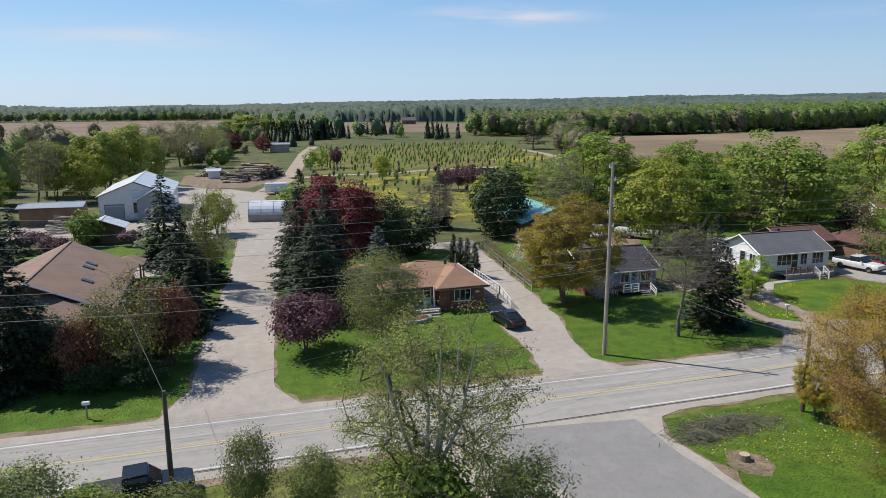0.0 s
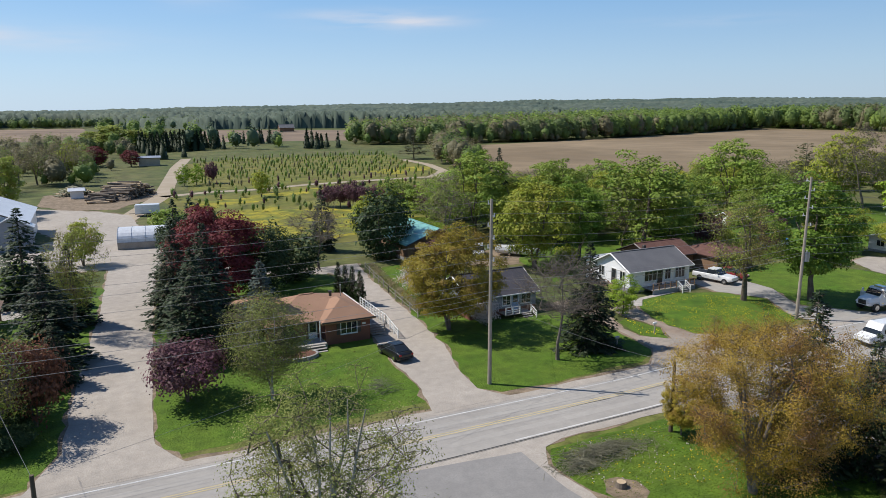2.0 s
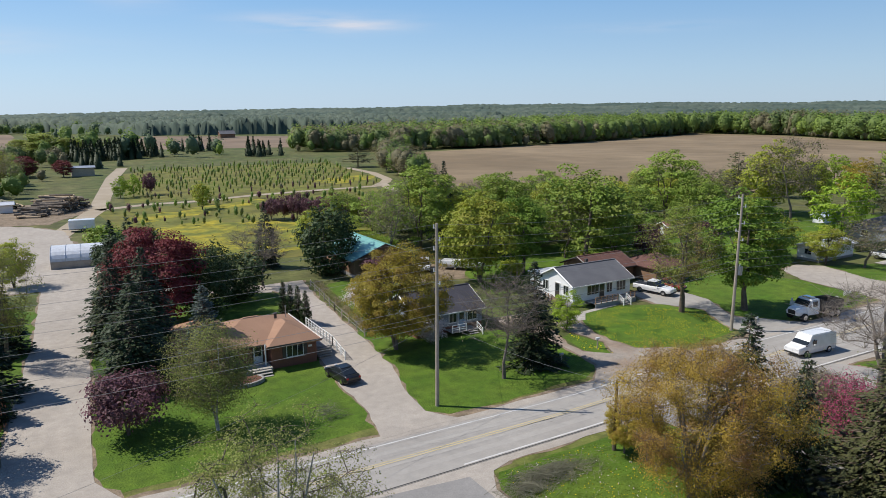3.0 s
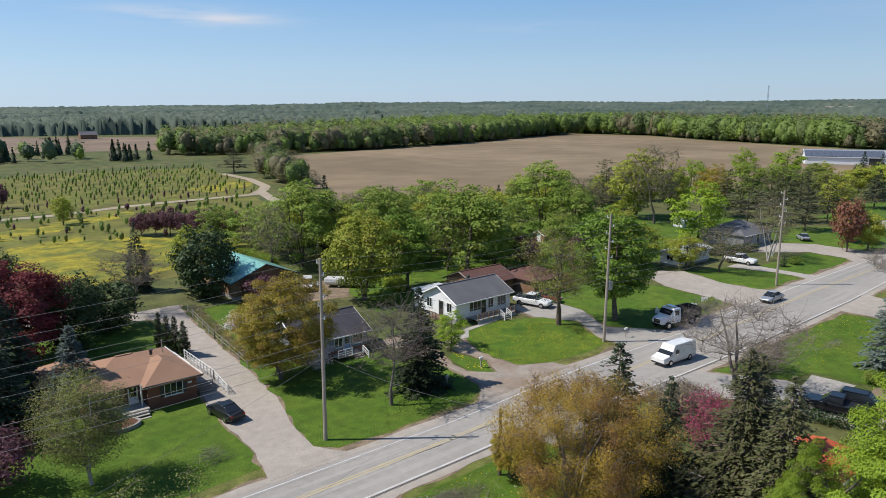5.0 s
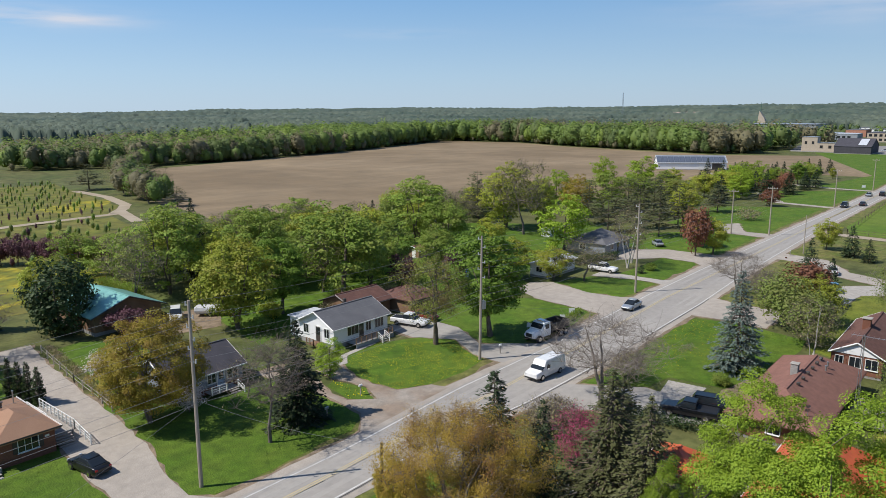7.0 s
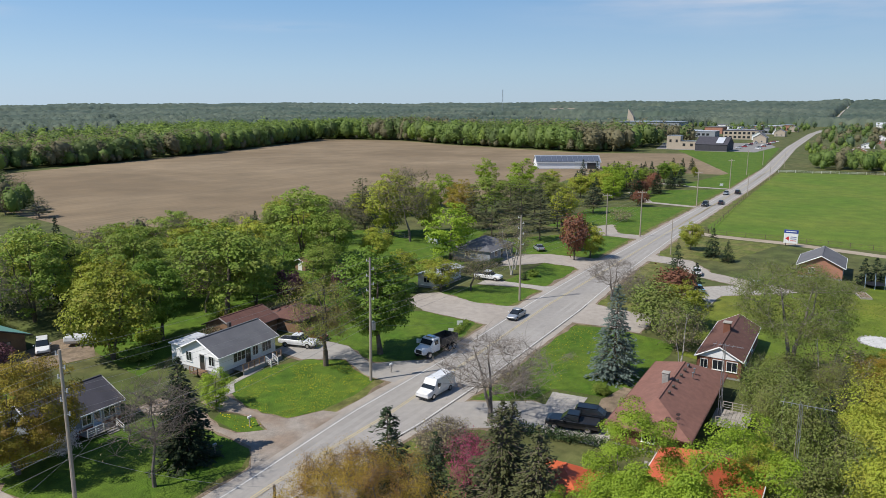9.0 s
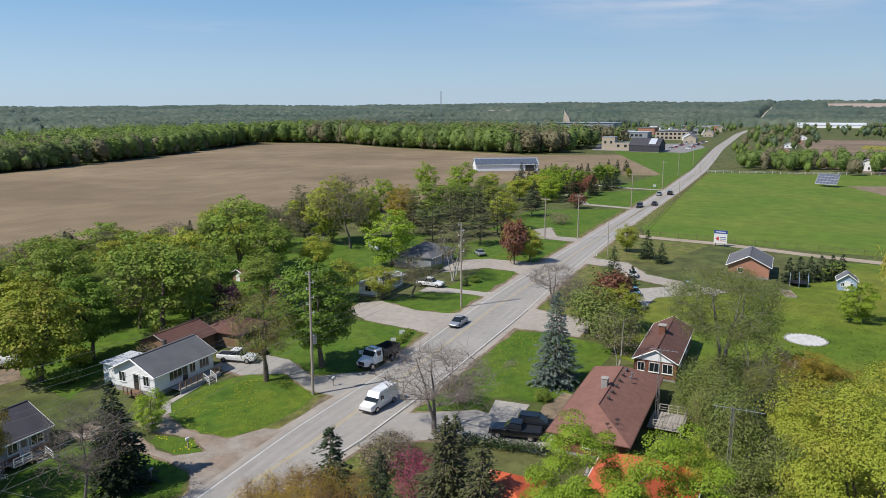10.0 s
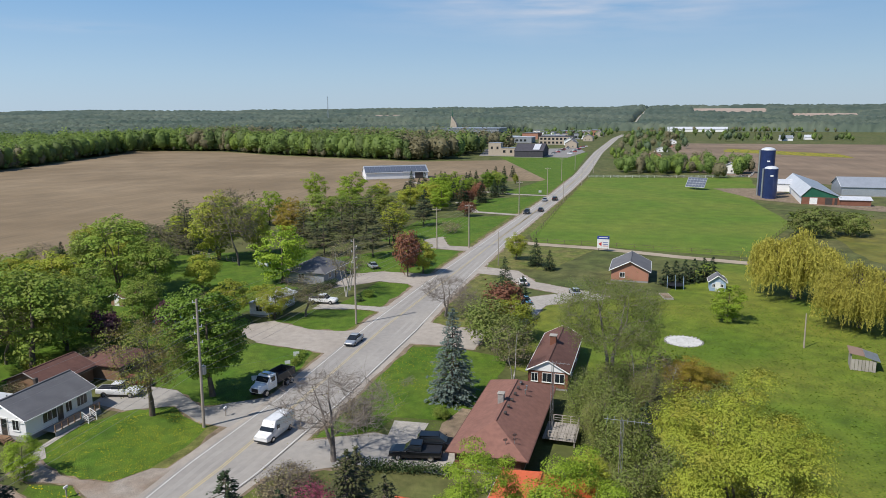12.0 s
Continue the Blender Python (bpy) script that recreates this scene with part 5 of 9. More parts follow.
plant("blue_spruce", 86.3, 24.8, 12.7, 6.6, "tall blue-grey spruce on the lawn")
plant("bush_green", 80.4, 24.6, 1.5, 2.4, "low dark shrub on the lawn", "shrub", "shrub")
plant("bare_b", 123.6, 36.8, 8.0, 11.5, "leafless spreading tree by the road")
plant("rust", 123, 26, 7.8, 9.4, "tree with rust-brown leaves")
plant("spruce_b", 140, 29, 8.6, 5, SPRUCE)
plant("small_spruce", 128.8, 23.4, 7.6, 3.8, "narrow dark spruce beside a drive")
plant("bare_a", 118, 30.5, 7.0, 6.0, "leafless shrubby tree beside a drive")
plant("thicket", 109, 25.5, 8.4, 9, "pale green shrubby tree")
plant("thicket", 102, 20.5, 7.6, 8, "pale green shrubby tree")
plant("fresh_a", 113, 22, 8.0, 8, "pale green tree beside a house")
plant("white_birch", 92.6, 18.0, 9.5, 6, "white-stemmed birch almost without leaves")
plant("big_sparse", 93.6, 5.2, 16.6, 16.5, "large tree with sparse young leaves")
plant("white_birch", 91, 1.5, 10, 7, "white-stemmed birch almost without leaves")
plant("white_birch", 86.5, -1.5, 9, 6, "white-stemmed birch almost without leaves")
plant("thicket", 88.5, 5.0, 6.5, 6, "tangled pale shrub in a thicket", "shrub", "shrub")
plant("bright", 42.4, 10.4, 15.0, 9.6, "bright green broadleaf tree beside an orange roof")
plant("bright", 41.6, 6.4, 16.0, 10.0, "bright green broadleaf tree beside an orange roof")
plant("bright", 39.6, 15.2, 10.2, 4.2, "bright green broadleaf tree beside an orange roof")
plant("bright_big", 56.2, -7.4, 18.4, 18.6, "broad yellow-green maple beside a meadow")
plant("olive_spruce", 79, -0.5, 9.0, 5, "dull green spruce in a thicket")
plant("thicket", 74.5, 3.0, 8.4, 7, "pale green shrubby tree")
plant("thicket", 80.5, 4.6, 7.4, 6, "pale green shrubby tree")
plant("orange", 88, -5.5, 7.4, 8, "orange-tinged budding tree among others")
plant("column_cedar", 99.6, -1.6, 2.6, 1.4, "small dark columnar evergreen", "shrub", "shrub")
plant("round_green", 134, -12.8, 6.4, 7, "small round bright green tree")
plant("willow", 155, -27, 14.2, 18.8, "golden weeping willow in a meadow", group="willows")
plant("willow", 136.5, -34.5, 11.6, 17, "golden weeping willow in a meadow", group="willows")
plant("grey_willow", 236, -44.5, 9.0, 19, "rounded grey-green willow shrub", "shrub", "shrub")
plant("grey_willow", 240, -56, 7.4, 15, "rounded grey-green willow shrub", "shrub", "shrub")
for i in range(6):
    plant("small_spruce", 160 + 1.6 * i, -2.5 - 2.0 * i, 5.4, 4.2, "dark dense spruce in a row", group="spruce row")
plant("spruce_b", 172, 28, 7, 4.6, SPRUCE)
plant("spruce_b", 168, 24, 5, 3.6, SPRUCE)
plant("fresh_a", 178, 34, 7.6, 6.5, "young yellow-green tree by the road")
for px, py, ph, pw, kd in ((69, 2, 9, 6, "thicket"), (65, -2, 8, 6, "thicket"), (73, -3, 8.5, 6, "fresh_a"), (61, 1, 7, 6, "thicket"), (78, -6, 8, 7, "thicket"), (84, 0, 8, 6, "birch"), (90, -4, 7, 7, "orange"), (68, -7, 8, 6, "fresh_a"), (76, 5, 7, 5, "birch"), (82, 7, 7.5, 6, "thicket"), (60, -8, 7, 6, "thicket"), (86, -8, 6, 7, "thicket"), (97, -3, 5, 7, "bush_fresh"), (64, 5, 7, 5, "fresh_a")):
    plant(kd, px, py, ph, pw, "pale green self-sown tree in a thicket", group="thicket behind the bungalow")
plant("small_spruce", 70.5, 0.5, 9.4, 4.0, "narrow green spruce in a thicket")
# back gardens, a nearly closed canopy
fr = random.Random(77)
for i in range(6):
    for j in range(6):
        px, py = 58 + 10.0 * i + fr.uniform(-3, 3) + 2.5 * (j % 2), 92 + 9.5 * j + fr.uniform(-3, 3)
        if (px > 106 and py < 112) or (px < 62 and py < 110) or (px < 70 and py < 96):
            continue
        kd = fr.choice(("maple_a", "maple_b", "fresh_a", "maple_b", "budding", "fresh_a"))
        plant(kd, px, py, fr.uniform(9, 13.5) - 0.35 * j, fr.uniform(9, 12.5), "leafy garden tree in a crowded stand", group="back garden trees")
for i in range(14):
    plant(("bush_green", "bush_fresh", "bush_scrub")[i % 3], 60 + i * 5.2, 83 + 5 * math.sin(i * 1.9) - (i > 8) * 3, 2.2 + (i % 4) * 0.4, 4.2, "garden shrub behind the houses", "shrub", "shrub", "garden shrubs")
for i in range(9):
    plant(("fresh_a", "budding", "maple_b")[i % 3], 118 + i * 9.0, 134 - abs(i - 4) * 2 + (i % 2) * 5, 8 + (i * 5 % 4), 9.5, "tree in the field hedge", group="field hedge trees")
plant("fresh_a", 128, 92, 9, 9, "pale green garden tree")
plant("fresh_a", 134, 118, 12, 12, "pale green garden tree")
plant("budding", 142, 112, 12, 11, "grey budding garden tree")
plant("pine", 147, 120, 11, 8, "dark open-crowned garden pine")
plant("bush_green", 98, 70, 3, 5, "green shrub by the parking place", "shrub", "shrub")
# nursery and far left
for i in range(9):
    plant("crab", 51.5 + i * 2.3, 166 - i * 2.6, 5.0 + (i % 3) * 0.5, 5.6, "purple-leaved nursery tree in a row", group="purple nursery row")
plant("crab", 75.5, 141, 6.4, 6.2, "purple-leaved nursery tree in grass")
for px, py, kd in ((26.5, 236, "round_green"), (30.5, 238, "round_green"), (35.5, 240, "crab")):
    plant(kd, px, py, 6.5, 5.0, "round nursery tree beside the track")
plant("fresh_a", 42, 196, 8.0, 6, "young green tree in the nursery")
for px, py, ph, pw in ((-33.7, 183, 16.4, 11), (-28.5, 180, 17.6, 10), (-24, 186, 19.0, 11), (-38, 172, 15, 9), (-30, 192, 15, 11), (-20, 196, 15, 9), (-43, 186, 15, 11)):
    plant("tall_fresh", px + 2.5, py, ph, pw, "tall pale green tree behind the workshop", group="trees behind the workshop")
for px, py, ph, pw in ((-20, 258, 17.0, 14), (-14, 265, 17, 13), (-8.4, 274, 17.0, 14), (-2, 282, 14, 12), (-26, 245, 16, 13)):
    plant("budding", px, py, ph, pw, "grey budding tree at the field edge", group="budding field-edge trees")
for px, py, ph, pw in ((13, 450, 17, 22), (24, 446, 14, 16), (2, 455, 13, 14)):
    plant("tall_fresh", px, py, ph, pw, "broad green tree beyond the nursery", group="trees beyond the nursery")
plant("fresh_a", -30, 172, 12.5, 12, "fresh green tree behind the workshop")
plant("budding", -35, 154, 18, 8.5, "tall half-bare tree behind the yard")
plant("budding", -15, 262, 13.5, 15, "grey budding tree by the track")
plant("budding", -24, 235, 14, 10, "grey budding tree by the track")
plant("fresh_a", -6, 300, 13, 14, "pale green tree beside a house")
plant("red_maple", 3, 330, 10, 10, "tree with dark red leaves")
plant("red_maple", 16, 326, 8, 8, "tree with dark red leaves")
plant("bush_green", 13.5, 152, 4.0, 7, "dark green shrub by the track", "shrub", "shrub")
plant("cedar", 12.6, 124, 6.5, 6.5, "dense dark cedar by the greenhouse")
plant("cedar", 15.6, 118, 8.0, 7, "dense dark cedar by the greenhouse")
plant("fresh_a", -1.6, 122, 8.0, 7, "bright green tree beside the yard")
for px, py, ph in ((140, 236, 8), (150, 250, 10), (154, 262, 12), (147, 276, 10), (160, 285, 11), (144, 222, 7), (142, 300, 11), (158, 310, 12)):
    plant("pine" if ph % 2 else "budding", px - 16 + (py - 222) * 0.1, py, ph, ph * 1.2, "dark scrubby tree at the edge of the nursery", group="trees edging the nursery")

# ---- woods: too many to count ----
def far_tree(seed, kindness):
    rng = np.random.default_rng(seed)
    if kindness == "spruce":
        n = 90
        t = rng.uniform(0, 1, n) ** 0.8
        a = rng.uniform(0, 6.283, n)
        r = 0.24 * (1 - t) * rng.uniform(0.6, 1.1, n)
        c = np.stack([np.cos(a) * r, np.sin(a) * r, 0.05 + 0.95 * t], 1)
        v, f = sprays(rng, c, 0.11, 0.4)
        k = np.arange(9)
        ring = np.stack([0.2 * np.cos(k * 0.698), 0.2 * np.sin(k * 0.698), np.full(9, 0.03)], 1) * rng.uniform(0.8, 1.1, (9, 1))
        return np.concatenate([v, ring, [[0, 0, 0.93]]]), np.concatenate([f, np.stack([k, (k + 1) % 9, np.full(9, 9)], 1) + len(v)])
    n = 165 if kindness == "broad" else 70
    lobes = rng.normal(size=(7, 3))
    lobes /= np.linalg.norm(lobes, axis=1, keepdims=True)
    amp = rng.uniform(-0.2, 0.42, 7)

    def skin(d):
        out = 0.82 + np.maximum(0, d @ lobes.T) ** 4 @ amp
        q = d * out[:, None] * [0.27, 0.27, 0.47] + [0, 0, 0.50]
        q[:, :2] *= (1.0 - 0.45 * np.clip(0.25 - q[:, 2:], 0, 1) * 3.0)
        return q
    bm = bmesh.new()
    bmesh.ops.create_icosphere(bm, subdivisions=2 if kindness == "broad" else 1, radius=1.0)
    bm.verts.ensure_lookup_table()
    cv = skin(np.array([v.co[:] for v in bm.verts]))
    cv = (cv - [0, 0, 0.5]) * (0.80 + 0.09 * rng.normal(size=(len(cv), 1))) + [0, 0, 0.48]
    cf = np.array([[v.index for v in f.verts] for f in bm.faces])
    bm.free()
    d = rng.normal(size=(n, 3))
    d /= np.linalg.norm(d, axis=1, keepdims=True)
    c = skin(d)
    c = (c - [0, 0, 0.5]) * rng.uniform(0.80, 1.06, (n, 1)) + [0, 0, 0.5]
    v, f = sprays(rng, c, 0.080 if kindness == "broad" else 0.105, 0.6, out=d)
    return np.concatenate([v, cv]), np.concatenate([f, cf + len(v)])


FAR_KINDS = {k: [far_tree(100 + 10 * j + i, k) for i in range(4)] for j, k in enumerate(("broad", "spruce", "back"))}


def woods(name, spots, label):
    """spots: x, y, height, spread, species, material."""
    rng = np.random.default_rng(len(spots))
    vs, fs, ms, n = [], [], [], 0
    for x, y, h, s, sp, m in spots:
        v, f = FAR_KINDS[sp][rng.integers(4)]
        a = rng.uniform(0, 6.283)
        c, q = math.cos(a), math.sin(a)
        p = v * [h * s, h * s, h]
        p = np.stack([p[:, 0] * c - p[:, 1] * q + x, p[:, 0] * q + p[:, 1] * c + y, p[:, 2] + relief(x, y)], 1)
        vs.append(p)
        fs.append(f + n)
        ms.append(np.full(len(f), m))
        n += len(v)
    ob = new(name, mesh_np(name, np.concatenate(vs), np.concatenate(fs), F_WOODS + [L_SPRUCE, L_GREYGREEN, L_PURPLE], np.concatenate(ms)))
    return tagged(ob, label, "woods", kind="stuff")


wr = random.Random(21)
EDGE = [(150, 432), (206, 412), (284, 408), (424, 446), (576, 503), (622, 532), (640, 425), (590, 332), (542, 188), (566, 160)]


def along(pts, u):
    ls = [math.dist(a, b) for a, b in zip(pts, pts[1:])]
    t = u * sum(ls)
    for a, b, l in zip(pts, pts[1:], ls):
        if t <= l:
            return a[0] + (b[0] - a[0]) * t / l, a[1] + (b[1] - a[1]) * t / l, (b[0] - a[0]) / l, (b[1] - a[1]) / l
        t -= l
    return (*pts[-1], 1.0, 0.0)


spots = []
for i in range(1800):
    u = wr.random()
    x, y, dx, dy = along(EDGE, u)
    off = 170 * wr.random() ** 1.9
    x, y = x - dy * off + wr.uniform(-4, 4), y + dx * off + wr.uniform(-4, 4)
    tall = np.interp(u, (0, 0.3, 0.6, 1), (17, 20, 26, 23)) * wr.uniform(0.74, 1.0) * (1 + 0.14 * noise.noise(Vector((x * 0.02, y * 0.02, 8))))
    brown = noise.noise(Vector((x * 0.008, y * 0.008, 4)))
    m = wr.choice((2, 3, 1, 2, 3, 0) if u < 0.3 else (0, 1, 1, 2, 1) if brown < 0.02 + 0.3 * (u < 0.62) else (3, 3, 2, 3, 1))
    spots.append((x, y, tall, wr.uniform(1.0, 1.6), "broad" if off < 26 else "back", m))
for i in range(260):
    u = wr.random()
    x, y, dx, dy = along(EDGE, u)
    off = wr.uniform(-5, 3)
    spots.append((x - dy * off, y + dx * off, wr.uniform(5, 12), 1.3, "broad", wr.choice((2, 3, 3, 1))))
for i in range(90):
    spots.append((wr.uniform(540, 680), wr.uniform(486, 600), wr.uniform(16, 25), wr.uniform(0.8, 1.1), "broad", wr.choice((0, 1, 1, 2))))
woods("field_wood", spots, "mixed spring woodland edging the ploughed field")
spots = []
for i in range(1500):
    az, r = radians(wr.uniform(-24, 58)), 420 + 1100 * wr.random() ** 1.3
    x, y = math.sin(az) * r, math.cos(az) * r
    if (x < 8 and y < 985) or (60 < x < 335 and 465 < y < 805) or noise.noise(Vector((x * 0.004, y * 0.004, 9))) < -0.12 or (x > 120 and y < 480):
        continue
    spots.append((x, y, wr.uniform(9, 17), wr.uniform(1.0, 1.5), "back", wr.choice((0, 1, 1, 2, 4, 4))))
for i in range(90):
    x, y = wr.uniform(24, 70), 0
    y = 430 + (x - 24) * 0.1 + wr.uniform(-12, 22)
    spots.append((x, y, wr.uniform(8, 12), 1.0, "spruce", 5))
for x0, y0, k in ((98, 482, 5), (122, 404, 9), (34, 368, 7), (14, 450, 10), (104, 478, 4)):
    for i in range(k):
        spots.append((x0 + wr.uniform(-9, 9), y0 + wr.uniform(-5, 5), wr.uniform(8, 12), 1.0, "spruce", 5))
for i in range(120):
    x, y = wr.uniform(-150, 20), wr.uniform(370, 470)
    if x > -40 or wr.random() < 0.25:
        spots.append((x, y, wr.uniform(6, 14), 1.2, "broad", wr.choice((3, 1, 2, 3))))
for i in range(34):
    spots.append((wr.uniform(-70, -42), wr.uniform(120, 240), wr.uniform(10, 17), 1.0, "broad", wr.choice((0, 0, 1, 3))))
for i in range(75):
    x, y = wr.uniform(-44, 16), wr.uniform(246, 372)
    if x < 0 + (y - 246) * 0.12:
        spots.append((x, y, wr.uniform(4, 11), wr.uniform(1.0, 1.5), "broad", wr.choice((0, 1, 3, 3, 6))))
for i in range(24):
    y = wr.uniform(232, 300)
    spots.append((float(np.interp(y, (232, 268, 330), (126, 136, 164))) + wr.uniform(-2, 7), y, wr.uniform(6, 11), 1.1, "broad", wr.choice((2, 2, 1, 3))))
for i in range(60):
    y = wr.uniform(236, 420)
    spots.append((float(np.interp(y, (200, 268, 330, 384, 430), (122, 135, 164, 196, 230))) + 5 - 9 * wr.random(), y, wr.uniform(8, 14), 1.2, "broad", wr.choice((2, 1, 3, 3, 0))))
for i in range(400):
    az, r = radians(wr.uniform(-26, 9)), wr.uniform(985, 1060)
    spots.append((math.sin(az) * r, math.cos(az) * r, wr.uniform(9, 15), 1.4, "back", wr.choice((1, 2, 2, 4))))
for i in range(70):
    x = wr.uniform(100, 215)
    spots.append((x, 138 + wr.uniform(-6, 8) + (x < 140) * 8, wr.uniform(4, 9), 1.4, "broad", wr.choice((0, 3, 6, 6))))
woods("north_wood", spots, "distant woods and hedgerows in spring green")
def wooded(x, y):
    """Where the far woods stand: gaps for fields, the road, the town and the farms."""
    r, az = math.hypot(x, y), math.degrees(math.atan2(x, y))
    if r < np.interp(az, (-40, 0, 8, 40, 56, 62, 76, 80, 118), (1050, 1050, 830, 800, 900, 1190, 1250, 1440, 1440)):
        return False
    if x > 1700 and abs(y - np.interp(x, (1000, 1300, 2400, 4300), (60, 58, 60, 30))) < 9:
        return False
    for a0, a1, r0, r1 in HILL_FIELDS:
        if a0 < az < a1 and r0 < r < r1:
            return False
    return noise.noise(Vector((x * 0.0021, y * 0.0021, 2))) > -0.36


HILL_FIELDS = ((92.4, 97.4, 2500, 3050), (99.0, 103.2, 2150, 2500), (-24, -6, 1500, 1900), (3, 9, 1400, 1750), (66, 70, 2300, 2600))


def canopy(name, az0, az1, r0, r1, label):
    """Far woods as one rough sheet of tree tops, distance haze put into its colour."""
    rng = np.random.default_rng(3)
    azs, rs = np.radians(np.arange(az0, az1, 0.17)), np.concatenate([r0 * 1.0085 ** np.arange(110), r0 * 1.0085 ** 110 * 1.0145 ** np.arange(int(math.log(r1 / r0 / 1.0085 ** 110) / math.log(1.0145)))])
    verts, up = [], []
    for r in rs:
        for a in azs:
            q, s = r * (1 + rng.uniform(-0.003, 0.003)), a + rng.uniform(-0.0012, 0.0012)
            x, y = math.sin(s) * q, math.cos(s) * q
            w = wooded(x, y)
            up.append(w)
            verts.append((x, y, relief(x, y) + (11 + 7 * noise.noise(Vector((x * 0.006, y * 0.006, 1))) + rng.uniform(-4, 5) if w else -2.0)))
    n, up = len(azs), np.array(up)
    i, j = np.meshgrid(np.arange(n - 1), np.arange(len(rs) - 1))
    k = (j * n + i).ravel()
    f = np.stack([k, k + n, k + n + 1, k + 1], 1)
    f = f[up[f].any(1)]
    return tagged(new(name, mesh_np(name, np.array(verts), f, [CANOPY_HAZED])), label, "woods", kind="stuff")


canopy("far_hills_wood", -42, 122, 760, 4300, "wooded hills on the horizon, haze in their colour")
for a0, a1, r0, r1 in HILL_FIELDS:
    azs, rs = np.radians(np.linspace(a0, a1, 22)), np.linspace(r0, r1, 12)
    hv = np.array([(math.sin(a) * r, math.cos(a) * r, relief(math.sin(a) * r, math.cos(a) * r) + 3) for r in rs for a in azs])
    i, j = np.meshgrid(np.arange(21), np.arange(11))
    k = (j * 22 + i).ravel()
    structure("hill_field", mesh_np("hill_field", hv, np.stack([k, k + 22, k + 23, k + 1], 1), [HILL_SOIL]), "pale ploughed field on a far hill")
spots = []
for i in range(300):
    x, y = wr.uniform(640, 1250), 0
    y = wr.choice((wr.uniform(110, 420), wr.uniform(-120, 40), wr.uniform(-300, 30)))
    if (560 < x < 1000 and 58 < y < 200) or (x > 1000 and 190 < y < 345) or (y < -30) or abs(y - road_y(x, RC)) < 16 or (y < -10 and x < 900 and wr.random() < 0.8):
        continue
    spots.append((x, y, wr.uniform(8, 15), wr.uniform(1.0, 1.4), "back", wr.choice((1, 2, 3, 4))))
for i in range(60):
    spots.append((wr.uniform(430, 520), wr.uniform(-58, 20), wr.uniform(7, 14), 1.1, "broad", wr.choice((0, 1, 1, 3))))
for i in range(40):
    spots.append((wr.uniform(480, 640), wr.uniform(0, 38), wr.uniform(5, 10), 1.1, "broad", wr.choice((0, 1, 3))))
for i in range(80):
    spots.append((wr.uniform(500, 1100), wr.uniform(-520, -380), wr.uniform(9, 14), 1.3, "back", wr.choice((4, 1, 2))))
for i in range(46):
    u = wr.random()
    spots.append((452 + 14 * u + wr.uniform(-3, 14), 22 - 74 * u + wr.uniform(-3, 3), wr.uniform(8, 13), 1.15, "broad", wr.choice((0, 0, 1, 1, 3))))
for i in range(60):
    spots.append((wr.uniform(1380, 1440), wr.uniform(-300, 40), wr.uniform(7, 12), 1.2, "broad", wr.choice((1, 2, 3))))
for i in range(26):
    spots.append((wr.uniform(985, 1080), wr.uniform(-240, -90), wr.uniform(7, 14), 1.1, wr.choice(("broad", "spruce")), wr.choice((2, 1, 5))))
for i in range(230):
    x, y = wr.uniform(960, 1340), wr.uniform(-120, 360)
    if abs(y - road_y(x, RC)) > 15 and (y > 40 or wr.random() < 0.5):
        spots.append((x, y, wr.uniform(8, 15), wr.uniform(1.0, 1.4), "back", wr.choice((1, 2, 2, 4))))
for i in range(40):
    spots.append((wr.uniform(640, 960), wr.uniform(172, 300), wr.uniform(6, 11), 1.2, "back", wr.choice((1, 2, 4))))
woods("town_trees", spots, "trees among the buildings of the distant town")
spots = []
for row in range(20):
    for k in range(36):
        x, y = 30 + k * 3.0 + wr.uniform(-0.5, 0.5), 224 + row * 6.0 + wr.uniform(-0.6, 0.6) - k * 0.1
        if x < 31 + (y - 221) * 0.09 or x > 108 + (y - 221) * 0.22 or wr.random() < 0.18:
            continue
        sz = wr.uniform(1.6, 3.4)
        spots.append((x, y, sz, wr.uniform(0.45, 0.7), "back", wr.choice((0, 6, 0, 3, 1, 6) if y > 232 else (7, 3, 6))))
for i in range(230):
    x, y = wr.uniform(20, 96), wr.uniform(130, 212)
    if y < 175 - (x - 20) * 0.6 or x > 98 - (212 - y) * 0.3:
        continue
    spots.append((x, y, wr.uniform(1.4, 3.4), wr.uniform(0.7, 1.1), "back", wr.choice((6, 7, 2, 0, 1))))
woods("nursery_stock", spots, "rows of young nursery trees in the grass")

# ---- houses ----
def add_box(bm, x0, x1, y0, y1, z0, z1):
    v = [bm.verts.new(p) for p in ((x0, y0, z0), (x1, y0, z0), (x1, y1, z0), (x0, y1, z0), (x0, y0, z1), (x1, y0, z1), (x1, y1, z1), (x0, y1, z1))]
    for f in ((3, 2, 1, 0), (4, 5, 6, 7), (0, 1, 5, 4), (1, 2, 6, 5), (2, 3, 7, 6), (3, 0, 4, 7)):
        bm.faces.new([v[i] for i in f])


def boxes(*rows, bevel=0.0):
    bm = bmesh.new()
    for r in rows:
        add_box(bm, *r)
    if bevel:
        bmesh.ops.bevel(bm, geom=list(bm.edges), offset=bevel, segments=1, affect="EDGES")
    return bm


def thicken(bm, face, depth):
    """Gives a flat face its thickness."""
    face.normal_update()
    for v in face.verts:
        v.normal = face.normal
    bmesh.ops.solidify(bm, geom=[face], thickness=depth)


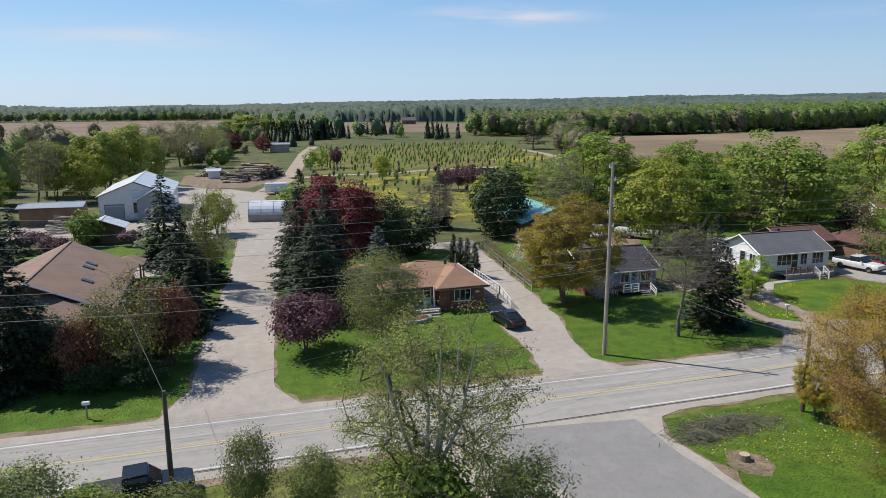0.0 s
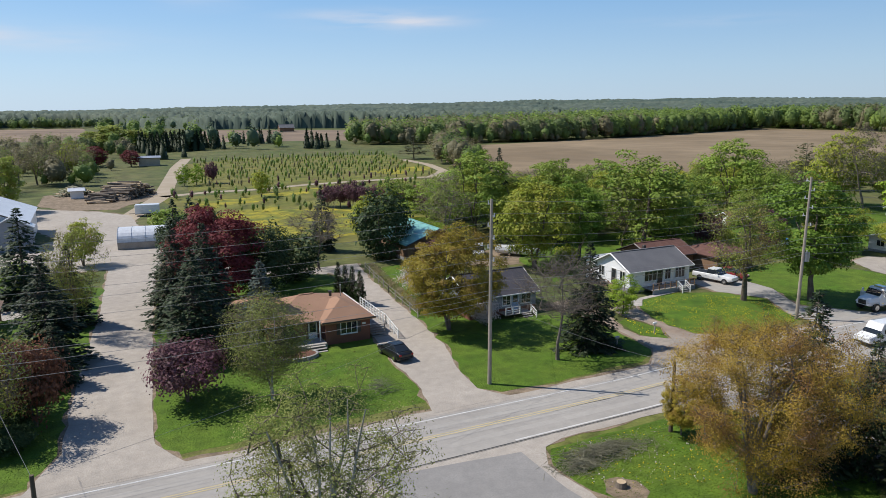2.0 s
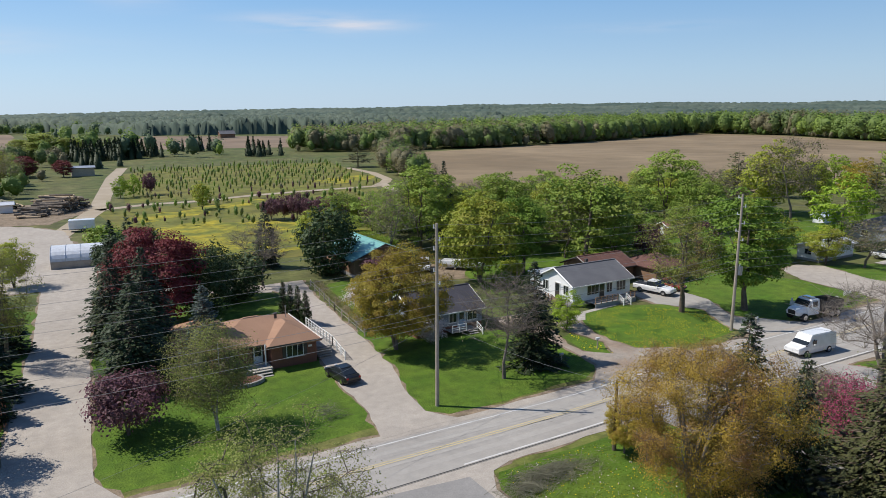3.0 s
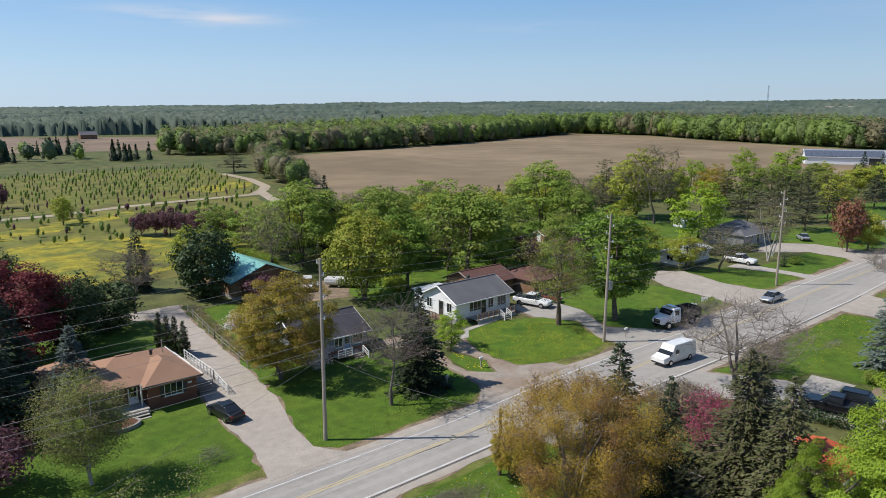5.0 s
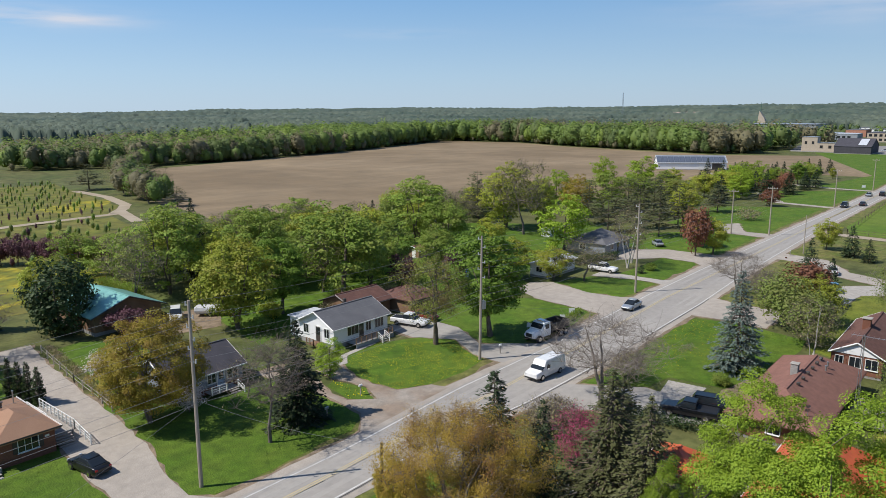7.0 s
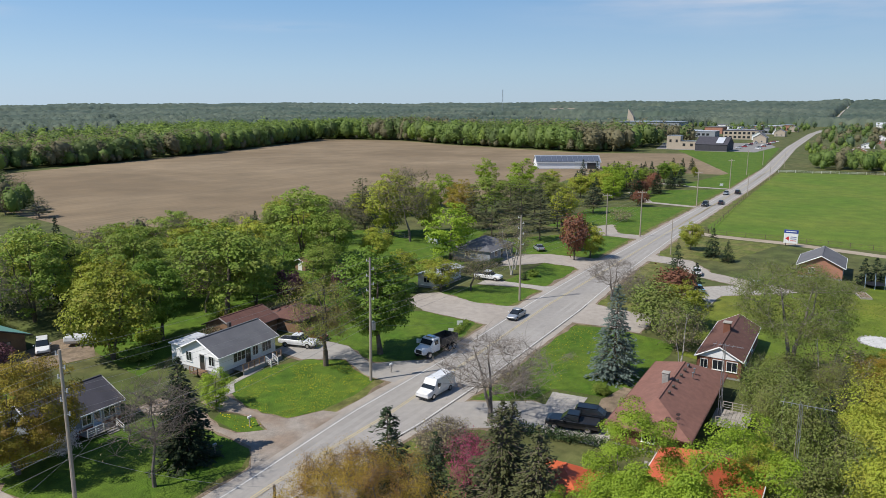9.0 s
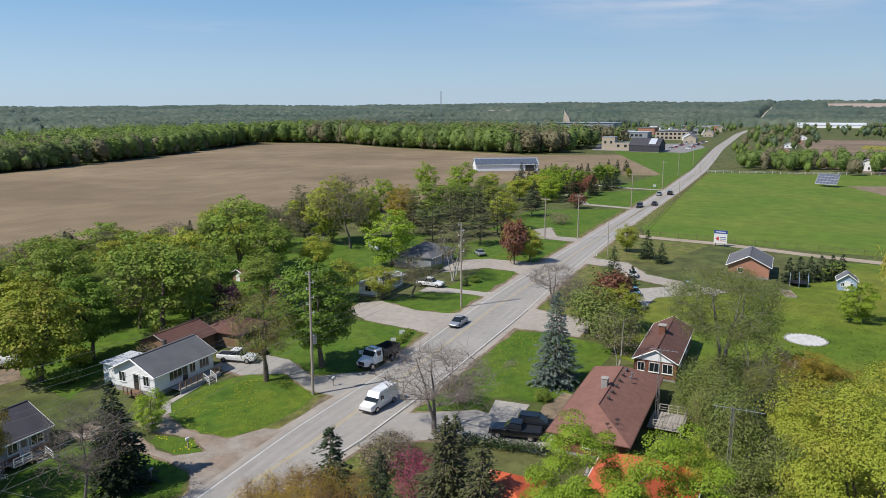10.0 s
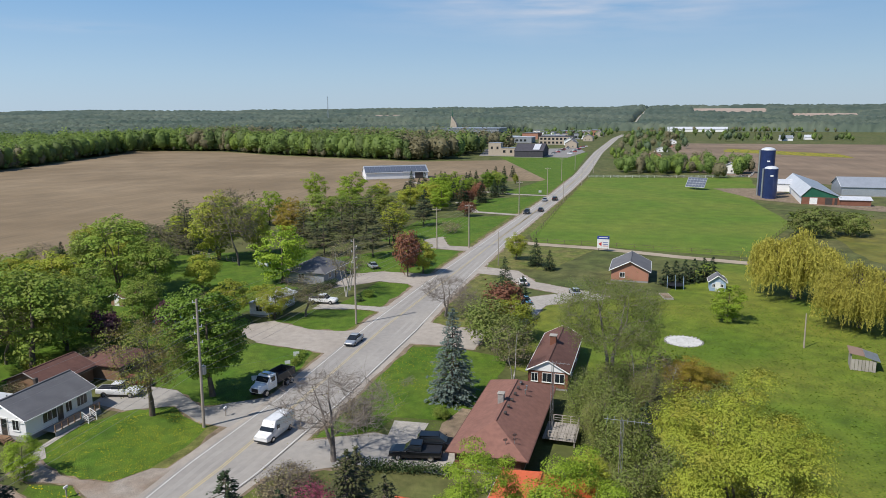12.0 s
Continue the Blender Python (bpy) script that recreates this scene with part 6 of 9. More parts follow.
def rod(bm, a, b, r, sides=8, r2=None):
    """A round bar from a to b."""
    a, b = Vector(a), Vector(b)
    d = b - a
    m = Matrix.Translation((a + b) / 2) @ d.to_track_quat("Z", "Y").to_matrix().to_4x4()
    bmesh.ops.create_cone(bm, cap_ends=True, segments=sides, radius1=r, radius2=r if r2 is None else r2, depth=d.length, matrix=m)


def rods(*rows, sides=8):
    bm = bmesh.new()
    for row in rows:
        rod(bm, *row, sides=sides) if len(row) == 3 else rod(bm, row[0], row[1], row[2], sides, row[3])
    return bm


def roof_bm(shape, x0, x1, y0, y1, ze, zr, over=0.45, thick=0.14):
    """A gable or hip roof with overhang and thickness; the ridge runs along x or y."""
    along_x = shape.endswith("x")
    span = (y1 - y0) / 2 if along_x else (x1 - x0) / 2
    drop = over * (zr - ze) / span
    X0, X1, Y0, Y1, z = x0 - over, x1 + over, y0 - over, y1 + over, ze - drop
    xm, ym = (x0 + x1) / 2, (y0 + y1) / 2
    bm = bmesh.new()
    c = [bm.verts.new(p) for p in ((X0, Y0, z), (X1, Y0, z), (X1, Y1, z), (X0, Y1, z))]
    inset = (span + over) if shape.startswith("hip") else 0.0
    if along_x:
        r = [bm.verts.new((X0 + inset, ym, zr)), bm.verts.new((X1 - inset, ym, zr))]
        fs = [(c[0], c[1], r[1], r[0]), (c[2], c[3], r[0], r[1])]
        ends = [(c[3], c[0], r[0]), (c[1], c[2], r[1])]
    else:
        r = [bm.verts.new((xm, Y0 + inset, zr)), bm.verts.new((xm, Y1 - inset, zr))]
        fs = [(c[1], c[2], r[1], r[0]), (c[3], c[0], r[0], r[1])]
        ends = [(c[0], c[1], r[0]), (c[2], c[3], r[1])]
    faces = [bm.faces.new(f) for f in fs]
    if inset:
        faces += [bm.faces.new(f) for f in ends]
    bmesh.ops.recalc_face_normals(bm, faces=faces)
    for f in bm.faces:
        if f.normal.z < 0:
            f.normal_flip()
    bmesh.ops.solidify(bm, geom=faces, thickness=thick)
    return bm


def wall_bm(shape, x0, x1, y0, y1, z0, ze, zr):
    """Outer walls, 0.2 m thick, closed up to the roof, with gable ends where the roof has them."""
    bm = bmesh.new()
    t = 0.2
    add_box(bm, x0, x1, y0, y0 + t, z0, ze)
    add_box(bm, x0, x1, y1 - t, y1, z0, ze)
    add_box(bm, x0, x0 + t, y0 + t, y1 - t, z0, ze)
    add_box(bm, x1 - t, x1, y0 + t, y1 - t, z0, ze)
    if shape.startswith("gable"):
        if shape.endswith("x"):
            for a in (x0, x1 - t):
                v = [bm.verts.new((a + d, y, z)) for d in (0, t) for y, z in ((y0, ze), (y1, ze), ((y0 + y1) / 2, zr - 0.08))]
                for f in ((0, 1, 2), (5, 4, 3), (0, 3, 4, 1), (1, 4, 5, 2), (2, 5, 3, 0)):
                    bm.faces.new([v[i] for i in f])
        else:
            for a in (y0, y1 - t):
                v = [bm.verts.new((x, a + d, z)) for d in (0, t) for x, z in ((x0, ze), (x1, ze), ((x0 + x1) / 2, zr - 0.08))]
                for f in ((0, 1, 2), (5, 4, 3), (0, 3, 4, 1), (1, 4, 5, 2), (2, 5, 3, 0)):
                    bm.faces.new([v[i] for i in f])
        bmesh.ops.recalc_face_normals(bm, faces=bm.faces)
    return bm


def on_side(side, x0, x1, y0, y1, s, z):
    """A frame on a wall: local x along the wall, local y into the house."""
    if side == "S":
        return pose(x0 + s, y0, z)
    if side == "N":
        return pose(x1 - s, y1, z, 0, 0, 180)
    if side == "W":
        return pose(x0, y1 - s, z, 0, 0, -90)
    return pose(x1, y0 + s, z, 0, 0, 90)


def add_window(parent, m, w, h, trim, bars=1):
    win = part("window", boxes((-w / 2, w / 2, -0.02, 0.03, 0, h)), parent, mat=TRIM_DARK)
    win.matrix_local = m
    f = 0.07
    part("frame", boxes((-w / 2 - f, w / 2 + f, -0.06, 0.0, -f, 0.0), (-w / 2 - f, w / 2 + f, -0.06, 0.0, h, h + f), (-w / 2 - f, -w / 2, -0.06, 0.0, 0.0, h), (w / 2, w / 2 + f, -0.06, 0.0, 0.0, h),
                        *[(-w / 2 + w * k / (bars + 1) - 0.025, -w / 2 + w * k / (bars + 1) + 0.025, -0.05, -0.025, 0.0, h) for k in range(1, bars + 1)]), win, mat=trim)
    part("pane", boxes((-w / 2, w / 2, -0.03, -0.022, 0.0, h)), win, mat=GLASS)
    part("sill", boxes((-w / 2 - 0.12, w / 2 + 0.12, -0.12, 0.0, -f - 0.05, -f)), win, mat=trim)
    return win


def add_door(parent, m, w, h, trim, leaf, glazed=False):
    d = part("door", boxes((-w / 2, w / 2, -0.04, 0.03, 0, h), bevel=0.01), parent, mat=leaf)
    d.matrix_local = m
    part("frame", boxes((-w / 2 - 0.09, -w / 2, -0.07, 0.0, 0, h + 0.09), (w / 2, w / 2 + 0.09, -0.07, 0.0, 0, h + 0.09), (-w / 2, w / 2, -0.07, 0.0, h, h + 0.09)), d, mat=trim)
    part("handle", boxes((w / 2 - 0.14, w / 2 - 0.06, -0.10, -0.04, 0.95, 1.02)), d, mat=CHROME)
    if glazed:
        part("pane", boxes((-w / 2 + 0.14, w / 2 - 0.14, -0.052, -0.044, 0.9, h - 0.18)), d, mat=GLASS)
    return d


def house(label, x0, x1, y0, y1, shape, ze, zr, wall, roof, trim=TRIM_WHITE, foot=BLOCK, foot_h=0.4, over=0.45, windows=(), doors=(), name="house", cat="house", ridge=True, turn=0.0, group="", gutter=None):
    gutter = gutter or trim
    cx, cy = (x0 + x1) / 2, (y0 + y1) / 2
    root = new(name)
    root.matrix_world = pose(cx, cy, relief(cx, cy), 0, 0, turn)
    x0, x1, y0, y1 = x0 - cx, x1 - cx, y0 - cy, y1 - cy
    if foot_h:
        part("foundation", boxes((x0 + 0.03, x1 - 0.03, y0 + 0.03, y1 - 0.03, -0.3, foot_h)), root, mat=foot)
    part("wall", wall_bm(shape, x0, x1, y0, y1, foot_h, ze, zr), root, mat=wall)
    rf = part("roof", roof_bm(shape, x0, x1, y0, y1, ze, zr, over), root, mat=roof)
    if ridge:
        if shape.endswith("x"):
            e = (y1 - y0) / 2 if shape.startswith("hip") else -over
            part("ridge_cap", boxes((x0 + e, x1 - e, -0.14, 0.14, zr - 0.03, zr + 0.04), bevel=0.02), rf, mat=roof)
        else:
            e = (x1 - x0) / 2 if shape.startswith("hip") else -over
            part("ridge_cap", boxes((-0.14, 0.14, y0 + e, y1 - e, zr - 0.03, zr + 0.04), bevel=0.02), rf, mat=roof)
    drop = over * (zr - ze) / ((y1 - y0) / 2 if shape.endswith("x") else (x1 - x0) / 2)
    if shape.endswith("x") or shape.startswith("hip"):
        for y in (y0 - over, y1 + over):
            part("gutter", boxes((x0 - over, x1 + over, y - 0.1, y - 0.004, ze - drop - 0.16, ze - drop - 0.02), bevel=0.02), root, mat=gutter) if y < 0 else \
                part("gutter", boxes((x0 - over, x1 + over, y + 0.004, y + 0.1, ze - drop - 0.16, ze - drop - 0.02), bevel=0.02), root, mat=gutter)
    if shape.startswith("gable"):
        for sx in (-1, 1):
            if shape.endswith("x"):
                e = (x1 + over + 0.02) * sx
                rows = [((e, y, ze - drop - 0.09), (e, 0, zr - 0.09), 0.1) for y in (y0 - over, y1 + over)]
            else:
                e = (y1 + over + 0.02) * sx
                rows = [((x, e, ze - drop - 0.09), (0, e, zr - 0.09), 0.1) for x in (x0 - over, x1 + over)]
            part("fascia", rods(*rows, sides=4), root, mat=trim)
    for side, s, z, w, h, *bars in windows:
        add_window(root, on_side(side, x0, x1, y0, y1, s, z), w, h, trim, *bars)
    for side, s, w, h, leaf, glazed, z in doors:
        add_door(root, on_side(side, x0, x1, y0, y1, s, z), w, h, trim, leaf, glazed)
    return tagged(root, label, cat, group), rf


def chimney(rf, x, y, z, h=0.9, mat=STONE, w=0.6):
    c = part("chimney", boxes((x - w / 2, x + w / 2, y - w / 2, y + w / 2, z - 0.5, z + h), bevel=0.03), rf, mat=mat)
    return c


def vent(rf, x, y, z, r=0.09, h=0.4, mat=METAL_GALV):
    bm = rods(((x, y, z - 0.2), (x, y, z + h), r), ((x, y, z + h), (x, y, z + h + 0.08), r * 1.6))
    part("vent_pipe", bm, rf, mat=mat)


def stairs(parent, x, y, z, w, n, mat, dx=0, dy=-1, rise=0.18, go=0.28):
    """Open steps going down from (x, y, z) along (dx, dy)."""
    flight = part("steps", boxes((x - 0.04, x + 0.04, min(y, y + dy * go * n), max(y, y + dy * go * n) + 0.01, z - rise * n - 0.02, z - rise * n + 0.04)), parent, mat=mat)
    for k in range(n):
        zz = z - rise * (k + 1)
        if dy:
            r = (x - w / 2, x + w / 2, min(y + dy * go * k, y + dy * go * (k + 1)), max(y + dy * go * k, y + dy * go * (k + 1)) + 0.02, zz, zz + 0.06)
        else:
            r = (min(x + dx * go * k, x + dx * go * (k + 1)), max(x + dx * go * k, x + dx * go * (k + 1)) + 0.02, y - w / 2, y + w / 2, zz, zz + 0.06)
        part("step", boxes(r, bevel=0.008), flight, mat=mat)
    return flight


def railing(parent, pts, h, mat, gap=0.9, baluster=True):
    """Posts, a top and a bottom rail and thin balusters along a line of points."""
    rail = part("railing", rods(*[((*a[:2], a[2] + h), (*b[:2], b[2] + h), 0.045) for a, b in zip(pts, pts[1:])], sides=6), parent, mat=mat)
    for a, b in zip(pts, pts[1:]):
        a, b = Vector(a), Vector(b)
        n = max(1, round((b - a).length / gap))
        for k in range(n + 1):
            p = a.lerp(b, k / n)
            part("post", boxes((p.x - 0.05, p.x + 0.05, p.y - 0.05, p.y + 0.05, p.z - 0.1, p.z + h)), rail, mat=mat)
        part("lower_rail", rods((a + Vector((0, 0, 0.3)), b + Vector((0, 0, 0.3)), 0.03), sides=4), rail, mat=mat)
        part("lower_rail", rods((a + Vector((0, 0, h * 0.62)), b + Vector((0, 0, h * 0.62)), 0.03), sides=4), rail, mat=mat)
    return rail


# brick bungalow with tan hip roof
bung, rf = house("dark brick bungalow with a tan shingle hip roof", 15.4, 25.6, 69.6, 78.2, "hipx", 2.75, 4.25, BRICK, SHINGLE_TAN, TRIM_DARK, over=0.55, foot_h=0.3,
                 windows=(("S", 1.9, 1.0, 1.1, 1.35), ("E", 2.5, 1.2, 1.2, 0.9), ("E", 6.0, 1.2, 1.2, 0.9), ("N", 4, 1.1, 1.6, 1.1), ("N", 8, 1.1, 1.6, 1.1)),
                 doors=(("S", 4.5, 0.95, 2.05, TRIM_WHITE, True, 0.35),))
part("wing_wall", wall_bm("hipy", 0.4, 5.25, -5.6, -4.25, 0.02, 2.75, 3.8), bung, mat=BRICK)
part("wing_roof", roof_bm("hipy", 0.4, 5.25, -5.6, 0.6, 2.76, 4.1, 0.5), bung, mat=SHINGLE_TAN)
for x0, x1, y0, y1 in ((-0.15, 5.8, -6.14, -6.1), (5.75, 5.79, -6.1, 4.9)):
    part("fascia", boxes((x0, x1, y0, y1, 2.48, 2.62)), bung, mat=TRIM_WHITE if x0 > 5 else TRIM_DARK)
add_window(bung, pose(2.9, -5.6, 1.05), 1.7, 1.15, TRIM_WHITE, 2)
for sx in (1.78, 4.02):
    part("shutter", boxes((sx - 0.2, sx + 0.2, -5.66, -5.60, 1.0, 2.25), bevel=0.01), bung, mat=TRIM_DARK)
part("wall_plaque", boxes((4.35, 4.75, -5.64, -5.60, 1.75, 1.95)), bung, "small pale plaque", TRIM_WHITE)
part("porch_post", boxes((-0.2, -0.08, -5.5, -5.38, 0.35, 2.7)), bung, mat=TRIM_WHITE)
# lower room at the back west corner
part("back_wall", wall_bm("hipx", -7.4, -2.2, 1.2, 6.6, 0.02, 2.55, 3.4), bung, mat=BRICK)
back = part("back_roof", roof_bm("hipx", -7.4, -2.2, 1.2, 6.6, 2.56, 3.75, 0.5), bung, mat=SHINGLE_TAN)
part("roof_box", boxes((-4.1, -3.5, 3.3, 3.9, 3.3, 4.1), bevel=0.03), back, "small brown roof vent", TRIM_DARK)
vent(rf, 2.6, -0.4, 4.0, 0.16, 0.3, TRIM_DARK)
vent(rf, 4.6, 2.2, 3.1, 0.06, 1.1)
# front steps with a paved landing
part("landing", boxes((-3.4, 0.3, -6.4, -4.32, 0.0, 0.54), bevel=0.02), bung, mat=CONCRETE)
stairs(bung, -0.9, -6.4, 0.56, 1.9, 3, CONCRETE, go=0.36)
bed = tagged(new("flower_bed"), "curved raised bed of red mulch with a low stone wall", "garden bed")
bed.matrix_world = pose(17.4, 66.0, 0.0)
edge = [(1.9 * math.cos(a), 1.15 * math.sin(a)) for a in np.linspace(math.pi, 2.15 * math.pi, 15)]
bm = bmesh.new()
thicken(bm, bm.faces.new([bm.verts.new((x * 0.93, y * 0.93, 0.34)) for x, y in edge + [(1.6, 0.9), (-1.9, 0.9)]]), 0.3)
part("mulch", bm, bed, "reddish bark mulch", MULCH)
for (ax, ay), (bx, by) in zip(edge, edge[1:]):
    mid, a = Vector(((ax + bx) / 2, (ay + by) / 2, 0)), math.degrees(math.atan2(by - ay, bx - ax))
    l = math.hypot(bx - ax, by - ay) / 2 - 0.01
    for z in (0.0, 0.19):
        st = part("stone", boxes((-l, l, -0.13, 0.13, z, z + 0.18), bevel=0.02), bed, mat=STONE)
        st.matrix_local = pose(mid.x, mid.y, 0.0, 0, 0, a)
plant("bush_scrub", 17.0, 67.2, 1.1, 1.6, "small pale shrub by the front steps", "shrub", "shrub")
# side deck and ramp
deck = tagged(new("deck"), "weathered timber side deck with ramp and steps", "deck")
deck.matrix_world = pose(26.9, 71.4, 0)
for k in range(9):
    part("board", boxes((-1.2 + 0.26 * k, -0.96 + 0.26 * k, -1.6, 1.4, 0.94, 0.98)), deck, mat=WOOD_GREY)
for px, py in ((-1.1, -1.5), (1.1, -1.5), (-1.1, 1.3), (1.1, 1.3)):
    part("post", boxes((px - 0.06, px + 0.06, py - 0.06, py + 0.06, -0.1, 0.94)), deck, mat=WOOD_GREY)
stairs(deck, 0.0, -1.6, 0.98, 1.6, 5, WOOD_GREY)
for k in range(13):
    part("ramp_board", boxes((0.15, 1.3, 1.45 + 0.42 * k, 1.45 + 0.42 * k + 0.38, 0.90 - 0.0 * k, 0.94 - 0.0 * k)), deck, mat=WOOD_GREY)
railing(deck, [(1.3, -1.5, 0.95), (1.3, 6.8, 0.95)], 0.95, TRIM_WHITE)
railing(deck, [(1.3, -1.5, 0.95), (1.5, -4.4, 0.1)], 0.9, TRIM_WHITE)
railing(deck, [(0.1, 2.0, 0.95), (0.1, 6.8, 0.95)], 0.95, TRIM_WHITE)

# white house
wh, rf = house("white-sided bungalow with a grey shingle gable roof", 60.9, 71.0, 68.4, 75.4, "gablex", 3.05, 4.75, SIDING_WHITE, SHINGLE_GREY, over=0.4, foot_h=0.65,
               windows=(("S", 3.4, 1.35, 2.0, 1.25, 2), ("S", 6.3, 1.3, 0.9, 1.3), ("S", 8.4, 1.3, 1.6, 1.3, 2), ("W", 5.6, 1.4, 0.9, 1.2), ("W", 1.4, 1.4, 1.0, 1.2), ("E", 2.0, 1.4, 1.2, 1.1)),
               doors=(("S", 4.95, 0.9, 2.05, TRIM_DARK, True, 0.65), ("W", 3.9, 0.9, 2.05, TRIM_DARK, True, 0.65)))
vent(rf, -3.2, 0.9, 4.2, 0.06, 0.35)
chimney(rf, 1.8, 1.8, 4.1, 0.7, TRIM_DARK, 0.42)
part("annex_wall", wall_bm("hipx", -4.2, 0.5, 3.5, 6.6, 0.0, 2.75, 3.2), wh, mat=SIDING_WHITE)
part("annex_roof", boxes((-4.5, 0.6, 3.56, 6.9, 2.76, 2.92), bevel=0.02), wh, mat=METAL_WHITE)
part("fascia", boxes((-5.47, -5.41, -3.9, 0.0, 2.82, 2.84)), wh, mat=TRIM_WHITE)
porch = tagged(new("porch"), "low dark timber porch with railings before the white house", "porch")
porch.matrix_world = pose(66.6, 67.5, relief(66, 67))
for k in range(8):
    part("board", boxes((-3.6, 3.6, -1.05 + 0.24 * k, -0.84 + 0.24 * k, 0.55, 0.60)), porch, mat=WOOD_GREY)
part("skirt", boxes((-3.6, 3.6, -1.1, -1.06, 0.0, 0.54)), porch, mat=SIDING_GREY)
railing(porch, [(-3.5, -1.0, 0.6), (0.4, -1.0, 0.6)], 0.85, WOOD_BROWN)
railing(porch, [(1.9, -1.0, 0.6), (3.5, -1.0, 0.6)], 0.85, WOOD_BROWN)
stairs(porch, 1.15, -1.05, 0.6, 1.2, 3, WOOD_GREY)
railing(porch, [(0.5, -1.1, 0.55), (0.5, -2.0, 0.05)], 0.85, TRIM_WHITE)
railing(porch, [(1.8, -1.1, 0.55), (1.8, -2.0, 0.05)], 0.85, TRIM_WHITE)
stoop = tagged(new("stoop"), "small timber stoop with steps at the side door", "stoop")
stoop.matrix_world = pose(60.0, 71.4, relief(60, 71))
for k in range(5):
    part("board", boxes((-0.75, 0.85, -0.7 + 0.28 * k, -0.46 + 0.28 * k, 0.58, 0.62)), stoop, mat=WOOD_BROWN)
stairs(stoop, 0.1, -0.7, 0.62, 1.3, 4, WOOD_BROWN)
railing(stoop, [(-0.7, 0.7, 0.6), (-0.7, -0.7, 0.6), (-0.7, -1.8, 0.0)], 0.85, WOOD_BROWN)

# grey house
gh, rf = house("small grey-sided house with a charcoal gable roof", 38.2, 47.2, 69.2, 76.6, "gablex", 2.75, 4.6, SIDING_GREY, SHINGLE_DARK, over=0.4, foot=BRICK, foot_h=0.8,
               windows=(("S", 7.6, 1.2, 1.3, 1.1), ("S", 4.9, 1.2, 1.0, 1.1), ("S", 2.0, 1.2, 1.4, 1.1), ("E", 3.5, 1.2, 1.2, 1.1)), doors=(("S", 6.1, 0.9, 2.05, SIDING_BLUE, True, 0.5),))
porch2 = tagged(new("porch"), "grey timber porch with white posts", "porch")
porch2.matrix_world = pose(43.8, 68.4, relief(43, 68))
for k in range(6):
    part("board", boxes((-1.8, 1.8, -0.9 + 0.28 * k, -0.66 + 0.28 * k, 0.44, 0.48)), porch2, mat=WOOD_GREY)
railing(porch2, [(-1.7, -0.8, 0.48), (0.2, -0.8, 0.48)], 0.85, TRIM_WHITE)
stairs(porch2, 1.0, -0.9, 0.48, 1.2, 3, WOOD_GREY)
railing(porch2, [(1.7, -0.8, 0.48), (1.7, -2.0, 0.0)], 0.85, TRIM_WHITE)

# teal-roofed house
house("brown house with a teal metal gable roof", 44.2, 54.4, 100.4, 112.0, "gabley", 3.0, 5.0, WOOD_BROWN, METAL_TEAL, TRIM_DARK, over=0.7,
      windows=(("S", 3.0, 1.2, 1.4, 1.1), ("S", 7.4, 1.2, 1.4, 1.1), ("W", 5, 1.2, 1.2, 1.0)), doors=(("S", 5.1, 0.95, 2.05, TRIM_DARK, False, 0.4),))
# red-roofed outbuildings behind the white house
house("low outbuilding with a dark red shingle roof", 71.2, 79.0, 75.6, 82.4, "gablex", 2.5, 3.9, WOOD_BROWN, SHINGLE_MAROON, TRIM_DARK, foot_h=0.2, name="garage", cat="garage", windows=(("S", 2.0, 1.0, 1.0, 0.8),))
house("low outbuilding with a dark red shingle hip roof", 79.6, 86.6, 71.6, 79.0, "hipx", 2.5, 3.9, WOOD_BROWN, SHINGLE_MAROON, TRIM_DARK, foot_h=0.2, name="garage", cat="garage", windows=(("S", 2.0, 1.0, 1.0, 0.8),))
# long red-roofed bungalow south of the road
red, rf = house("long brick bungalow with a red-brown hip roof", 68.5, 88.1, 12.4, 19.5, "hipx", 2.75, 4.5, BRICK, SHINGLE_RED, TRIM_WHITE, over=0.75, foot_h=0.3, gutter=SHINGLE_MAROON,
                windows=(("W", 3.6, 1.1, 1.2, 0.9), ("S", 5, 1.1, 1.6, 1.1), ("S", 12, 1.1, 1.6, 1.1), ("N", 5, 1.1, 1.6, 1.1), ("N", 11, 1.1, 2.2, 1.2, 2)), doors=(("N", 8, 0.95, 2.05, TRIM_DARK, True, 0.3), ("S", 8.6, 1.6, 2.05, TRIM_WHITE, True, 0.3)))
for k in range(6):
    bx = -3.8 + k * 1.9
    part("roof_vent", boxes((bx - 0.16, bx + 0.16, -0.75, -0.43, 4.28, 4.52), bevel=0.03), rf, mat=TRIM_DARK)
ch = chimney(rf, -0.6, 0.55, 4.4, 0.9, STONE, 0.7)
part("cap", boxes((-1.02, -0.18, 0.13, 0.97, 5.3, 5.38), bevel=0.02), ch, mat=CONCRETE)
for dx, dy in ((-8.6, -2.6), (-9.0, -1.7), (-7.6, -2.4)):
    dish = part("satellite_dish", rods(((dx, dy, 3.25), (dx, dy, 3.75), 0.03)), rf, mat=METAL_GALV)
    bm = bmesh.new()
    bmesh.ops.create_cone(bm, cap_ends=False, segments=12, radius1=0.24, radius2=0.04, depth=0.09, matrix=pose(dx - 0.08, dy, 3.82, 0, 60, 20))
    part("reflector", bm, dish, mat=METAL_GALV)
for vx, vy in ((3.2, -1.6), (4.6, -1.5), (5.4, -0.6)):
    vent(rf, vx, vy, 4.1, 0.08, 0.3)
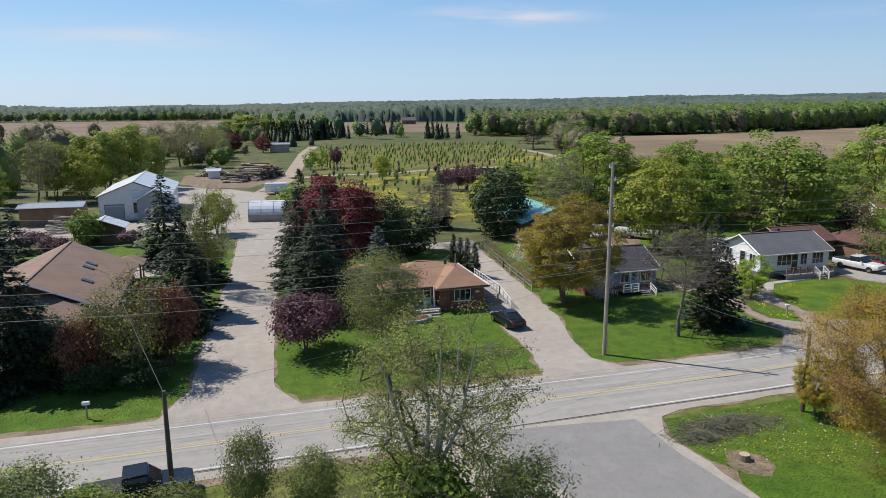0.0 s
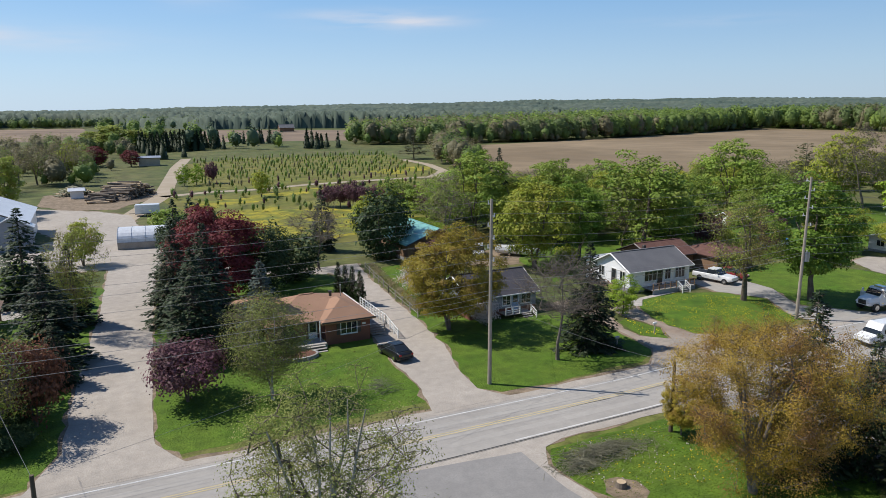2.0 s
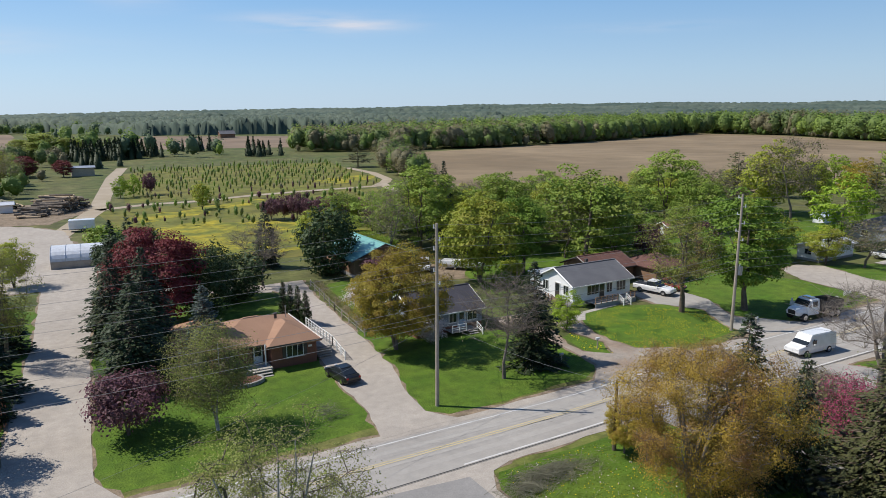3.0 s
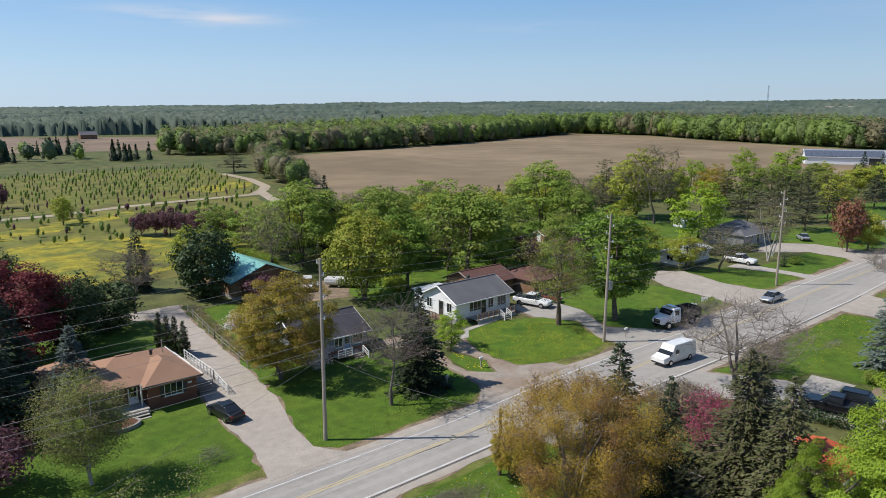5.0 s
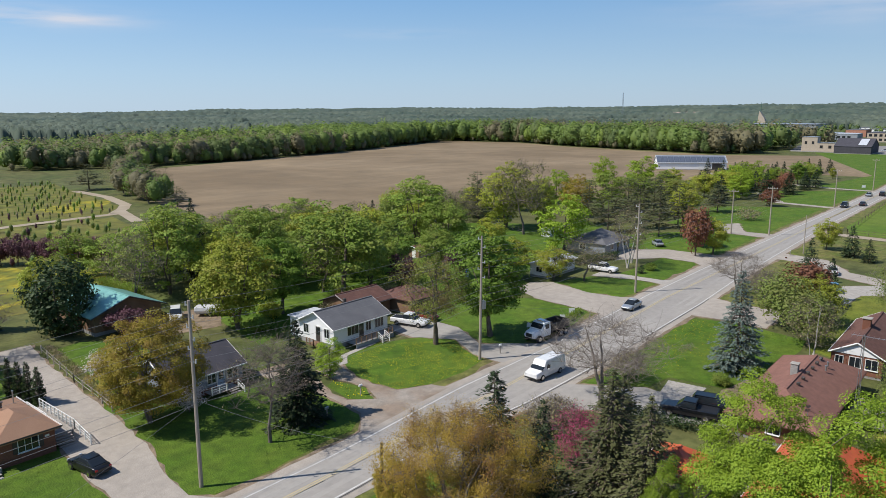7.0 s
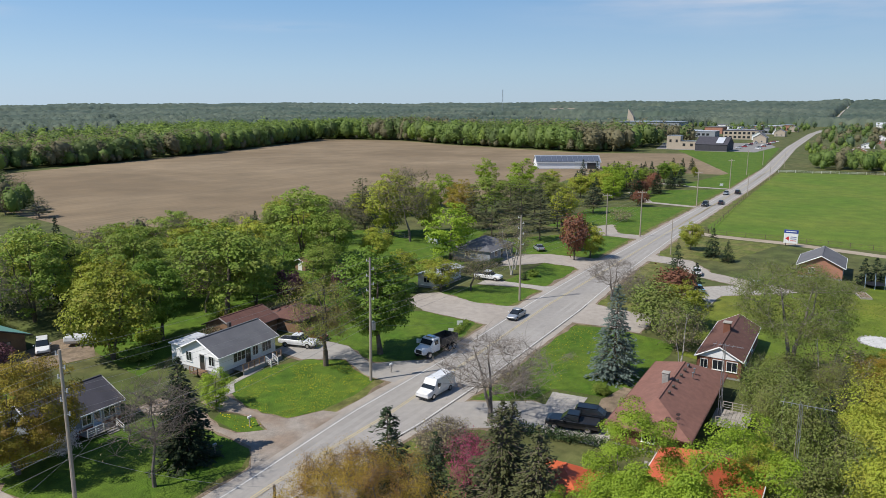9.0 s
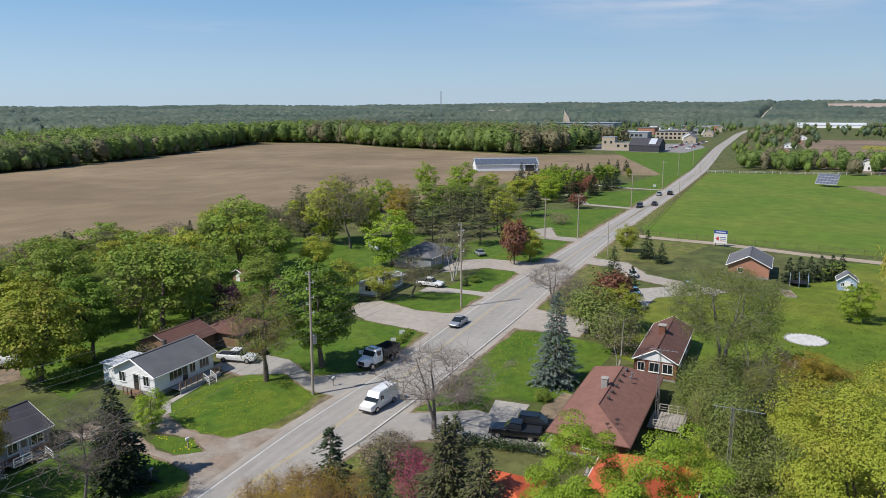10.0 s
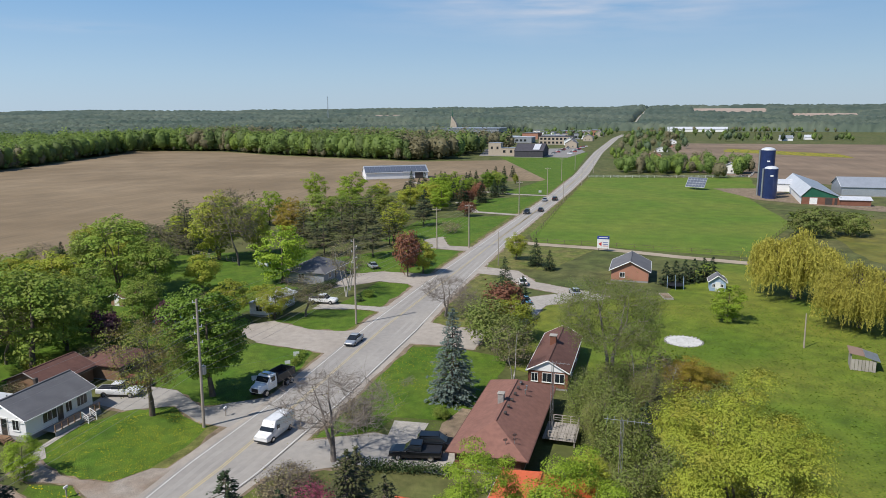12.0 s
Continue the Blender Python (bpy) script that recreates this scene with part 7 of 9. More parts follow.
# neighbour with a white gable
nb, nb_rf = house("brick house with a maroon roof and a white gable", 93.4, 110.0, 10.7, 16.1, "gablex", 2.75, 4.2, BRICK, SHINGLE_MAROON, TRIM_WHITE, over=0.25, foot_h=0.3,
                  windows=(("W", 0.9, 1.1, 0.8, 1.1), ("W", 2.6, 1.1, 1.2, 1.2), ("W", 4.3, 1.1, 1.2, 1.2), ("S", 4, 1.1, 1.5, 1.1), ("S", 10, 1.1, 1.5, 1.1)))
bm = bmesh.new()
v = [bm.verts.new(p) for p in ((-8.34, -3.0, 2.6), (-8.34, 3.0, 2.6), (-8.34, 0, 4.1))]
thicken(bm, bm.faces.new(v), 0.03)
part("gable_panel", bm, nb, "white boarded gable", SIDING_WHITE)
nc = chimney(nb_rf, -0.4, 0.4, 4.2, 1.0, BRICK, 0.9)
part("cap", boxes((-0.95, 0.15, -0.15, 0.95, 5.2, 5.32), bevel=0.02), nc, mat=CONCRETE)
vent(nb_rf, 1.6, 0.6, 4.2, 0.12, 0.4)
# orange-roofed house
house("house with a bright orange metal hip roof", 51.0, 64.9, 5.0, 13.4, "hipx", 2.9, 5.4, SIDING_TAN, METAL_ORANGE, TRIM_WHITE, over=0.5,
      windows=(("N", 4, 1.1, 1.4, 1.1), ("N", 9, 1.1, 1.4, 1.1), ("E", 4, 1.1, 1.2, 1.1)), doors=(("N", 7, 0.95, 2.05, TRIM_DARK, True, 0.4),))
house("small garage with a bright orange metal roof", 53.0, 58.2, 17.6, 22.2, "hipx", 2.4, 3.7, SIDING_TAN, METAL_ORANGE, TRIM_WHITE, over=0.4, foot_h=0.2, name="garage", cat="garage", doors=(("W", 2.3, 2.4, 2.0, TRIM_WHITE, False, 0.1),))
# house by the lane
lh, rf = house("wide house with a brown shingle roof by the lane", -24.0, -10.8, 70.5, 90.0, "gabley", 2.7, 5.6, BRICK, SHINGLE_BROWN, TRIM_WHITE, over=0.6,
               windows=(("E", 4, 1.1, 1.4, 1.1), ("E", 9, 1.1, 1.4, 1.1), ("E", 14, 1.1, 1.4, 1.1)))
part("cross_roof", roof_bm("hipx", -13.5, 5.6, -13.2, -0.8, 2.72, 5.4, 0.6), lh, mat=SHINGLE_BROWN)
fw = part("cross_wall", boxes((-13.4, 5.5, -13.1, -9.76, 0.0, 2.7)), lh, mat=BRICK)
for wx in (-10.0, -5.0, 2.6):
    add_window(lh, on_side("S", -13.4, 5.5, -13.1, -9.7, wx + 13.4, 1.1), 1.8, 1.2, TRIM_WHITE, 2)
for sk, sy in ((3.2, 1.5), (3.2, 3.4), (3.9, -3.6)):
    part("skylight", boxes((-0.55, 0.55, -0.4, 0.4, -0.02, 0.1), bevel=0.02), rf, mat=GLASS).matrix_local = pose(sk, sy, 5.6 - 2.9 * sk / 6.6, 0, 23.7, 0)
vent(rf, -2.5, -8.0, 4.6, 0.08, 0.5)
# outbuildings behind it
house("small dark shed with a pale metal roof", -21.6, -15.8, 119.6, 124.0, "gabley", 2.6, 3.7, WOOD_BROWN, METAL_WHITE, TRIM_DARK, foot_h=0.1, over=0.6, name="shed", cat="shed", doors=(("S", 2.0, 1.0, 2.0, TRIM_DARK, False, 0.05),), windows=(("S", 4.2, 1.1, 0.7, 0.7),))
gz_ = tagged(new("gazebo"), "open timber pergola with a dark roof", "gazebo")
gz_.matrix_world = pose(-11.6, 92.4, 0)
for px, py in ((-1.4, -1.4), (1.4, -1.4), (1.4, 1.4), (-1.4, 1.4)):
    part("post", boxes((px - 0.09, px + 0.09, py - 0.09, py + 0.09, -0.1, 2.4)), gz_, mat=WOOD_BROWN)
part("roof", roof_bm("hipx", -1.7, 1.7, -1.69, 1.69, 2.4, 3.2, 0.2, 0.08), gz_, mat=SHINGLE_BROWN)
patch("patio", [(-14, 93), (-8, 94), (-7, 104), (-12, 106), (-15, 100)], 0.05, CONCRETE, "pale patio", 0.1)
# large white barn
barn, rf = house("large pale blue-white metal workshop barn", -22.4, -10.0, 142.0, 164.0, "gabley", 4.8, 7.3, METAL_WHITE, METAL_WHITE, TRIM_DARK, foot_h=0.2, over=0.4, name="workshop", cat="barn",
                 windows=(("S", 6.4, 1.6, 0.9, 1.7), ("E", 5, 2.0, 1.0, 0.9), ("E", 9, 2.0, 1.0, 0.9)), doors=(("S", 2.6, 3.2, 3.0, SIDING_GREY, False, 0.05), ("S", 10.2, 0.9, 1.0, TRIM_DARK, False, 1.2)))
part("porch_roof", roof_bm("gabley", 0.5, 7.0, -12.6, -9.5, 4.2, 6.0, 0.3), barn, mat=METAL_WHITE)
part("porch_wall", wall_bm("gabley", 0.5, 7.0, -12.6, -11.0, 0.0, 4.2, 5.9), barn, mat=SIDING_GREY)
house("open pole shed with a flat metal roof", -35, -25, 140, 146, "gablex", 3.4, 3.9, WOOD_BROWN, METAL_GREY, TRIM_DARK, foot_h=0.0, name="pole_shed", cat="shed")
# hoop greenhouse
hoop = tagged(new("greenhouse"), "plastic-covered hoop greenhouse with pale cover", "greenhouse")
hoop.matrix_world = pose(8.6, 136.0, 0, 0, 0, 82)
bm = bmesh.new()
prof = [(3.4 * math.cos(a), 1.2 + 2.3 * math.sin(a)) for a in np.linspace(0, math.pi, 13)]
va = [bm.verts.new((x, -4.5, z)) for x, z in prof]
vb = [bm.verts.new((x, 4.5, z)) for x, z in prof]
for i in range(12):
    bm.faces.new((va[i], va[i + 1], vb[i + 1], vb[i]))
part("cover", bm, hoop, mat=METAL_WHITE)
part("front_wall", boxes((-3.4, 3.4, -4.62, -4.5, 0.0, 1.9)), hoop, mat=WOOD_GREY)
part("side_wall", boxes((-3.45, -3.35, -4.5, 4.5, 0.0, 1.3)), hoop, mat=WOOD_GREY)
part("side_wall", boxes((3.35, 3.45, -4.5, 4.5, 0.0, 1.3)), hoop, mat=WOOD_GREY)
bm = bmesh.new()
ve = [bm.verts.new((x, -4.48, z)) for x, z in prof]
bm.faces.new(ve)
part("end_panel", bm, hoop, mat=METAL_WHITE)
for k in range(5):
    yy = -4.5 + 2.25 * k
    part("hoop_rib", rods(*[((prof[i][0] * 1.01, yy, prof[i][1] * 1.01), (prof[i + 1][0] * 1.01, yy, prof[i + 1][1] * 1.01), 0.03) for i in range(12)], sides=5), hoop, mat=METAL_GALV)
house("small white hut beside the log yard", -4.9, -1.7, 216.5, 219.5, "gablex", 2.4, 2.9, SIDING_WHITE, METAL_WHITE, TRIM_WHITE, foot_h=0.1, name="hut", cat="shed")
house("tan lean-to shed beside the track", 19.0, 27.4, 326, 331, "gablex", 3.6, 4.2, SIDING_TAN, METAL_GREY, TRIM_DARK, foot_h=0.1, name="shed", cat="shed")
house("far brown barn among fields", 170, 184, 703, 712, "gablex", 4, 7, WOOD_BROWN, SHINGLE_GREY, TRIM_DARK, foot_h=0.2, name="barn", cat="barn")
# east end
house("grey-roofed house among trees", 140, 152, 69.5, 79, "hipx", 2.8, 4.8, SIDING_GREY, SHINGLE_GREY, TRIM_WHITE, windows=(("S", 3, 1.1, 1.5, 1.1), ("S", 9, 1.1, 1.5, 1.1), ("W", 4, 1.1, 1.4, 1.1)), doors=(("S", 6, 0.95, 2.05, TRIM_DARK, True, 0.4),))
house("small weathered garden shed with an open white door", 113.0, 117.0, 99.6, 102.4, "gablex", 2.0, 2.7, WOOD_BROWN, SHINGLE_RED, TRIM_WHITE, foot_h=0.1, name="shed", cat="shed", doors=(("W", 1.4, 0.9, 1.8, TRIM_WHITE, False, 0.05),))
house("small white garden shed", 153.4, 156.6, 91.4, 94.0, "gablex", 2.0, 2.6, SIDING_WHITE, METAL_WHITE, TRIM_WHITE, foot_h=0.1, name="shed", cat="shed")
house("low white trailer home under trees", 114, 124, 68, 72, "gablex", 2.6, 3.1, SIDING_WHITE, METAL_WHITE, TRIM_WHITE, name="trailer_home", cat="house", windows=(("S", 2, 1.1, 1.2, 0.9), ("W", 2, 1.1, 1.2, 0.9)))
house("brick house with a dark grey gable roof", 160.5, 172, 1.2, 9.2, "gablex", 2.8, 4.8, BRICK_LIGHT, SHINGLE_GREY, TRIM_WHITE, windows=(("W", 2.4, 1.1, 1.0, 1.0), ("S", 3, 1.1, 1.4, 1.1)))
shed_b, _ = house("pale blue garden shed with a white door", 156.6, 160.0, -14.4, -11.2, "gablex", 2.3, 3.5, SIDING_BLUE, SHINGLE_GREY, TRIM_WHITE, foot_h=0.1, over=0.3, name="shed", cat="shed", windows=(("W", 0.8, 1.0, 0.5, 0.6), ("W", 2.4, 1.0, 0.5, 0.6)), doors=(("W", 1.6, 0.8, 1.9, TRIM_WHITE, False, 0.05),))
# lean-to shelter in the meadow
lean = tagged(new("shelter"), "grey weathered lean-to shelter with metal roof", "shelter")
lean.matrix_world = pose(114.4, -29.6, 0.6, 0, 0, -8)
part("back_wall", boxes((-1.7, 1.7, 1.5, 1.6, 0, 2.4)), lean, mat=WOOD_GREY)
for k in range(7):
    part("wall_board", boxes((-1.78, -1.7, -1.6 + 0.45 * k, -1.2 + 0.45 * k, 0.05, 1.7)), lean, mat=WOOD_GREY)
for px in (-1.6, 0.0, 1.6):
    part("post", boxes((px - 0.07, px + 0.07, -1.6, -1.46, -0.1, 1.8)), lean, mat=WOOD_GREY)
for k, (a, b, mt) in enumerate(((-2.0, 2.0, SHINGLE_BROWN),)):
    bm = bmesh.new()
    v = [bm.verts.new(p) for p in ((a, -0.1, 2.35), (b, -0.1, 2.35), (b, 1.9, 2.6), (a, 1.9, 2.6))]
    thicken(bm, bm.faces.new(v), 0.06)
    part("upper_roof", bm, lean, mat=mt)
    bm = bmesh.new()
    v = [bm.verts.new(p) for p in ((a, -2.1, 1.75), (b, -2.1, 1.75), (b, -0.05, 2.3), (a, -0.05, 2.3))]
    thicken(bm, bm.faces.new(v), 0.04)
    part("lower_roof", bm, lean, mat=METAL_GALV)
# farm
def lopsided_barn(x, y, turn, w, near, length, ze, zr, label):
    """A barn with its ridge off the middle: front gable in green boards, pale short slope, grey long slope."""
    root = tagged(new("barn"), label, "barn")
    root.matrix_world = pose(x, y, relief(x, y), 0, 0, turn)
    prof = [(0, 0), (0, ze), (near, zr), (w, ze), (w, 0)]
    for yy in (0.0, length - 0.1):
        bm = bmesh.new()
        thicken(bm, bm.faces.new([bm.verts.new((px, yy, pz)) for px, pz in prof]), 0.1)
        part("gable_wall", bm, root, "dark green boarded gable", METAL_GREEN)
    part("side_wall", boxes((-0.1, 0.1, 0, length, 0, ze), (w - 0.1, w + 0.1, 0, length, 0, ze)), root, mat=SIDING_WHITE)
    part("base_wall", boxes((0.1, w - 0.1, -0.12, -0.01, 0, ze - 0.4)), root, mat=BRICK)
    for (x0, z0), (x1, z1), m, nm in (((-0.5, ze - 0.25), (near, zr), METAL_WHITE, "short_slope"), ((w + 0.5, ze - 0.15), (near, zr), METAL_GREY, "long_slope")):
        bm = bmesh.new()
        f = bm.faces.new([bm.verts.new(p) for p in ((x0, -0.5, z0), (x1, -0.5, z1), (x1, length, z1), (x0, length, z0))])
        thicken(bm, f, 0.12)
        part(nm, bm, root, mat=m)
    for px, pw, m in ((3.0, 2.8, TRIM_WHITE), (8.6, 2.6, TRIM_DARK), (12.0, 1.0, TRIM_DARK)):
        part("barn_door", boxes((px, px + pw, -0.2, -0.12, 0.1, 2.7), bevel=0.02), root, mat=m)


lopsided_barn(318.3, -56.1, -93.5, 13.8, 3.2, 70, 3.3, 7.0, "large barn with a green gable front and grey roof")
house("long low metal barn wing", 352, 372, -170, -78, "gabley", 4.2, 7.8, METAL_GREY, METAL_GREY, TRIM_WHITE, foot_h=0.5, name="barn", cat="barn")
house("low farm shed with a bright roof", 315, 322, -80.5, -69.8, "gabley", 2.6, 3.6, BRICK, METAL_WHITE, TRIM_WHITE, foot_h=0.2, name="shed", cat="shed")
house("low white milking shed", 364, 374, -66, -50, "gabley", 4.0, 5.6, SIDING_WHITE, METAL_WHITE, TRIM_WHITE, foot_h=0.2, name="shed", cat="shed")
house("white farmhouse behind trees", 462, 474, -48, -36, "gablex", 4.4, 7.0, SIDING_WHITE, SHINGLE_DARK, TRIM_WHITE, windows=(("W", 3, 1, 1, 1.4), ("W", 6.5, 1, 1, 1.4)))


def silo(x, y, r, h):
    s = tagged(new("silo"), "tall dark blue silo with a pale domed cap", "silo", "silos")
    s.matrix_world = pose(x, y, relief(x, y))
    bm = bmesh.new()
    bmesh.ops.create_cone(bm, cap_ends=True, segments=28, radius1=r, radius2=r, depth=h, matrix=pose(0, 0, h / 2))
    part("body", bm, s, mat=METAL_BLUE)
    for k in range(1, 8):
        bm = bmesh.new()
        bmesh.ops.create_cone(bm, cap_ends=False, segments=28, radius1=r + 0.05, radius2=r + 0.05, depth=0.14, matrix=pose(0, 0, h * k / 8))
        part("ring", bm, s, mat=METAL_BLUE)
    bm = bmesh.new()
    bmesh.ops.create_uvsphere(bm, u_segments=24, v_segments=10, radius=r, matrix=pose(0, 0, h) @ Matrix.Diagonal((1, 1, 0.42, 1)))
    part("dome", bm, s, "pale domed cap", METAL_WHITE)
    part("chute", rods(((0, r + 0.35, 0), (0, r + 0.35, h), 0.4)), s, "pale ladder chute", METAL_GALV)
    part("logo_plate", boxes((-r - 0.06, -r + 0.3, -0.6, 0.6, h * 0.75, h * 0.75 + 0.6)), s, mat=TRIM_WHITE)


silo(346, -46.2, 3.0, 20.2)
silo(336, -46.6, 2.8, 12.8)
sol = tagged(new("solar_tracker"), "large tilted solar panel array on a mast", "solar panel")
sol.matrix_world = pose(366.0, -18.0, 0.6, 0, 0, 68) @ Matrix.Scale(0.82, 4)
part("mast", rods(((0, 0, 0), (0, 0, 4.0), 0.3)), sol, mat=METAL_GALV)
arr = part("panel_frame", boxes((-5.6, 5.6, -3.6, 3.6, -0.12, -0.02)), sol, mat=METAL_GALV)
arr.matrix_local = pose(0, 0, 4.2, -48, 0, 0)
for i in range(6):
    for j in range(4):
        part("panel", boxes((-5.5 + 1.84 * i, -5.5 + 1.84 * i + 1.74, -3.5 + 1.76 * j, -3.5 + 1.76 * j + 1.6, -0.02, 0.03)), arr, mat=PANEL_BLUE)
# billboard sign
sg = tagged(new("roadside_sign"), "blue and white roadside sign on two posts", "sign")
sg.matrix_world = pose(195.2, 13.5, 0.6, 0, 0, -90) @ Matrix.Scale(0.84, 4)
for px in (-1.3, 1.3):
    part("post", boxes((px - 0.1, px + 0.1, -0.1, 0.1, -0.2, 1.2)), sg, mat=TRIM_DARK)
part("board", boxes((-1.9, 1.9, -0.12, 0.12, 1.0, 4.0), bevel=0.02), sg, mat=TRIM_WHITE)
part("header", boxes((-1.9, 1.9, -0.15, 0.15, 4.0, 5.0), bevel=0.02), sg, "dark blue header panel", SIGN_BLUE)
part("header_bar", boxes((-1.4, 1.4, -0.17, -0.15, 4.4, 4.65)), sg, mat=TRIM_WHITE)
bm = bmesh.new()
v = [bm.verts.new(p) for p in ((-1.5, -0.13, 2.4), (-0.5, -0.13, 1.7), (-0.5, -0.13, 3.1))]
thicken(bm, bm.faces.new(v), 0.02)
part("arrow", bm, sg, "red arrow", SIGN_RED)
for k in range(3):
    part("text_bar", boxes((-0.1, 1.5, -0.14, -0.12, 1.7 + 0.55 * k, 1.9 + 0.55 * k)), sg, mat=SIGN_BLUE if k else SIGN_RED)
# long shed and town
ls, rf = house("long white drive shed with a solar roof", 372, 408, 140, 152, "gablex", 4.0, 7.4, SIDING_WHITE, METAL_GREY, TRIM_WHITE, foot_h=0.2, name="drive_shed", cat="shed", turn=-58, doors=(("S", 24, 5, 4, TRIM_WHITE, False, 0.1), ("S", 31, 5, 4, TRIM_DARK, False, 0.1)))
for k in range(12):
    part("solar_panel", boxes((-18.2 + 3.0 * k, -15.4 + 3.0 * k, -0.1, 0.1, 0, 5.4)), rf, mat=PANEL_BLUE).matrix_local = pose(0, -6.05, 4.14, -60.5, 0, 0)
house("tan block building by the far road", 612, 622, 131, 142, "hipx", 11.4, 11.8, SIDING_TAN, METAL_GREY, TRIM_DARK, over=0.2, ridge=False, name="building", cat="building", windows=(("W", 3, 6, 1.6, 2), ("W", 8, 6, 1.6, 2)))
house("low tan annex by the far road", 612, 622, 118, 131, "hipx", 7, 7.3, SIDING_TAN, METAL_GREY, TRIM_DARK, over=0.2, ridge=False, name="building", cat="building", windows=(("W", 3, 3, 2, 2), ("W", 9, 3, 2, 2)))
_, hall_rf = house("black gabled hall by the far road", 596, 628, 92, 116, "gabley", 5.5, 11, SHINGLE_DARK, SHINGLE_DARK, TRIM_DARK, over=0.3, name="hall", cat="building")
part("bright_roof_panel", boxes((-6.5, 6.5, -5.0, 5.0, 0.0, 0.12)), hall_rf, "white metal roof panel", METAL_WHITE).matrix_local = pose(-8.2, -6.0, 8.5, 0, -18.5, 0) @ Matrix.Diagonal((1.0, 0.55, 1.0, 1))
house("long tan commercial building with a dark band", 836, 862, 95, 134, "hipy", 9.5, 10.5, SIDING_TAN, SHINGLE_DARK, TRIM_DARK, over=0.3, ridge=False, name="building", cat="building", windows=[("W", 3 + 4.6 * k, 5.8, 2.6, 2.2) for k in range(8)] + [("W", 3 + 4.6 * k, 1.5, 2.6, 2.2) for k in range(8)])
house("wide low shopping centre with a flat grey roof", 1050, 1110, 228, 318, "hipy", 14, 15, SIDING_GREY, METAL_GREY, TRIM_DARK, over=1.0, ridge=False, name="building", cat="building", windows=[("W", 8 + 11 * k, 2, 7, 7) for k in range(10)])
for k in range(5):
    house("house among trees by the far road", 520 + 90 * k, 532 + 90 * k, 4 - 6 * k, 14 - 6 * k, "gablex", 3, 5.4, BRICK_LIGHT if k % 2 else SIDING_WHITE, SHINGLE_BROWN if k % 2 else SHINGLE_GREY, windows=(("W", 3, 1.1, 1.2, 1.1), ("W", 7, 1.1, 1.2, 1.1)), group="houses by the far road")
for k in range(7):
    house("distant house in the town", 760 + 62 * k, 776 + 62 * k, 82 + 9 * (k % 3), 94 + 9 * (k % 3), "gablex", 5.5, 9, (SIDING_TAN, SIDING_WHITE, BRICK_LIGHT)[k % 3], SHINGLE_GREY, windows=(("W", 3, 1.1, 1.4, 1.3), ("W", 8, 1.1, 1.4, 1.3)), group="town houses")
town_rng = random.Random(12)
for bx, by, bw, bd, bh in ((880, 150, 30, 26, 7), (930, 180, 40, 24, 6), (900, 210, 34, 30, 8), (960, 120, 24, 30, 7), (990, 160, 36, 22, 9), (1010, 95, 22, 18, 8), (1040, 120, 26, 22, 7), (1080, 150, 30, 24, 8), (1100, 100, 24, 20, 9), (1140, 130, 30, 22, 8), (1160, 90, 24, 20, 9), (1180, 180, 34, 26, 8)):
    house("flat-roofed building in the distant town", bx, bx + bw, by, by + bd, "hipy" if bd > bw else "hipx", bh, bh + 0.6, town_rng.choice((SIDING_WHITE, SIDING_TAN, BRICK_LIGHT, SIDING_GREY)), town_rng.choice((METAL_GREY, METAL_WHITE, SHINGLE_GREY)), TRIM_DARK, over=0.4, ridge=False, name="building", cat="building", windows=[("W", 3 + 5 * k, 2, 3, 2.4) for k in range(int(bd / 5) - 1)], group="town buildings")
ct = tagged(new("church_tower"), "white wedge-shaped tower on a distant building", "tower")
ct.matrix_world = pose(1130, 318, relief(1130, 318))
bm = bmesh.new()
v = [bm.verts.new(p) for p in ((-5, -8, 0), (5, -8, 0), (5, 8, 0), (-5, 8, 0), (-4, -3, 20), (4, -3, 20), (4, 5, 32), (-4, 5, 32))]
for f in ((3, 2, 1, 0), (4, 5, 6, 7), (0, 1, 5, 4), (1, 2, 6, 5), (2, 3, 7, 6), (3, 0, 4, 7)):
    bm.faces.new([v[i] for i in f])
part("body", bm, ct, mat=SIDING_TAN)
part("spire", rods(((0, 4, 30), (0, 4, 44), 0.5, 0.15)), ct, mat=METAL_GREEN)
lb = tagged(new("long_barn"), "very long low white barn far off", "barn")
lb.matrix_world = pose(1412, -67, relief(1412, -67), 0, 0, 90)
part("wall", boxes((-52, 52, -7, 7, 0, 5)), lb, mat=SIDING_WHITE)
part("roof", roof_bm("gablex", -52, 52, -7, 7, 5, 9, 0.5), lb, mat=METAL_WHITE)
house("distant white farm building", 991, 1003, -161, -146, "gabley", 4, 7, SIDING_WHITE, METAL_GREY, name="barn", cat="barn")
house("distant white farm building", 1033, 1043, -193, -182, "gabley", 4, 6.5, SIDING_WHITE, METAL_WHITE, name="barn", cat="barn")
# lattice mast
tw = tagged(new("lattice_mast"), "thin lattice radio mast on the horizon", "mast")
tw.matrix_world = pose(1969, 946, relief(1969, 946) - 2)
th = 87 - relief(1969, 946) + 2
for k in range(3):
    a = k * 2.094
    part("leg", rods(((2.2 * math.cos(a), 2.2 * math.sin(a), 0), (1.2 * math.cos(a), 1.2 * math.sin(a), th), 0.28), sides=5), tw, mat=METAL_GALV)
for k in range(12):
    z0, z1 = th * k / 12, th * (k + 1) / 12
    for j in range(3):
        a, b = (j + k) * 2.094, (j + k + 1) * 2.094
        part("brace", rods(((2.0 * math.cos(a), 2.0 * math.sin(a), z0), (2.0 * math.cos(b), 2.0 * math.sin(b), z1), 0.2), sides=4), tw, mat=METAL_GALV)

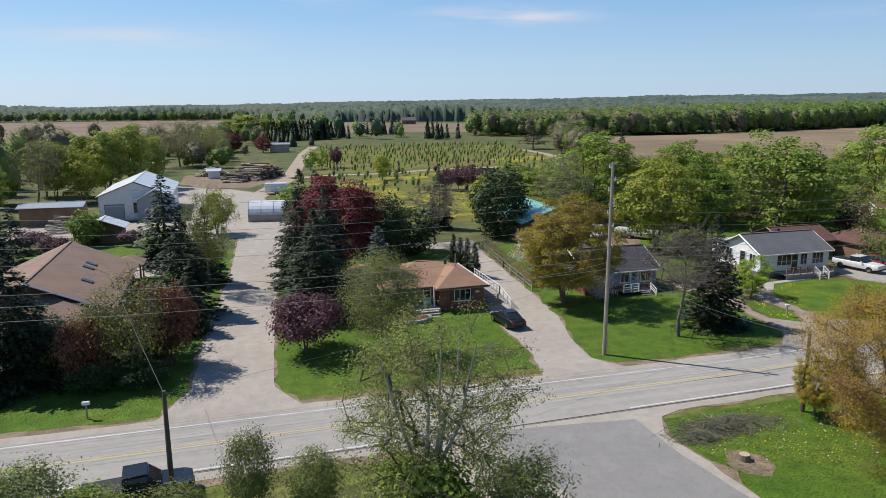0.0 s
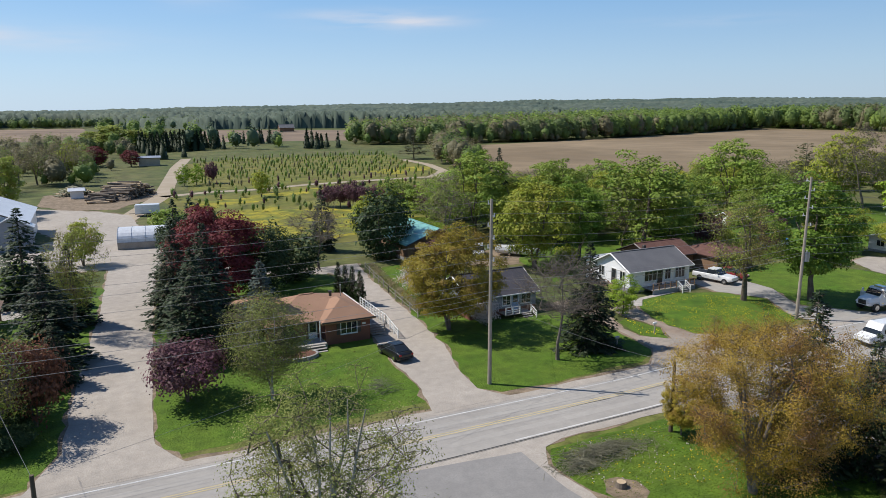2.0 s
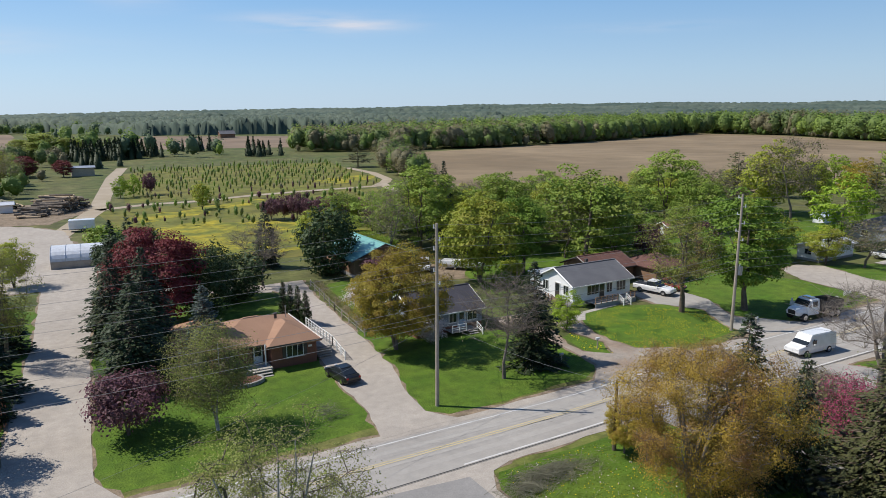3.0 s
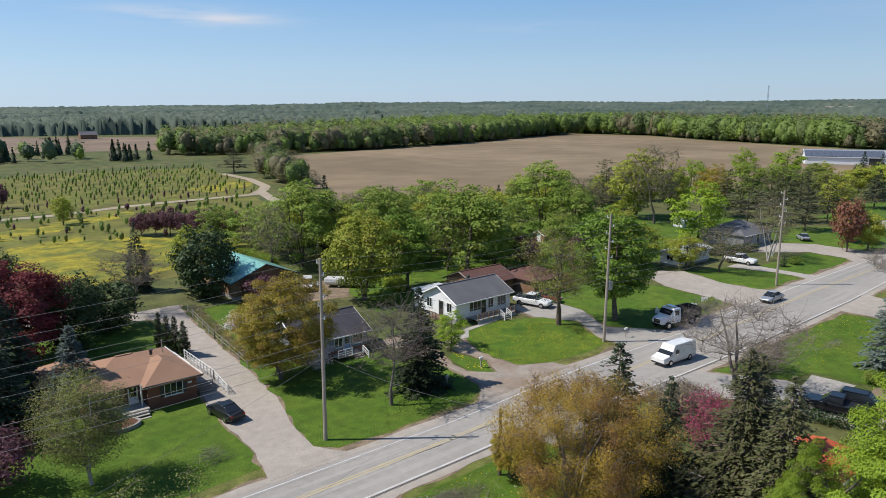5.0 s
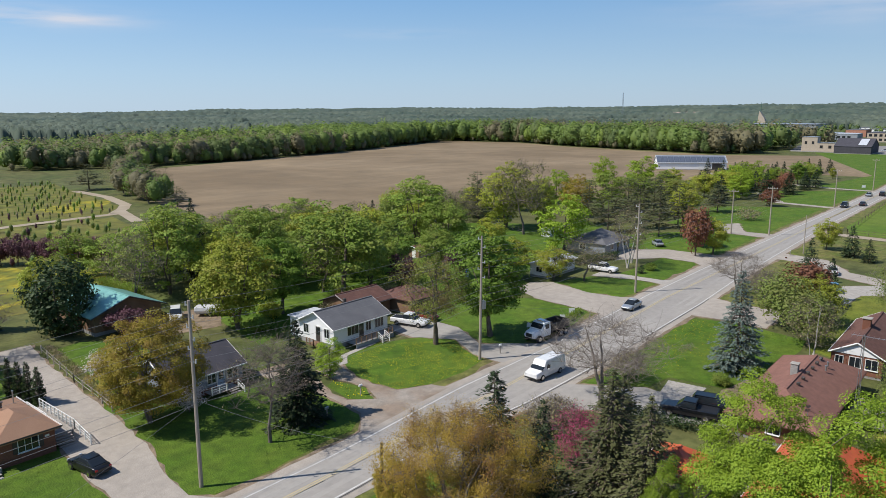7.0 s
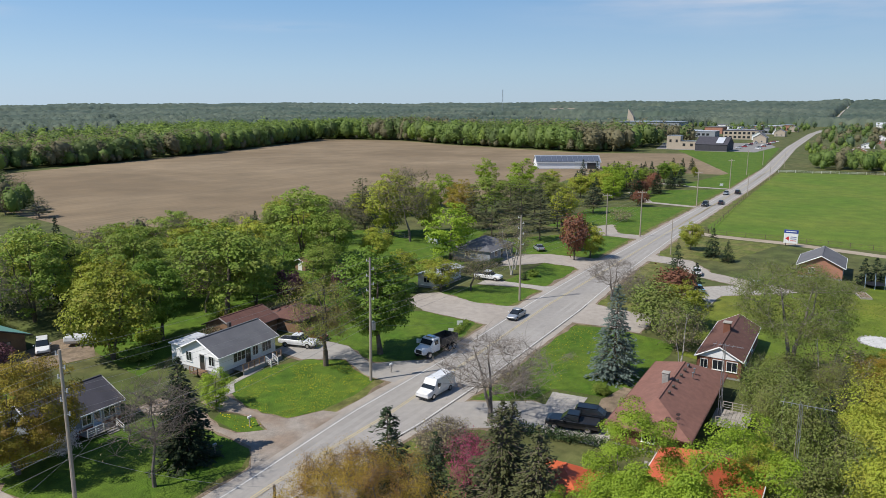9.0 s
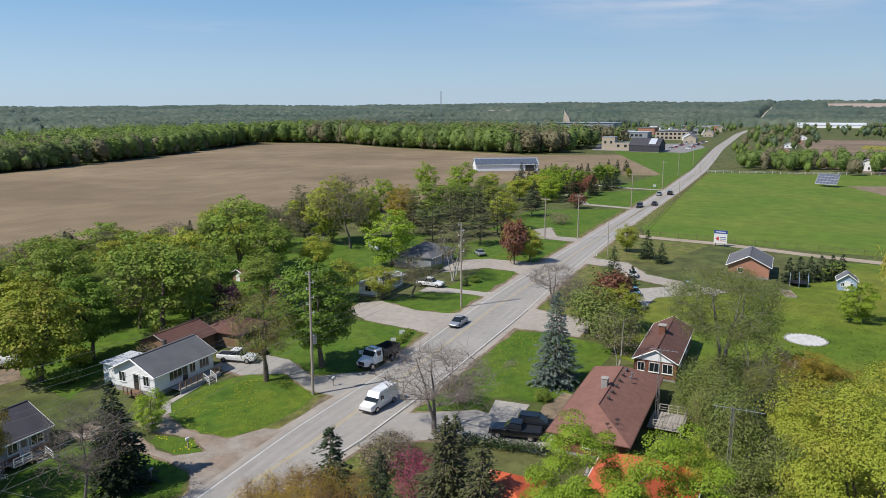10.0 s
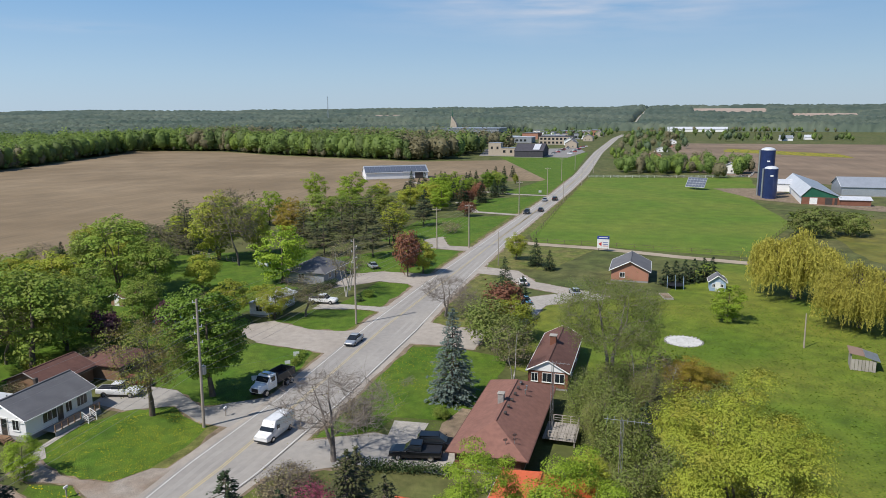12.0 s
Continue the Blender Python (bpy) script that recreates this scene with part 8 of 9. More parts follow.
# ---- poles and wires ----
def utility_pole(x, y, h, arms=(), brackets=0, transformer=False, label="tall grey wooden utility pole", mat=POLE_WOOD, r=0.19, lean=0.0):
    p = tagged(new("utility_pole"), label, "utility pole", "utility poles")
    p.matrix_world = pose(x, y, relief(x, y), 0, lean, 0)
    part("post", rods(((0, 0, -0.5), (0, 0, h), r, r * 0.62), sides=10), p, mat=mat)
    for z in arms:
        arm = part("crossarm", boxes((-0.06, 0.06, -1.2, 1.2, z - 0.07, z + 0.07), bevel=0.01), p, mat=mat)
        for k in (-1.1, -0.45, 0.45, 1.1):
            part("insulator", rods(((0, k, z + 0.07), (0, k, z + 0.3), 0.06, 0.04)), arm, mat=GLAZE)
    for k in range(brackets):
        z, s = h - 0.5 - 0.95 * k, (-1) ** k
        br = part("bracket", rods(((0, 0, z), (0, s * 0.5, z + 0.08), 0.035)), p, mat=METAL_GALV)
        part("insulator", rods(((0, s * 0.5, z - 0.02), (0, s * 0.5, z + 0.32), 0.07, 0.05)), br, mat=GLAZE)
    if transformer:
        t = part("transformer", rods(((0.42, -0.1, 6.6), (0.42, -0.1, 7.6), 0.32), sides=14), p, "grey transformer can", METAL_GALV)
        part("bushing", rods(((0.42, -0.1, 7.6), (0.42, -0.1, 7.85), 0.05)), t, mat=GLAZE)
    return p


utility_pole(-24.0, 51.7, 16.4, brackets=6)
utility_pole(30.73, 51.66, 16.5, brackets=6, lean=0.2)
utility_pole(70.1, 51.3, 15.9, brackets=6, transformer=True, lean=1.0)
utility_pole(114.6, 50.8, 15.5, brackets=6)
for px, py, ph in ((190, 49.6, 12.5), (187, 58, 11.5), (258.8, 48.5, 12.5), (325, 47.9, 12.5), (395, 50.5, 12.5), (470, 51.5, 12)):
    utility_pole(px, py, ph, arms=(ph - 0.6,))
for px, py, ph in ((169.9, 36.9, 8.5), (300, 37.5, 9), (372, 37.2, 9), (450, 38, 9)):
    utility_pole(px, py, ph, label="short thin wooden pole by the road", r=0.12)
utility_pole(38.2, 37.3, 5.7, label="short dark wooden service pole", mat=POLE_DARK, r=0.17)
utility_pole(-3.2, 37.6, 6.6, label="short dark wooden service pole", mat=POLE_DARK, r=0.17)
utility_pole(121.7, -23.2, 5.6, label="bare leaning post in the meadow", r=0.14, lean=4)


def wire(points, r=0.010, sag=0.9, label="overhead power wire between poles", n=14):
    """One continuous strand hanging from pole to pole."""
    line = [Vector(points[0])]
    for a, b in zip(points, points[1:]):
        a, b = Vector(a), Vector(b)
        line += [a.lerp(b, k / n) - Vector((0, 0, 4 * sag * (k / n) * (1 - k / n))) for k in range(1, n + 1)]
    verts, faces = [], []
    for i, p in enumerate(line):
        d = (line[min(i + 1, len(line) - 1)] - line[max(i - 1, 0)]).normalized()
        u = d.cross(Vector((0, 0, 1))).normalized()
        v = u.cross(d)
        verts += [p + (u * math.cos(q) + v * math.sin(q)) * r for q in (0.5, 2.07, 3.64, 5.21)]
        if i:
            k = 4 * i
            faces += [(k - 4 + j, k - 4 + (j + 1) % 4, k + (j + 1) % 4, k + j) for j in range(4)]
    return tagged(new("overhead_wire", mesh_of("overhead_wire", verts, faces, [WIRE])), label, "wire", "overhead wires")


for k in range(6):
    s = (-1) ** k * 0.5
    wire([(-70, 51.7 + s, 15.9 - 0.95 * k), (-24, 51.7 + s, 16.2 - 0.95 * k), (30.73, 51.66 + s, 16.3 - 0.95 * k), (70.2, 51.3 + s, 16.1 - 0.95 * k), (114.6, 50.8 + s, 16.0 - 0.95 * k), (190, 49.6 + s, 12.6 - 0.4 * k)], sag=0.8)
for z in (9.4, 8.6, 7.6):
    wire([(-70, 51.5, z), (-24, 51.5, z), (30.7, 51.5, z), (70.2, 51.2, z + 0.4), (114.6, 50.7, z + 0.4), (190, 49.5, z)], r=0.014, sag=0.7, label="overhead telephone cable between poles")
wire([(30.7, 51.6, 8.2), (25.8, 68.0, 3.2)], sag=0.5, label="service cable to the bungalow")
wire([(30.7, 51.5, 7.8), (-3.2, 37.6, 6.4)], sag=0.6, label="service cable across the road")
wire([(30.7, 51.5, 8.0), (38.2, 37.3, 5.5)], sag=0.6, label="service cable across the road")
wire([(30.7, 51.6, 7.2), (46.8, 69.0, 3.0)], sag=0.5, label="service cable to the grey house")
wire([(70.1, 51.4, 8.2), (71.0, 68.4, 3.4)], sag=0.5, label="service cable to the white house")
wire([(70.1, 51.2, 8.0), (91, 50.2, 3.0)], sag=0.3, label="thin steel guy wire of a pole", n=6)
wire([(-3.2, 37.8, 6.3), (-8, 55, 9.5)], sag=0.2, label="slack cable into a tree", n=6)


# ---- vehicles ----
def wheel(parent, x, y, r, w):
    s = 1 if y > 0 else -1
    bm = bmesh.new()
    bmesh.ops.create_cone(bm, cap_ends=True, segments=16, radius1=r, radius2=r, depth=w, matrix=pose(0, 0, 0, 90, 0, 0))
    wh_ = part("wheel", bm, parent, mat=RUBBER)
    wh_.matrix_local = pose(x, y, r)
    bm = bmesh.new()
    bmesh.ops.create_cone(bm, cap_ends=True, segments=12, radius1=r * 0.62, radius2=r * 0.55, depth=0.05, matrix=pose(0, s * w / 2, 0, 90, 0, 0))
    part("rim", bm, wh_, mat=CHROME)


def loft(sections):
    """A hull through cross sections: x, half width at the bottom, at the waist and at the top, and three heights."""
    bm = bmesh.new()
    rings = []
    for x, wb, ww, wt, zb, zw, zt in sections:
        rings.append([bm.verts.new(p) for p in ((x, -wb, zb), (x, wb, zb), (x, ww, zw), (x, wt, zt), (x, -wt, zt), (x, -ww, zw))])
    for a, b in zip(rings, rings[1:]):
        for i in range(6):
            j = (i + 1) % 6
            bm.faces.new((a[i], a[j], b[j], b[i]))
    bm.faces.new(rings[0])
    bm.faces.new(rings[-1][::-1])
    bmesh.ops.recalc_face_normals(bm, faces=bm.faces)
    bmesh.ops.bevel(bm, geom=list(bm.edges), offset=0.07, segments=2, profile=0.6, affect="EDGES")
    for f in bm.faces:
        f.smooth = f.calc_area() < 0.12
    return bm


def car(x, y, turn, paint, label, shape="sedan", cat="car"):
    c = tagged(new({"sedan": "car", "suv": "car", "pickup": "pickup_truck", "van": "van"}[shape]), label, cat)
    c.matrix_world = pose(x, y, relief(x, y) + 0.05, 0, 0, turn)
    L, W = {"sedan": (4.6, 1.8), "suv": (4.9, 1.95), "pickup": (5.7, 2.0), "van": (5.8, 2.05)}[shape]
    h, hw = L / 2, W / 2
    if shape == "sedan":
        body = [(-h, hw * .8, hw * .86, hw * .8, .35, .6, .86), (-h + .35, hw * .95, hw, hw * .88, .25, .6, .97), (-.9, hw * .96, hw, hw * .9, .22, .6, .98), (.75, hw * .96, hw, hw * .9, .22, .6, .93), (h - .5, hw * .94, hw * .97, hw * .84, .24, .55, .78), (h, hw * .75, hw * .8, hw * .7, .35, .5, .62)]
        cab = [(-1.75, hw * .82, hw * .8, hw * .76, .93, .95, .97), (-.95, hw * .88, hw * .8, hw * .68, .95, 1.15, 1.40), (.2, hw * .88, hw * .8, hw * .68, .93, 1.15, 1.43), (1.15, hw * .84, hw * .8, hw * .76, .9, .91, .93)]
        roof = [(-.9, hw * .66, hw * .66, hw * .6, 1.40, 1.42, 1.45), (.15, hw * .66, hw * .66, hw * .6, 1.42, 1.44, 1.48)]
        axle, wr_ = (-1.35, 1.4), 0.32
    elif shape == "suv":
        body = [(-h, hw * .85, hw * .92, hw * .88, .4, .7, 1.05), (-h + .3, hw * .95, hw, hw * .92, .3, .7, 1.1), (.8, hw * .96, hw, hw * .92, .28, .7, 1.08), (h - .4, hw * .94, hw * .97, hw * .86, .3, .65, .98), (h, hw * .8, hw * .85, hw * .76, .4, .6, .8)]
        cab = [(-h + .1, hw * .9, hw * .86, hw * .78, 1.06, 1.2, 1.3), (-h + .45, hw * .9, hw * .84, hw * .74, 1.06, 1.3, 1.68), (.2, hw * .9, hw * .84, hw * .72, 1.05, 1.3, 1.7), (1.1, hw * .86, hw * .82, hw * .78, 1.04, 1.06, 1.08)]
        roof = [(-h + .42, hw * .74, hw * .74, hw * .68, 1.68, 1.7, 1.74), (.2, hw * .72, hw * .72, hw * .66, 1.69, 1.72, 1.76)]
        axle, wr_ = (-1.45, 1.5), 0.37
    elif shape == "pickup":
        body = [(-h, hw * .92, hw * .96, hw * .94, .5, .8, 1.12), (-.7, hw * .96, hw, hw * .95, .4, .8, 1.12), (.9, hw * .96, hw, hw * .93, .38, .8, 1.14), (h - .4, hw * .94, hw * .98, hw * .88, .4, .75, 1.06), (h, hw * .85, hw * .9, hw * .8, .5, .7, .95)]
        cab = [(-.75, hw * .9, hw * .86, hw * .76, 1.1, 1.4, 1.74), (.55, hw * .9, hw * .85, hw * .74, 1.1, 1.4, 1.76), (1.25, hw * .88, hw * .84, hw * .8, 1.08, 1.12, 1.16)]
        roof = [(-.72, hw * .76, hw * .76, hw * .7, 1.74, 1.77, 1.81), (.55, hw * .74, hw * .74, hw * .68, 1.75, 1.78, 1.82)]
        axle, wr_ = (-1.75, 1.8), 0.39
    else:
        body = [(-h, hw * .92, hw * .98, hw * .82, .4, .9, 2.05), (-h + .2, hw * .95, hw, hw * .84, .32, .9, 2.15), (1.0, hw * .95, hw, hw * .82, .32, .9, 2.15), (1.35, hw * .95, hw, hw * .86, .32, .9, 1.55), (2.0, hw * .94, hw * .98, hw * .86, .34, .8, 1.15), (h, hw * .86, hw * .9, hw * .78, .42, .7, .98)]
        cab = [(.55, hw * .965, hw * .93, hw * .9, 1.25, 1.4, 1.75), (1.0, hw * .965, hw * .91, hw * .86, 1.2, 1.4, 1.78), (1.92, hw * .9, hw * .88, hw * .84, 1.12, 1.16, 1.2)]
        roof = [(-h + .4, hw * .78, hw * .78, hw * .74, 2.14, 2.16, 2.18), (.9, hw * .76, hw * .76, hw * .72, 2.14, 2.16, 2.18)]
        axle, wr_ = (-1.7, 1.8), 0.37
    part("body", loft(body), c, mat=paint)
    part("cabin_glass", loft(cab), c, "dark tinted windows", GLASS)
    part("roof", loft(roof), c, mat=paint)
    for ax in axle:
        for s in (-1, 1):
            wheel(c, ax, s * (hw - 0.1), wr_, 0.22)
    zl = 0.68 if shape == "sedan" else 0.85
    for s in (-1, 1):
        part("headlight", boxes((h - 0.12, h - 0.0, s * hw * .62 - .14, s * hw * .62 + .14, zl - .12, zl + .04), bevel=0.02), c, mat=LAMP_CLEAR)
        part("tail_light", boxes((-h - 0.01, -h + 0.1, s * hw * .72 - .12, s * hw * .72 + .12, zl, zl + .18), bevel=0.02), c, mat=LAMP_RED)
        part("mirror", boxes((0.75, 0.9, s * (hw + .02), s * (hw + .18), zl + .3, zl + .45) if s > 0 else (0.75, 0.9, -hw - .18, -hw - .02, zl + .3, zl + .45), bevel=0.02), c, mat=paint)
    part("bumper", boxes((h - 0.1, h + 0.06, -hw * .8, hw * .8, .35, .52), bevel=0.03), c, mat=BLACK)
    part("bumper", boxes((-h - 0.06, -h + 0.1, -hw * .85, hw * .85, .38, .56), bevel=0.03), c, mat=BLACK)
    if shape == "pickup":
        part("load_bed", boxes((-h + .12, -.85, -hw * .8, hw * .8, 1.12, 1.13)), c, "dark load bed cover", BLACK)
    if shape == "van":
        for s in (-1, 1):
            part("side_window", boxes((.35, .95, s * hw * .955 - .02, s * hw * .955 + .02, 1.25, 1.65)), c, mat=GLASS)
    return c


car(26.0, 62.1, 97, CAR_BLACK, "black sedan parked on the gravel drive")
car(69.9, 24.3, 100, CAR_BLACK, "black pickup truck parked on the drive", "pickup", "pickup truck")
car(72.6, 22.6, -80, CAR_BLACK, "black sport utility car parked beside a pickup", "suv")
car(75.6, 68.2, -75, CAR_WHITE, "old white pickup parked by the white house", "pickup", "pickup truck")
car(79.0, 68.6, -70, CAR_RED, "dark red car parked in the shade")
car(55.6, 98.4, -120, CAR_WHITE, "white sport utility car on a bare yard", "suv")
car(126.0, 62.8, -85, CAR_WHITE, "white pickup parked on a concrete drive", "pickup", "pickup truck")
car(159.2, 65.8, 40, CAR_SILVER, "silver car parked on a lawn")
car(137, 24.5, 30, CAR_BLUE, "blue car parked by the neighbour's drive")
car(146, 15.5, 20, CAR_SILVER, "grey car parked before a house")
car(152, 27.5, 15, CAR_WHITE, "white car parked behind bushes")
car(70.6, 42.0, 176, CAR_WHITE, "white panel van on the road", "van", "van")
car(104.5, 46.8, 180, CAR_SILVER, "silver car on the road")
car(262, 46.2, 180, CAR_BLACK, "dark car on the road", "suv")
car(270, 42.2, 0, CAR_BLACK, "dark car on the road")
car(302, 45.6, 180, CAR_SILVER, "silver car on the road")
car(306, 41.8, 0, CAR_BLACK, "dark car on the road", "suv")
car(-5.0, 38.6, 5, CAR_BLACK, "black pickup parked beyond roadside shrubs", "pickup", "pickup truck")
for k in range(26):
    car(650 + 12 * (k % 13), 76 + 14 * (k // 13) + (k % 3), 90, (CAR_WHITE, CAR_SILVER, CAR_BLACK, CAR_RED)[k % 4], "car in a distant car park", ("sedan", "suv")[k % 2])

# white dump truck on the shoulder
tr = tagged(new("dump_truck"), "white dump truck with a dark box parked on the shoulder", "truck")
tr.matrix_world = pose(82.6, 49.6, 0.65, 0, 0, 172)
tr_hood = part("hood", loft([(1.6, .95, 1.0, .9, .7, 1.2, 1.75), (2.9, .88, .92, .75, .7, 1.1, 1.5), (3.1, .8, .82, .66, .75, 1.05, 1.35)]), tr, mat=CAR_WHITE)
part("grille", boxes((3.1, 3.16, -.5, .5, .85, 1.35)), tr_hood, mat=BLACK)
part("cab", loft([(-.2, 1.1, 1.15, 1.0, .7, 1.5, 2.6), (1.0, 1.1, 1.15, 1.0, .7, 1.5, 2.6), (1.7, 1.1, 1.15, 1.02, .7, 1.5, 1.8)]), tr, mat=CAR_WHITE)
part("windscreen", boxes((-.05, .05, -.95, .95, -.4, .35)), tr, mat=GLASS).matrix_local = pose(1.42, 0, 2.12, 0, -38, 0)
for s in (-1, 1):
    part("side_window", boxes((.2, 1.0, s * 1.09 - .03, s * 1.09 + .03, 1.7, 2.35)), tr, mat=GLASS)
    part("headlight", boxes((3.0, 3.12, s * .72 - .14, s * .72 + .14, .95, 1.15)), tr, mat=LAMP_CLEAR)
    part("mirror", boxes((1.5, 1.6, s * 1.45 - .1, s * 1.45 + .1, 1.7, 2.3)), tr, mat=CAR_WHITE)
part("beacon_rack", boxes((.1, .9, -.6, .6, 2.6, 2.78), bevel=0.03), tr, mat=CHROME)
part("box", boxes((-4.2, -.4, -1.2, 1.2, 1.2, 1.3), (-4.2, -.4, -1.2, -1.1, 1.3, 2.2), (-4.2, -.4, 1.1, 1.2, 1.3, 2.2), (-.5, -.4, -1.1, 1.1, 1.3, 2.5), (-4.2, -4.1, -1.1, 1.1, 1.3, 2.2)), tr, "dark steel tipping box", TRIM_DARK)
part("chassis", boxes((-4.0, 2.8, -.45, .45, .6, .9)), tr, mat=BLACK)
for ax in (2.1, -2.4, -3.4):
    for s in (-1, 1):
        wheel(tr, ax, s * 1.0, 0.5, 0.35)

# ---- small things ----
def log_pile(x, y, n, w, l, label, seed=3, mat=LOG, r=(0.16, 0.34), turn=0.0, height=2.6):
    """Logs heaped on one another, each one a part."""
    rng = random.Random(seed)
    p = tagged(new("log_pile"), label, "log pile")
    p.matrix_world = pose(x, y, relief(x, y), 0, 0, turn)
    for k in range(n):
        t = rng.random()
        px = (rng.random() - 0.5) * w
        top = height * (1 - (2 * px / w) ** 2)
        z = rng.uniform(0.15, max(0.3, top))
        a = rng.uniform(-0.35, 0.35)
        ll = l * rng.uniform(0.6, 1.1)
        d = Vector((math.sin(a), math.cos(a), rng.uniform(-0.08, 0.08))) * ll / 2
        c = Vector((px, rng.uniform(-0.8, 0.8), z))
        part("log", rods((c - d, c + d, rng.uniform(*r)), sides=7), p, mat=mat if rng.random() < 0.85 else LOG_END)
    return p


log_pile(9.0, 215, 190, 17, 9, "long heap of felled grey logs", turn=62, height=4.2)
log_pile(3.0, 207, 60, 9, 6, "low heap of brown logs", 5, turn=75)
log_pile(-4.0, 226, 60, 10, 5, "mound of sawn brush and bark", 6, BRUSH, (0.1, 0.3), 20)
log_pile(-27, 134, 30, 8, 3, "stack of scrap timber and metal in the yard", 7, WOOD_GREY, (0.06, 0.2), 80)
trl = tagged(new("cargo_trailer"), "white enclosed cargo trailer with two axles", "trailer")
trl.matrix_world = pose(11.5, 174.5, 0.05, 0, 0, -8)
part("box", boxes((-2.6, 2.6, -1.1, 1.1, 0.5, 2.6), bevel=0.06), trl, mat=CAR_WHITE)
part("drawbar", rods(((-2.6, 0, 0.55), (-4.0, 0, 0.55), 0.06)), trl, mat=BLACK)
part("trim_strip", boxes((-2.62, 2.62, -1.12, 1.12, 0.48, 0.62)), trl, mat=BLACK)
for ax in (0.1, 0.95):
    for s in (-1, 1):
        wheel(trl, ax, s * 1.05, 0.35, 0.22)
cmp_ = tagged(new("camper_trailer"), "long white boat trailer under a cover", "trailer")
cmp_.matrix_world = pose(61.0, 95.0, 0.6, 0, 0, -48)
part("hull", loft([(-3.6, .8, 1.0, .9, .5, .9, 1.5), (1.6, .8, 1.05, .9, .45, .9, 1.5), (3.6, .15, .3, .2, .8, 1.1, 1.4)]), cmp_, mat=CAR_WHITE)
part("frame", rods(((-3.4, -.5, .4), (4.4, 0, .45), .06), ((-3.4, .5, .4), (4.4, 0, .45), .06)), cmp_, mat=METAL_GALV)
for s in (-1, 1):
    wheel(cmp_, -1.2, s * .9, .32, .2)
patch("bare_yard", [(50, 92), (58, 90), (62, 96), (60, 101), (55, 101), (50, 99)], 0.03, DIRT, "bare earth yard", 0.5)
# brush piles on the south lawn
def brush(x, y, w, d, h, n, seed, label):
    rng = random.Random(seed)
    rows = []
    for k in range(n):
        px, py = rng.gauss(0, w / 4), rng.gauss(0, d / 4)
        z = h * math.exp(-(px / (w / 3)) ** 2 - (py / (d / 3)) ** 2) * rng.uniform(0.1, 1.0) + 0.05
        a, l = rng.gauss(0.2, 0.7), rng.uniform(0.5, 1.7)
        dx, dy = math.cos(a) * l / 2, math.sin(a) * l / 2
        dz = rng.uniform(-0.15, 0.15)
        rows.append((px - dx, py - dy, max(0.02, z - dz), px + dx, py + dy, max(0.02, z + dz), 0.015, 0.006))
    v, f = tubes(rows, 4)
    ob = tagged(new("brush_pile", mesh_np("brush_pile", v, f, [BRUSH])), label, "brush pile", kind="stuff")
    ob.matrix_world = pose(x, y, relief(x, y) + 0.02)


brush(31.6, 36.9, 7.4, 2.6, 0.6, 900, 1, "long pile of cut grey branches on the lawn")
brush(29.0, 35.9, 3.2, 2.0, 0.5, 260, 2, "small dark brush heap on the lawn")
brush(59.4, 34.2, 6.5, 3.0, 1.1, 380, 3, "pile of cut branches by the road")
brush(91, 32.5, 4.0, 1.6, 0.4, 70, 4, "fallen twigs on the lawn")
brush(21.6, 54.6, 2.6, 2.4, 1.6, 110, 5, "upturned heap of cut branches on the lawn")
patch("soil_patch", [(28.2, 32.6), (28.6, 31.2), (29.8, 30.6), (31.0, 31.4), (31.0, 32.8), (30.2, 33.8), (29.0, 33.9)], 0.03, DIRT, "bare reddish soil patch", 0.25, 0.5)
stump = tagged(new("tree_stump"), "sawn tree stump in bare soil", "stump")
stump.matrix_world = pose(29.6, 32.7, 0.0)
part("bark", rods(((0, 0, -0.1), (0, 0, 0.4), 0.42, 0.32), sides=12), stump, mat=LOG)
part("cut_face", rods(((0, 0, 0.4), (0, 0, 0.415), 0.31), sides=12), stump, mat=LOG_END)


def mailbox(x, y, turn=0, mat=TRIM_WHITE, label="small white mailbox on a post"):
    m = tagged(new("mailbox"), label, "mailbox")
    m.matrix_world = pose(x, y, relief(x, y), 0, 0, turn)
    part("post", boxes((-0.05, 0.05, -0.05, 0.05, -0.1, 1.05)), m, mat=WOOD_GREY)
    part("box", boxes((-0.26, 0.26, -0.1, 0.1, 1.05, 1.3), bevel=0.04), m, mat=mat)


mailbox(-9.6, 50.8)
mailbox(52.8, 55.0)
mailbox(46.6, 53.6, mat=METAL_GALV, label="grey mailbox on a post")
mailbox(73.6, 50.6)
mailbox(87.0, 51.8)
mailbox(165.5, 38.5)


def marker(x, y, label, w=0.9, h=0.7, mat=TRIM_WHITE):
    m = tagged(new("lawn_sign"), label, "sign")
    m.matrix_world = pose(x, y, relief(x, y), 0, 0, -60)
    for s in (-1, 1):
        part("stake", boxes((s * w * .4 - .02, s * w * .4 + .02, -.02, .02, -.1, .6)), m, mat=WOOD_GREY)
    part("board", boxes((-w / 2, w / 2, -.025, .025, .5, .5 + h)), m, mat=mat)


marker(84.5, 53.0, "white board on a lawn stand", 1.0, 0.6)
marker(95.0, 52.2, "small white lawn sign")
marker(91.5, 51.8, "small white lawn sign", 0.8, 0.5)
marker(330, 52, "white lawn sign by the far road", 1.4, 1.0)
